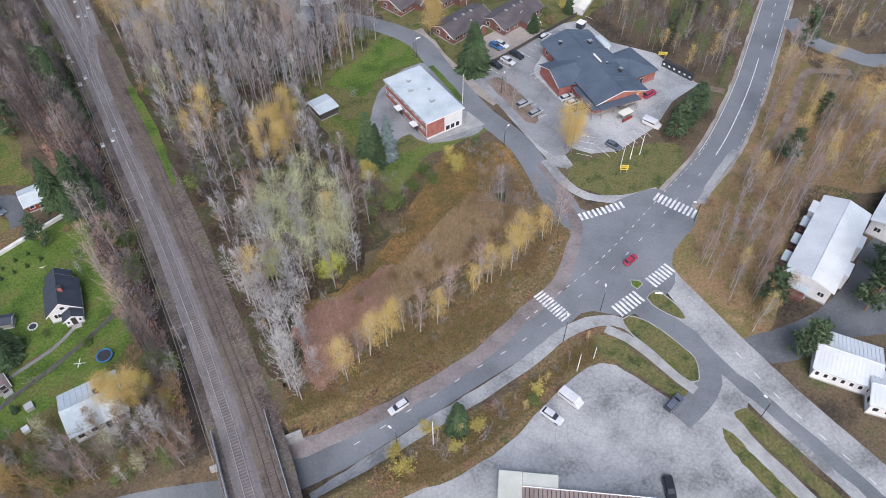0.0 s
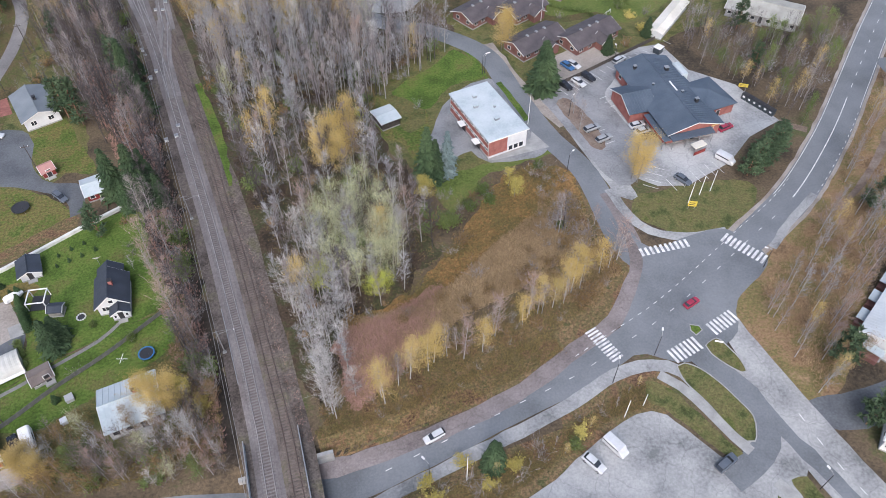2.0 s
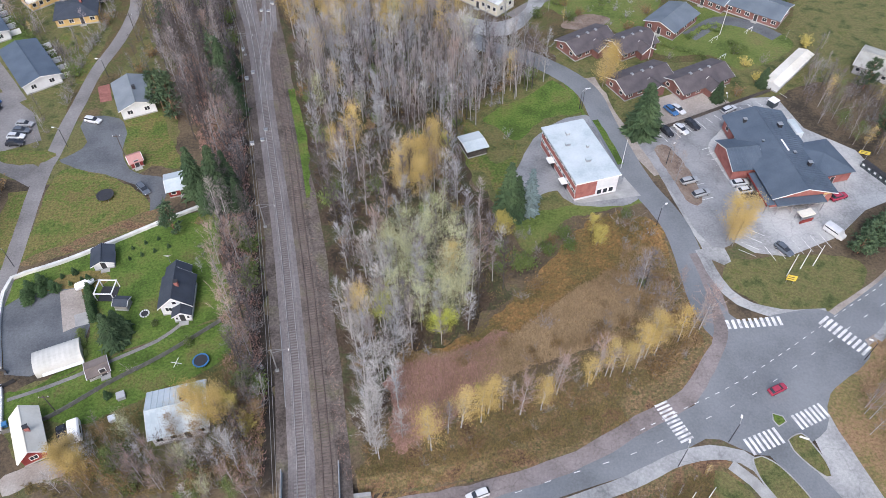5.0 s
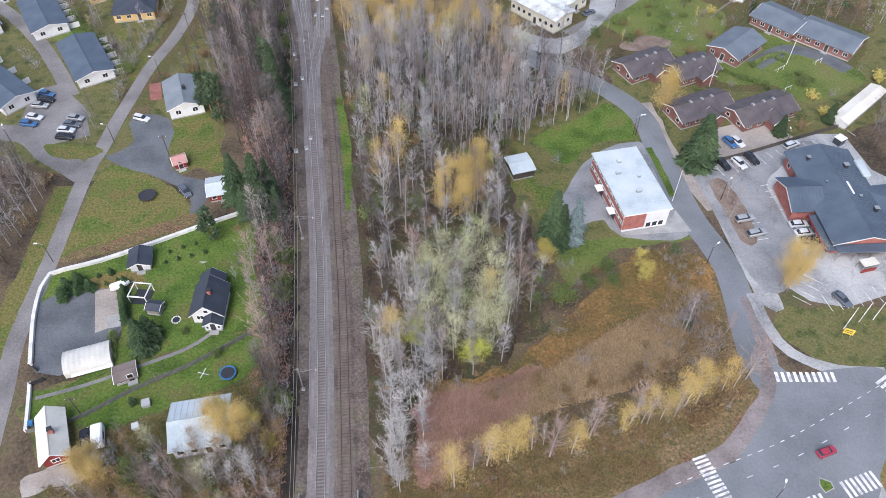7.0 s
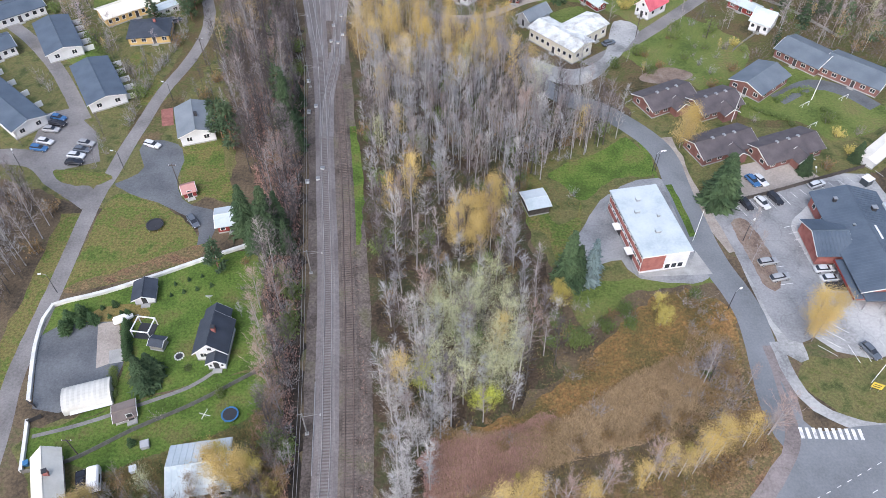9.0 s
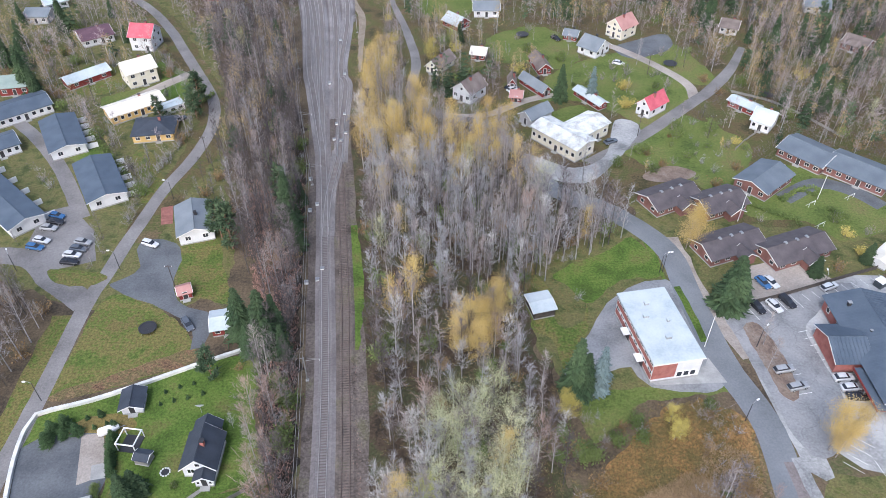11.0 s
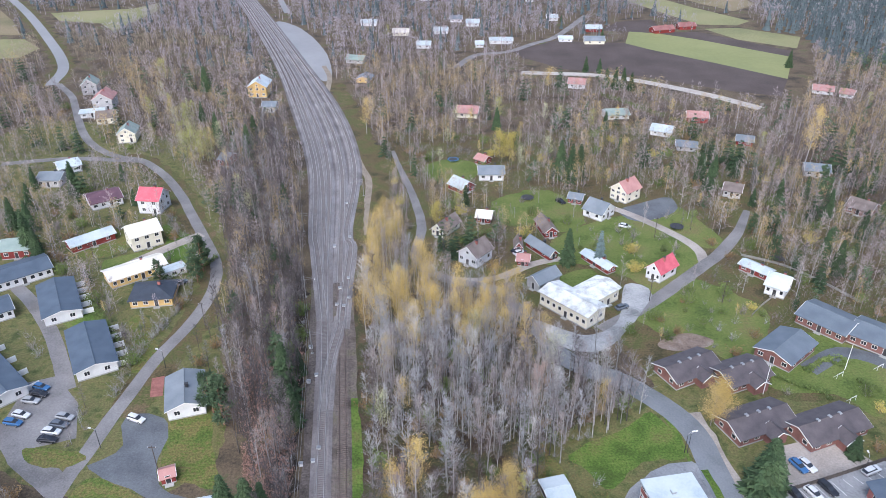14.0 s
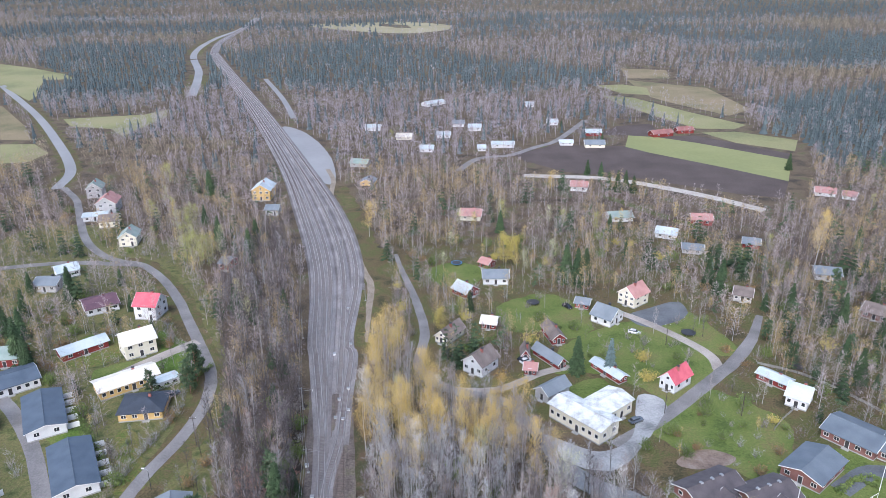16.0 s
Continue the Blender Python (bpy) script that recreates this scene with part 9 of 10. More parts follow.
def lamp(x, y, h, turn, label="grey street lamp with a short arm"):
    ob = thing("street_lamp", x, y, height(x, y), radians(turn), label, "street lamp", "street lamps")
    part("shaft", Shape().tube((0, 0, -0.1), (0, 0, h - 0.4), 0.09, 0.06, 7), DARK, ob)
    arm = part("arm", Shape().tube((0, 0, h - 0.4), (0.5, 0, h), 0.05, 0.04, 6).tube((0.5, 0, h), (1.1, 0, h + 0.08), 0.04, 0.035, 6), GALV, ob)
    part("lamp_head", Shape().box(0.95, -0.16, h, 1.65, 0.16, h + 0.18, 0.05), TRIM, arm)


for x, y, h, a in ((14.1, 54.5, 6.5, 120), (62.2, 65.1, 7, 60), (51.9, 61.9, 7, 60), (66.3, 117.2, 6, 30), (59.6, 160, 6, 20), (-73.3, 123.3, 6, 180), (-70.3, 162.1, 6, 170), (-95.2, 161.9, 6, 120), (-65.3, 190.6, 6, 170), (60.3, 160.1, 6, 20), (96.2, 154, 5, 80), (74.2, 148.1, 5, 60), (75, 136.3, 6, 40), (94.5, 78, 6, 150), (76.5, 33.2, 6, 100)):
    lamp(x, y, h, a)
for x, y, h in ((63.8, 136.4, 9.5), (88.7, 99.5, 7), (92.5, 101.1, 6), (95.5, 101.5, 6.5), (109.1, 188.7, 8), (84.6, 179.5, 9), (50.9, 54.9, 6), (55.2, 56, 4), (20, 52, 9)):
    pole(x, y, h, TRIM, "tall white tapered flagpole standing in grass", "flagpole", 0.1, "flagpole")
for x, y, h in ((-54.3, 153.8, 9), (-59.8, 207.8, 9), (88.2, 219.7, 8), (67.2, 221, 8), (78.7, 259.9, 8), (-105.5, 243.3, 8), (-56.6, 86.3, 6)):
    ob = pole(x, y, h, WOOD_POLE, "dark tarred wooden power pole with insulators", "power_pole", 0.13, "power pole", False)
    part("crossarm", Shape().box(-0.9, -0.06, h - 0.6, 0.9, 0.06, h - 0.45), WOOD_POLE, ob)
    for k in (-0.8, 0.8):
        part("insulator", Shape().disc(k, 0, h - 0.45, h - 0.25, 0.06, 6), TRIM, ob)


def signboard(x, y, w, h, z, turn, mat, label):
    ob = thing("sign", x, y, height(x, y), radians(turn), label, "sign")
    for k in (-w * 0.35, w * 0.35):
        part("post", Shape().tube((k, 0.06, -0.1), (k, 0.06, z + h), 0.05, 0.05, 6), GALV, ob)
    board = part("board", Shape().box(-w / 2, -0.05, z, w / 2, 0.02, z + h, 0.0), mat, ob)
    for i in range(2):
        part("lettering_bar", Shape().box(-w * 0.38, -0.06, z + h * (0.25 + 0.35 * i), w * 0.3, -0.051, z + h * (0.38 + 0.35 * i)), DARK if mat is SIGN_YELLOW else TRIM, board)


signboard(88.4, 97.7, 1.9, 1.6, 0.9, -25, SIGN_YELLOW, "yellow roadside sign board on two posts")
signboard(122.7, 132.1, 2.4, 1.0, 1.6, -30, SIGN_YELLOW, "yellow-green sign above the recycling bins")
signboard(75.4, 63.9, 1.6, 0.5, 0.4, -30, TRIM, "low white direction sign on a grass island")


def box_row():
    a, b = [(121.6, 130), (125.1, 120.8)]
    for i in range(6):
        t = (i + 0.5) / 6
        x, y = a[0] + (b[0] - a[0]) * t, a[1] + (b[1] - a[1]) * t
        ob = thing("recycling_bin", x, y, 0.07, math.atan2(b[1] - a[1], b[0] - a[0]), "dark grey recycling container with a pale label", "container", "recycling bins")
        part("body", Shape().box(-0.75, -0.7, 0, 0.75, 0.7, 1.5, 0.08), DARK_BOX, ob)
        part("lid", Shape().box(-0.8, -0.75, 1.5, 0.8, 0.75, 1.66, 0.06), DARK, ob)
        part("label_plate", Shape().box(-0.3, -0.72, 0.7, 0.3, -0.702, 1.2), TRIM, ob)


box_row()

# ---- vehicles ----


def lofted(sections):
    """A closed body through rings of equal length, given from back to front."""
    s = Shape()
    n = len(sections[0])
    for ring in sections:
        s.v += ring
    for k in range(len(sections) - 1):
        s.f += [(k * n + i, k * n + (i + 1) % n, (k + 1) * n + (i + 1) % n, (k + 1) * n + i) for i in range(n)]
    s.f += [tuple(range(n - 1, -1, -1)), tuple(range((len(sections) - 1) * n, len(sections) * n))]
    return s


def ring(x, w, z0, z1, c=0.12):
    return [(x, -w + c * 0.4, z0), (x, w - c * 0.4, z0), (x, w, z0 + c), (x, w, z1 - c), (x, w - c, z1), (x, -w + c, z1), (x, -w, z1 - c), (x, -w, z0 + c)]


CARS = {}


def car_parts(colour, style):
    if (colour, style) in CARS:
        return CARS[(colour, style)]
    mat = plain("car_paint", colour, 0.25, 0.2, 0.6)
    if style == "van":
        body = lofted([ring(-2.4, 0.85, 0.35, 1.75), ring(-2.3, 0.93, 0.3, 1.95), ring(1.2, 0.93, 0.3, 1.95), ring(1.7, 0.9, 0.3, 1.3), ring(2.3, 0.86, 0.32, 1.05), ring(2.4, 0.7, 0.4, 0.9)])
        glass = lofted([ring(-2.34, 0.7, 1.2, 1.7), ring(-2.2, 0.94, 1.2, 1.7), ring(1.1, 0.94, 1.2, 1.7), ring(1.55, 0.8, 1.2, 1.45)])
        roof = lofted([ring(-2.3, 0.8, 1.9, 1.97, 0.03), ring(1.2, 0.8, 1.9, 1.97, 0.03)])
    else:
        back = -1.9 if style == "estate" else -1.45
        body = lofted([ring(-2.2, 0.72, 0.4, 0.85), ring(-2.12, 0.84, 0.3, 0.95), ring(-1.2, 0.88, 0.25, 0.98), ring(0.9, 0.88, 0.25, 0.95), ring(2.0, 0.82, 0.28, 0.78), ring(2.2, 0.66, 0.38, 0.68)])
        glass = lofted([ring(back - 0.45, 0.62, 0.92, 0.97, 0.02), ring(back, 0.66, 0.92, 1.38, 0.1), ring(0.25, 0.66, 0.92, 1.4, 0.1), ring(1.05, 0.62, 0.92, 0.96, 0.02)])
        roof = lofted([ring(back - 0.02, 0.58, 1.36, 1.42, 0.02), ring(-0.6, 0.62, 1.38, 1.46, 0.02), ring(0.3, 0.58, 1.36, 1.42, 0.02)])
    tyre, rim = Shape().tube((0, -0.1, 0), (0, 0.1, 0), 0.32, 0.32, 12), Shape().tube((0, -0.115, 0), (0, 0.115, 0), 0.19, 0.19, 10)
    lightm = Shape().box(-0.04, -0.14, -0.06, 0.04, 0.14, 0.06)
    CARS[(colour, style)] = (body.mesh("body", mat), glass.mesh("cabin_glass", GLASS), roof.mesh("roof", mat), tyre.mesh("tyre", RUBBER), rim.mesh("rim", GALV), lightm.mesh("headlight", TRIM))
    return CARS[(colour, style)]


def car(ends, colour, style="saloon", label="", z=0.1, size=1.0):
    (x0, y0), (x1, y1) = ends
    x, y = (x0 + x1) / 2, (y0 + y1) / 2
    body, glass, roof, tyre, rim, light = car_parts(colour, style)
    ob = thing("car" if style != "van" else "van", x, y, height(x, y) + z, math.atan2(y1 - y0, x1 - x0), label, "car" if style != "van" else "van", "parked cars", size)
    part("body", body, None, ob)
    part("cabin_glass", glass, None, ob)
    part("roof", roof, None, ob)
    for wx in (-1.35, 1.35):
        for wy in (-0.8, 0.8):
            t = part("wheel", tyre, None, ob, "", pose(wx, wy, 0.32))
            part("rim", rim, None, t)
    for wy in (-0.55, 0.55):
        part("headlight", light, None, ob, "", pose(2.16, wy, 0.62))


WHITE, SILVER, BLACK, BLUE, RED, GREY_C = (0.7, 0.71, 0.72), (0.4, 0.41, 0.42), (0.03, 0.032, 0.04), (0.06, 0.16, 0.34), (0.42, 0.05, 0.09), (0.13, 0.15, 0.18)
car([(73.1, 73.2), (76.8, 74.4)], RED, "saloon", "small crimson car on the asphalt junction", 0.1, 0.84)
car([(18.8, 61.9), (15.1, 61)], WHITE, "estate", "white car on the main road", 0.1, 0.9)
car([(40.8, 50.2), (42.8, 46.4)], WHITE, "saloon", "white saloon parked on cracked asphalt")
car([(45.8, 51.9), (47.5, 48)], WHITE, "van", "white van parked at the car park's edge")
car([(61.9, 41.1), (65.3, 42.3)], GREY_C, "estate", "dark blue-grey car parked on asphalt")
car([(54.1, 30), (52.9, 27.1)], BLACK, "estate", "black car parked beside the low building")
car([(78.2, 149.4), (79.6, 145.9)], BLACK, "saloon", "black car in a painted bay")
car([(82, 149.7), (83.6, 146.2)], WHITE, "saloon", "white car in a painted bay")
car([(85.5, 151.2), (87.2, 147.4)], BLACK, "estate", "black estate car in a painted bay")
car([(95.7, 153.3), (100, 155.1)], WHITE, "estate", "white car beside the shop fence")
car([(76.1, 129.2), (80.6, 130.1)], SILVER, "estate", "silver estate car in the shop car park")
car([(77.5, 124.7), (81.6, 125.7)], SILVER, "estate", "silver estate car in the shop car park")
car([(87.6, 127.2), (91.9, 127.5)], WHITE, "saloon", "white car before the shop")
car([(88.2, 124.6), (92.2, 125)], WHITE, "saloon", "white car before the shop")
car([(88.8, 122.6), (92.3, 122.3)], BLACK, "saloon", "dark car half under a golden tree")
car([(90.2, 108), (91.8, 104.5)], GREY_C, "saloon", "grey-blue car in a slanting bay")
car([(82.2, 157.3), (83.6, 154)], BLUE, "saloon", "blue car on a paved forecourt")
car([(83.9, 157.4), (85.6, 154.1)], WHITE, "saloon", "white car on a paved forecourt")
car([(108.5, 119.5), (112.4, 120.4)], RED, "saloon", "crimson car beside the shop")
car([(103.3, 111.1), (105, 107.9)], WHITE, "van", "white van beside the pines")
car([(-95.8, 183.4), (-91.3, 182)], BLUE, "saloon", "blue car on a gravelled parking place")
car([(-94.9, 180.6), (-90.8, 179.7)], BLACK, "saloon", "black car on a gravelled parking place")
car([(-95.7, 178), (-91.6, 177.4)], SILVER, "saloon", "silver car on a gravelled parking place")
car([(-95.5, 173.3), (-91.4, 172.2)], WHITE, "saloon", "white car on a gravelled parking place")
car([(-96, 170.5), (-92, 169.7)], BLUE, "estate", "blue car on a gravelled parking place")
car([(-84.7, 172.4), (-80.7, 171.5)], SILVER, "saloon", "silver car on a gravelled parking place")
car([(-84.9, 169.8), (-80.9, 169)], GREY_C, "saloon", "grey car on a gravelled parking place")
car([(-85.6, 167.4), (-81.7, 166.8)], WHITE, "saloon", "white car on a gravelled parking place")
car([(-85.2, 164.7), (-81.4, 164.3)], BLACK, "saloon", "black car on a gravelled parking place")
car([(-50.4, 145.3), (-47.7, 141.6)], GREY_C, "estate", "blue-grey car on a dark yard")
car([(-67.4, 171.9), (-63.8, 170.4)], WHITE, "estate", "white car among garden clutter")
car([(-75.5, 230.1), (-73.1, 233)], GREY_C, "saloon", "grey car beside a white carport")
car([(56.6, 216.3), (59.8, 217.9)], GREY_C, "saloon", "blue-grey car behind the pale building")
car([(29, 249.6), (32.7, 252.4)], BLACK, "saloon", "black car before a red shed")
car([(29.7, 248.2), (33.2, 250.6)], WHITE, "saloon", "white car before a red shed")
car([(49.4, 290.1), (52.1, 286.3)], BLACK, "saloon", "black car on a grey yard")
car([(69.5, 268.3), (71.2, 267.5)], WHITE, "saloon", "white car beside the driveway")

# ---- walls, fences and garden things ----


def wall_run(name, points, width, h, mat, label, z=0.0):
    line = smooth(points, 3.0)
    s = Shape()
    for i, (x, y) in enumerate(line):
        qx, qy = sides(line, i)
        for e, k in ((-width / 2, -0.2), (-width / 2, h), (width / 2, h), (width / 2, -0.2)):
            s.v.append((x + qx * e, y + qy * e, k + z))
    n = len(line)
    s.f = [(4 * i + k, 4 * i + k + 1, 4 * i + k + 5, 4 * i + k + 4) for i in range(n - 1) for k in range(3)] + [(0, 3, 2, 1), (4 * n - 4, 4 * n - 3, 4 * n - 2, 4 * n - 1)]
    return setting(name, s, mat, label, "wall")


def kerb(points, label):
    line = smooth(points, 1.0, True)
    s = Shape()
    n = len(line)
    for i in range(n):
        (x, y), a, b = line[i], line[i - 1], line[(i + 1) % n]
        d = Vector((b[0] - a[0], b[1] - a[1])).normalized()
        for e, z in ((-0.1, 0.06), (-0.1, 0.2), (0.1, 0.2), (0.1, 0.06)):
            s.v.append((x - d.y * e, y + d.x * e, z))
    s.f = [(4 * i + k, 4 * i + k + 1, 4 * ((i + 1) % n) + k + 1, 4 * ((i + 1) % n) + k) for i in range(n) for k in range(3)]
    setting("kerb", s, CONCRETE, label, "kerb")


kerb([(65.2, 61.6), (66.8, 61.8), (69.1, 59.8), (71.1, 55.9), (72.5, 51.5), (73.2, 48.3), (72.1, 45.6), (70.8, 43.9), (69.4, 44.3), (68, 47.4), (66.6, 53.2), (65, 58)], "pale stone kerb round the grass island")
kerb([(72.7, 64.1), (75.6, 65), (76.6, 63), (77.4, 59.4), (77.1, 56.8), (76.2, 56.8), (74.3, 59.2), (72.8, 62.2)], "pale stone kerb round the small island")
kerb([(72.2, 69.4), (73.8, 68.6), (73.9, 67.5), (72.2, 66.8), (71.7, 68.1)], "pale stone kerb round the tiny island")
patch("lawn_islet_tiny", [(72.2, 69.4), (73.8, 68.6), (73.9, 67.5), (72.2, 66.8), (71.7, 68.1)], 0.1137, LAWN, "tiny kerbed grass island", "lawn", 0.05)
wall_run("wall_garden", [(-34.6, 136.5), (-44.2, 132.1), (-53.2, 127.6), (-63, 123.1), (-72.7, 119.7), (-73.4, 115.9), (-72.5, 109), (-70.7, 102.1), (-69.3, 97.2)], 0.7, 0.75, STONE_WALL, "low white-topped garden wall")
wall_run("wall_garden_south", [(-68, 93.2), (-67, 89.6), (-66.1, 86.1), (-65.4, 83.3)], 0.6, 0.75, STONE_WALL, "low white garden wall beside the lane")


def fence(points, h, gap, mat, label, group="fences"):
    """Posts with board panels between them."""
    line = smooth(points, gap)
    ob = thing("fence", line[0][0], line[0][1], 0, 0, label, "fence", group)
    ox, oy = line[0]
    for i, (x, y) in enumerate(line):
        part("post", Shape().box(-0.07, -0.07, -0.2, 0.07, 0.07, h + 0.1), mat, ob, "", pose(x - ox, y - oy, 0))
        if i + 1 < len(line):
            x1, y1 = line[i + 1]
            ln = math.hypot(x1 - x, y1 - y)
            part("panel", Shape().box(0.06, -0.03, 0.15, ln - 0.06, 0.03, h), mat, ob, "", pose(x - ox, y - oy, 0, 0, 0, math.degrees(math.atan2(y1 - y, x1 - x))))


fence([(-65, 83), (-57.7, 85), (-48, 91), (-38.6, 96), (-28.3, 102.8)], 1.3, 2.2, FENCE_DARK, "dark weathered board fence between gardens")
fence([(75, 148.1), (87.3, 152), (100.3, 156.6), (111.9, 160.5)], 1.3, 2.4, BARK_DARK, "low dark fence beside the shop car park")
fence([(103.8, 247.3), (114.8, 240.5), (122.9, 229.6), (128.3, 219.6)], 1.0, 3.0, WOOD_GREY, "grey fence behind the gardens")
fence([(94.4, 212.9), (98.4, 217.2), (113.3, 231.1), (121.2, 241.2)], 1.0, 3.0, WOOD_GREY, "grey field fence of thin boards")


def hedge(points, w, h, label):
    line = smooth(points, 1.2)
    ob = thing("hedge", line[0][0], line[0][1], 0, 0, label, "hedge")
    ox, oy = line[0]
    rng.seed(5)
    s = Shape()
    for x, y in line:
        for k in range(46):
            c = Vector((x - ox + rng.uniform(-0.7, 0.7), y - oy + rng.uniform(-w / 2, w / 2), rng.uniform(0.1, h)))
            n = Vector((rng.gauss(0, 1), rng.gauss(0, 1), rng.gauss(0.6, 1))).normalized()
            p = n.orthogonal().normalized() * rng.uniform(0.12, 0.26)
            q = n.cross(p)
            s.add([c - p, c + q, c + p, c - q], [(0, 1, 2, 3)])
    part("leaves", s, LEAF_GREEN if "green" in label else TWIG_BROWN, ob)
    part("stems", Shape().box(-0.05, -0.05, -0.2, 0.05, 0.05, h * 0.7), BARK, ob)


hedge([(6.2, 255.6), (17.5, 261.1), (29.6, 270.9)], 2.0, 1.8, "clipped dark green hedge round a garden")
hedge([(33.4, 260.9), (42.1, 249.8)], 1.8, 1.6, "dark green hedge beside red sheds")
hedge([(-79.1, 234.8), (-71, 241), (-67.8, 247.6)], 1.6, 1.5, "dark green hedge beside the carport")
hedge([(-98.8, 222.9), (-92.9, 215.5), (-86.2, 207.3), (-80.8, 200.4)], 1.8, 1.7, "tall dark green hedge behind terraced houses")
hedge([(99, 188.8), (107.7, 193.4), (111.5, 192.2)], 1.2, 1.0, "low clipped green hedge by the lawn")
hedge([(91.8, 420), (105.1, 400.5), (114.9, 384.5)], 3.0, 2.2, "dark green hedge beside a far garden")
hedge([(117.8, 380.3), (126.7, 369.7)], 3.0, 2.2, "dark green hedge beside a far garden")


hedge([(90.4, 185.9), (94.8, 182.1), (100.0, 179.4)], 1.4, 1.2, "clipped green hedge between bungalow gardens")
hedge([(99.3, 187.6), (105.4, 192.3), (109.5, 189.4)], 1.2, 1.0, "low green hedge round a lawn")
hedge([(110.3, 183.7), (113.4, 180.0)], 1.6, 1.3, "yellow-green hedge beside a path")
for x, y in [(106.2, 185.6), (105.0, 176.6), (118.0, 188.7)]:
    ob = thing("goal_frame", x, y, 0.02, 0.5, "white tubular frame standing on a lawn", "frame", "garden frames")
    for u in (-1.1, 1.1):
        part("upright", Shape().tube((u, 0, -0.1), (u, 0, 1.5), 0.05, 0.05, 6), TRIM, ob)
        part("brace", Shape().tube((u, 0, 1.45), (u, 0.9, -0.05), 0.04, 0.04, 6), TRIM, ob)
    part("crossbar", Shape().tube((-1.15, 0, 1.53), (1.15, 0, 1.53), 0.05, 0.05, 6), TRIM, ob)


def trampoline(x, y, r, pad, label):
    ob = thing("trampoline", x, y, 0, 0, label, "trampoline")
    s = Shape()
    n = 18
    for a, b, z in ((r, r * 0.82, 0.86),):
        s.v = [(rr * math.cos(2 * math.pi * i / n), rr * math.sin(2 * math.pi * i / n), zz) for rr, zz in ((a, z - 0.08), (a, z), (b, z), (b, z - 0.08)) for i in range(n)]
        s.f = [(k * n + i, k * n + (i + 1) % n, (k + 1) * n + (i + 1) % n, (k + 1) * n + i) for k in range(3) for i in range(n)]
    part("pad", s, pad, ob)
    part("mat", Shape().disc(0, 0, 0.78, 0.81, r * 0.82, 18), DARK, ob)
    for i in range(6):
        c, d = math.cos(i * math.pi / 3), math.sin(i * math.pi / 3)
        part("leg", Shape().tube((c * r * 0.95, d * r * 0.95, -0.02), (c * r * 0.95, d * r * 0.95, 0.78), 0.03, 0.03, 5), GALV, ob)
        part("net_pole", Shape().tube((c * r, d * r, 0.86), (c * r, d * r, 2.4), 0.025, 0.025, 5), DARK, ob)


for x, y, r, m in ((-31.3, 93.7, 1.6, BLUE_PLASTIC), (-57.6, 142.4, 2.0, DARK), (88.4, 267.3, 2.4, DARK), (10.8, 330.2, 2.4, BLUE_PLASTIC), (38.5, 291.7, 2.4, DARK), (114.7, 244.8, 2.2, DARK)):
    trampoline(x, y, r, m, "round garden trampoline with a padded rim and net poles")

pg = [(-53.9, 111.4), (-50.4, 110.9), (-55, 115.8)]
px_, py_, pa, pl_ = place(pg[0], pg[1])
pergola = thing("pergola", px_, py_, 0.03, pa, "open white-framed garden pergola on a dark deck", "pergola")
part("deck", Shape().box(-pl_ / 2, 0, 0, pl_ / 2, 3.8, 0.12), DARK, pergola)
for u in (-pl_ / 2, pl_ / 2):
    for v in (0.1, 3.7):
        part("post", Shape().box(u - 0.08, v - 0.08, 0.12, u + 0.08, v + 0.08, 2.2), TRIM, pergola)
    part("beam", Shape().box(u - 0.1, 0, 2.2, u + 0.1, 3.8, 2.4), TRIM, pergola)
for v in (0.0, 3.6):
    part("beam", Shape().box(-pl_ / 2 + 0.1, v, 2.2, pl_ / 2 - 0.1, v + 0.2, 2.4), TRIM, pergola)
strip("garden_path", [(-66.2, 90), (-57.8, 92.5), (-49.3, 96), (-40.4, 99.9), (-36.4, 103.2)], 0.8, 0.05, LANE, "narrow concrete garden path", "path", 0.05, 0)
patch("paved_square", [(-57.9, 108.4), (-55.5, 109), (-54.5, 105.8), (-57, 105.3)], 0.07, CONCRETE, "square of pale paving slabs", "pavement", 0.05, False, False)
patch("hall_apron", [(-62.2, 115.1), (-58.1, 115.6), (-55.4, 108.3), (-57.1, 105.3), (-59.2, 104.3)], 0.06, GRAVEL, "pale gravel apron of the yard", "pavement", 0.1, False, False)


def bays(a, b, d, n, w=0.12, z=0.085):
    """Painted bay lines from the line a-b towards d."""
    a, b, d = Vector(a), Vector(b), Vector(d)
    for i in range(n + 1):
        p = a + (b - a) * i / n
        q = p + (d - a)
        u = (q - p).normalized()
        s = Vector((-u.y, u.x)) * w / 2
        part("bay_line", Shape().add([(*(p - s), z), (*(p + s), z), (*(q + s), z), (*(q - s), z)], [(0, 3, 2, 1)]), PAINT, paint_base)


paint_base = setting("bay_paint", Shape().add([(0, 0, 0.005), (0.1, 0, 0.005), (0.1, 0.1, 0.005)], [(0, 1, 2)]), PAINT, "white painted parking bay lines", "road marking")
bays(*[(87.6, 108.1), (101.1, 110.1), (88.3, 103.8)], 6)
bays(*[(76.7, 148.3), (88, 151.9), (78.3, 144.2)], 3)
bays(*[(90.9, 152.2), (114.4, 159.5), (92, 150.1)], 9)
bays(*[(85.6, 140.4), (89.6, 122.4), (90.8, 141.7)], 9)
bays(*[(77, 128), (77.4, 123.2), (81.7, 128.8)], 1)
bays(*[(86, 113.4), (81.6, 108), (88.9, 110.9)], 3)

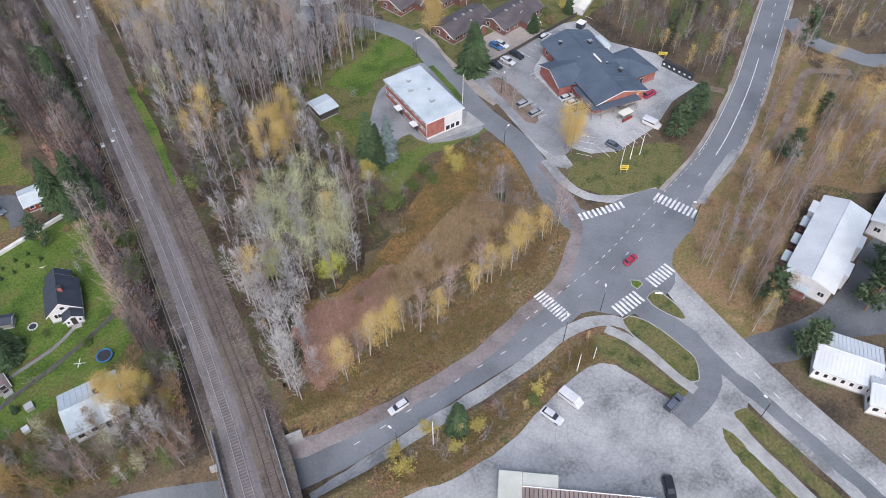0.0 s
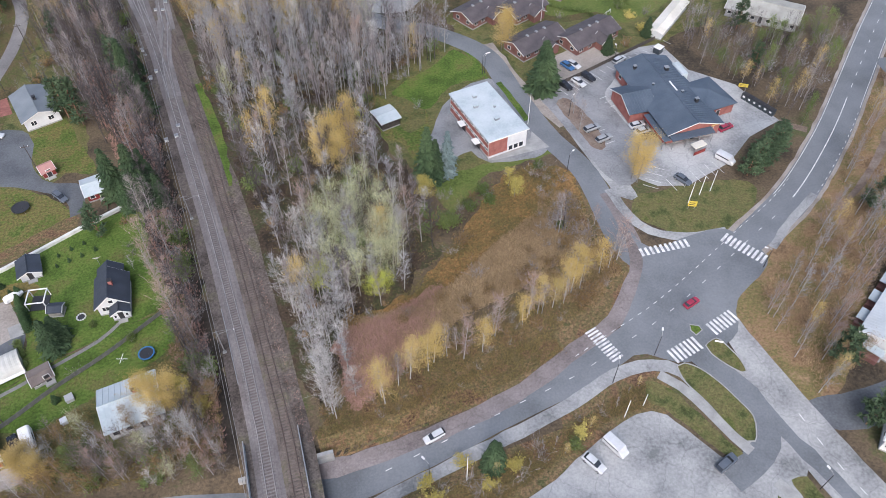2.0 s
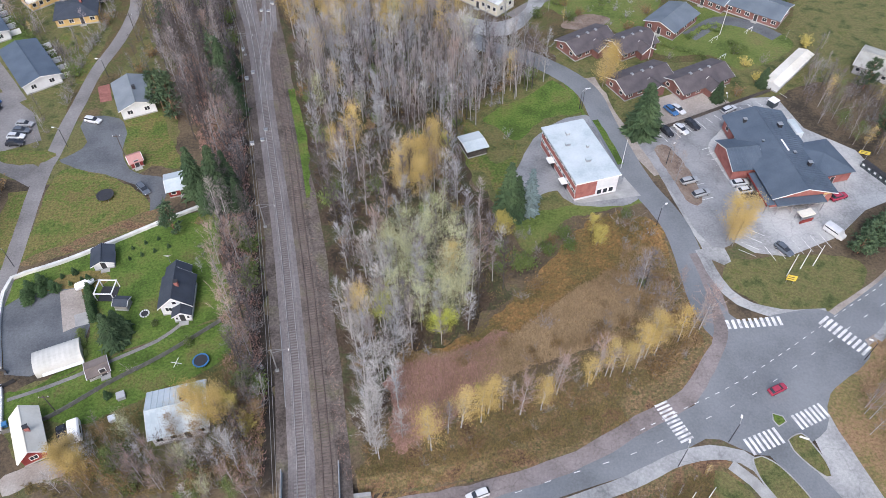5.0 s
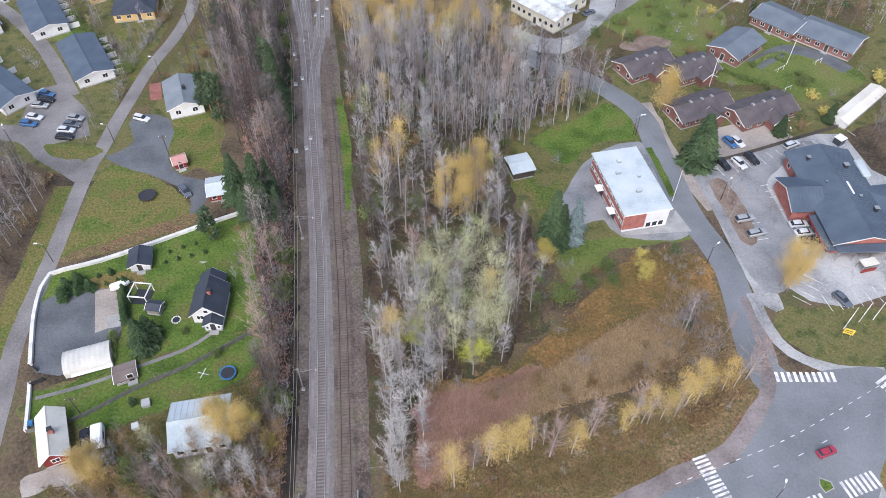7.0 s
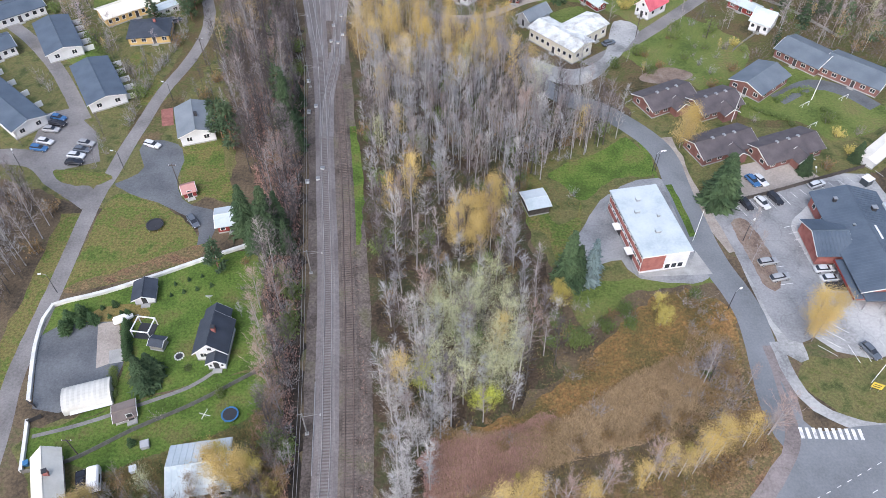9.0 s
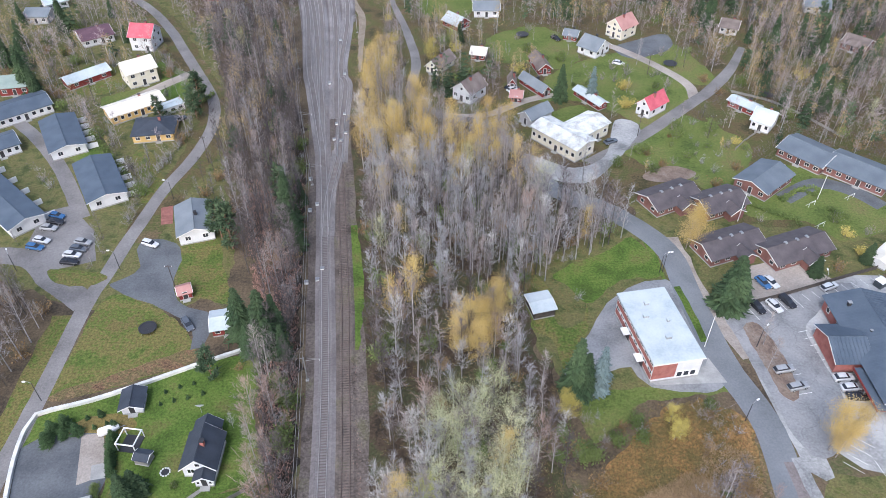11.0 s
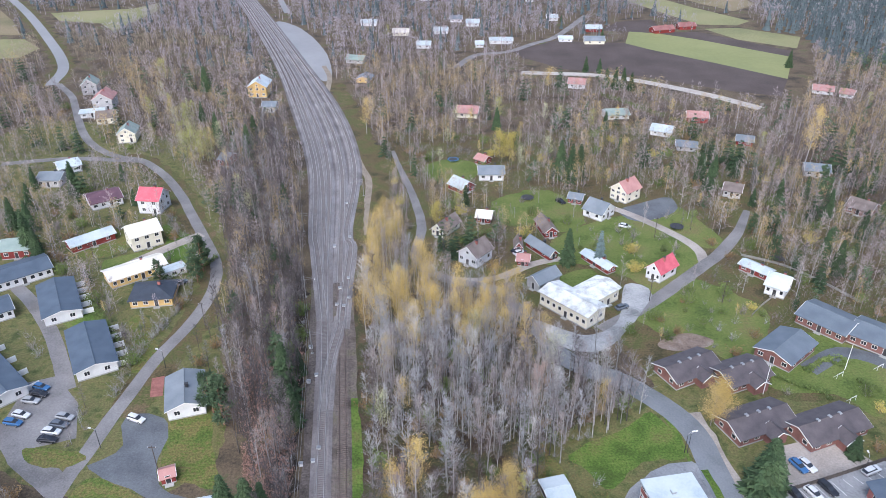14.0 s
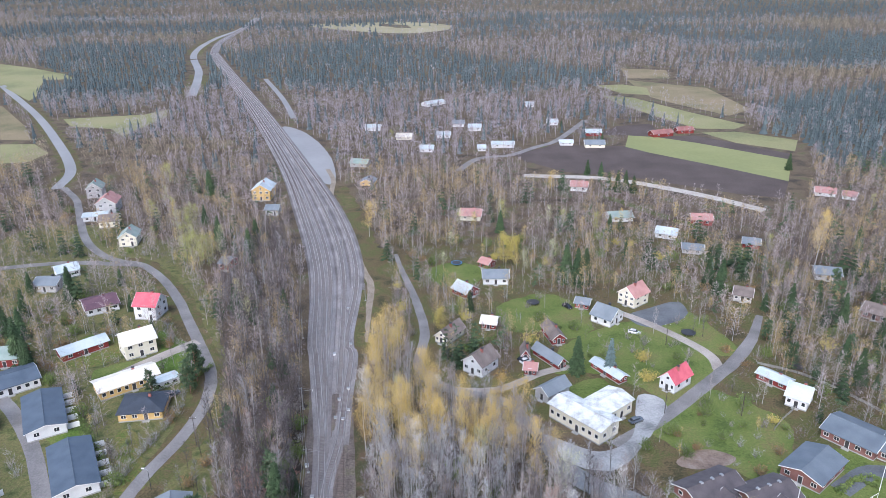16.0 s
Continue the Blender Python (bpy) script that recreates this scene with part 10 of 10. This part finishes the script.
# ---- low building by the southern car park ----
pts = [(30.5, 37.6), (51.5, 26.1), (28.9, 34.4)]
x, y, a, L = place(pts[0], pts[1])
low = thing("low_building", x, y, 0, a, "long low building with a brown ribbed roof and pale corner", "building")
part("wall", Shape().box(-L / 2, -14, -0.2, L / 2, -0.4, 3.2), CREAM_WALL, low)
roof = part("roof", Shape().box(-L / 2 - 0.5, -14.5, 3.25, L / 2 + 0.5, 0.0, 3.5), TAN_ROOF, low)
for i in range(34):
    u = -L / 2 + L * i / 33
    part("rib", Shape().box(u - 0.06, -14.4, 3.5, u + 0.06, -0.15, 3.62), DARK, roof)
part("fascia", Shape().box(-L / 2 - 0.5, 0.002, 3.1, L / 2 + 0.5, 0.12, 3.66), TRIM, roof)
part("corner_roof", Shape().box(-L / 2 - 4.5, -16, 3.1, -L / 2 - 0.52, 2.6, 3.6, 0.1), GREEN_ROOF, low)
part("corner_roof", Shape().box(-L / 2 - 0.5, 0.3, 3.0, -L / 2 + 5.5, 2.6, 3.5, 0.1), GREEN_ROOF, low)
part("corner_wall", Shape().box(-L / 2 - 4.2, -15.7, -0.2, -L / 2 - 0.01, 2.3, 3.05), CREAM_WALL, low)

# ---- track-side boxes ----
for i, (x, y) in enumerate([(-24.6, 156.8), (-22.1, 157.7), (-21.4, 161.5), (-29.1, 198.7), (-25.8, 187), (-27.4, 184.5), (-24.9, 228.1), (-22.6, 218.4), (-24.7, 219.1), (-21.6, 222.8), (-23, 233.9), (-30, 254.4), (-29.7, 287.6), (-25.6, 260.8)]):
    ob = thing("point_machine" if i % 2 else "track_cabinet", x, y, 0.12, radians(rng.uniform(-10, 10)), "small white track-side equipment box on gravel", "equipment box", "track-side boxes")
    part("body", Shape().box(-0.45, -0.35, 0, 0.45, 0.35, 0.75, 0.06), TRIM, ob)
    part("lid", Shape().box(-0.5, -0.4, 0.75, 0.5, 0.4, 0.84), GALV, ob)

# ---- garden clutter ----
x, y = -40.3, 120.1
dish = thing("satellite_dish", x, y, 0, 0, "white satellite dish on a garden pole", "satellite dish")
part("pole", Shape().tube((0, 0, -0.1), (0, 0, 1.9), 0.05, 0.05, 6), GALV, dish)
part("reflector", Shape().tube((0, -0.1, 2.0), (0, 0.15, 2.25), 0.15, 0.85, 14), TRIM, dish)
x, y = -43.8, 106.9
pit = thing("fire_pit", x, y, 0.02, 0, "round stone-edged fire pit in the lawn", "fire pit")
part("ash", Shape().disc(0, 0, 0.0, 0.06, 0.75, 12), DARK, pit)
for k in range(11):
    c, d = math.cos(k * 0.571), math.sin(k * 0.571)
    part("stone", Shape().box(-0.18, -0.14, 0, 0.18, 0.14, 0.24, 0.06), STONE_WALL, pit, "", pose(c * 0.85, d * 0.85, 0, 0, 0, math.degrees(k * 0.571) + 90))
x, y = -35.8, 93.6
airer = thing("clothes_airer", x, y, 0.02, 0.5, "pale crossed clothes airer standing on grass", "clothes airer")
for a in (45, -45):
    part("bar", Shape().box(-1.1, -0.05, 1.0 + a * 0.002, 1.1, 0.05, 1.06 + a * 0.002), TRIM, airer, "", pose(0, 0, 0, 0, 0, a))
part("post", Shape().tube((0, 0, -0.1), (0, 0, 0.9), 0.04, 0.04, 6), GALV, airer)
ends = [(-58.2, 115), (-55.6, 116.3)]
x, y, a, ln = place(ends[0], ends[1])
boat = thing("covered_boat", x, y, 0.06, a, "white covered boat on a trailer", "boat")
part("cover", lofted([ring(-2.0, 0.6, 0.6, 1.3, 0.2), ring(-1.6, 0.85, 0.55, 1.55, 0.25), ring(0.8, 0.85, 0.55, 1.5, 0.25), ring(1.9, 0.35, 0.6, 1.15, 0.12)]), TRIM, boat)
for v in (-0.75, 0.75):
    part("wheel", Shape().tube((0, v - 0.09, 0.28), (0, v + 0.09, 0.28), 0.28, 0.28, 10), RUBBER, boat)
part("drawbar", Shape().box(1.7, -0.05, 0.4, 3.0, 0.05, 0.5), GALV, boat)
house([(-49.8, 108.6), (-47.2, 108.1)], 2.2, 1.6, 0.5, ROOF_SLATE, WOOD_GREY, "low dark garden store with a felt roof", wins=0, side=0, chimney=False, door=False, name="garden_store", category="shed", attic=False, over=0.2)
ends = [(-51.4, 79.7), (-52.4, 83.1)]
x, y, a, ln = place(ends[0], ends[1])
caravan = thing("caravan", x, y, 0.03, a, "white caravan parked beside a red cottage", "caravan")
part("body", lofted([ring(-2.1, 0.9, 0.5, 2.2, 0.25), ring(-1.9, 1.0, 0.45, 2.4, 0.25), ring(1.8, 1.0, 0.45, 2.4, 0.25), ring(2.15, 0.9, 0.6, 1.9, 0.25)]), TRIM, caravan)
part("window", Shape().box(-1.2, -1.02, 1.3, 0.4, -1.001, 1.9), GLASS, caravan)
for v in (-0.85, 0.85):
    part("wheel", Shape().tube((0, v - 0.1, 0.3), (0, v + 0.1, 0.3), 0.3, 0.3, 10), RUBBER, caravan)
car([(-53.6, 79.6), (-54.8, 82.6)], BLACK, "estate", "black estate car beside the white caravan")


def garden_box(x, y, w, mat, label):
    ob = thing("garden_box", x, y, 0.02, 0.3, label, "box")
    part("body", Shape().box(-w / 2, -w / 2, -0.05, w / 2, w / 2, 0.8, 0.04), mat, ob)
    part("lid", Shape().box(-w / 2 - 0.06, -w / 2 - 0.06, 0.802, w / 2 + 0.06, w / 2 + 0.06, 0.9), mat, ob)


garden_box(-45.3, 88, 1.4, GREY_WALL, "square timber compost box on grass")
garden_box(-46.1, 83.4, 1.1, WHITE_WALL, "small white garden box")
garden_box(-65, 84.7, 0.8, BLUE_PLASTIC, "blue-green garden bin beside the wall")
for pts in ([(-69.1, 96.7), (-67.6, 95.9)], [(-67.7, 92.7), (-65.6, 93.8)]):
    fence(pts, 1.2, 1.5, DARK, "black metal gate leaf of the yard", "gates")
x, y = 110.1, 154.9
store = thing("bin_store", x, y, 0.07, 0.5, "dark bin store with a white lid beside the car park", "bin store")
part("body", Shape().box(-1.1, -1.0, 0, 1.1, 1.0, 1.7, 0.05), DARK_BOX, store)
part("lid", Shape().box(-1.2, -1.1, 1.702, 1.2, 1.1, 1.85, 0.04), TRIM, store)
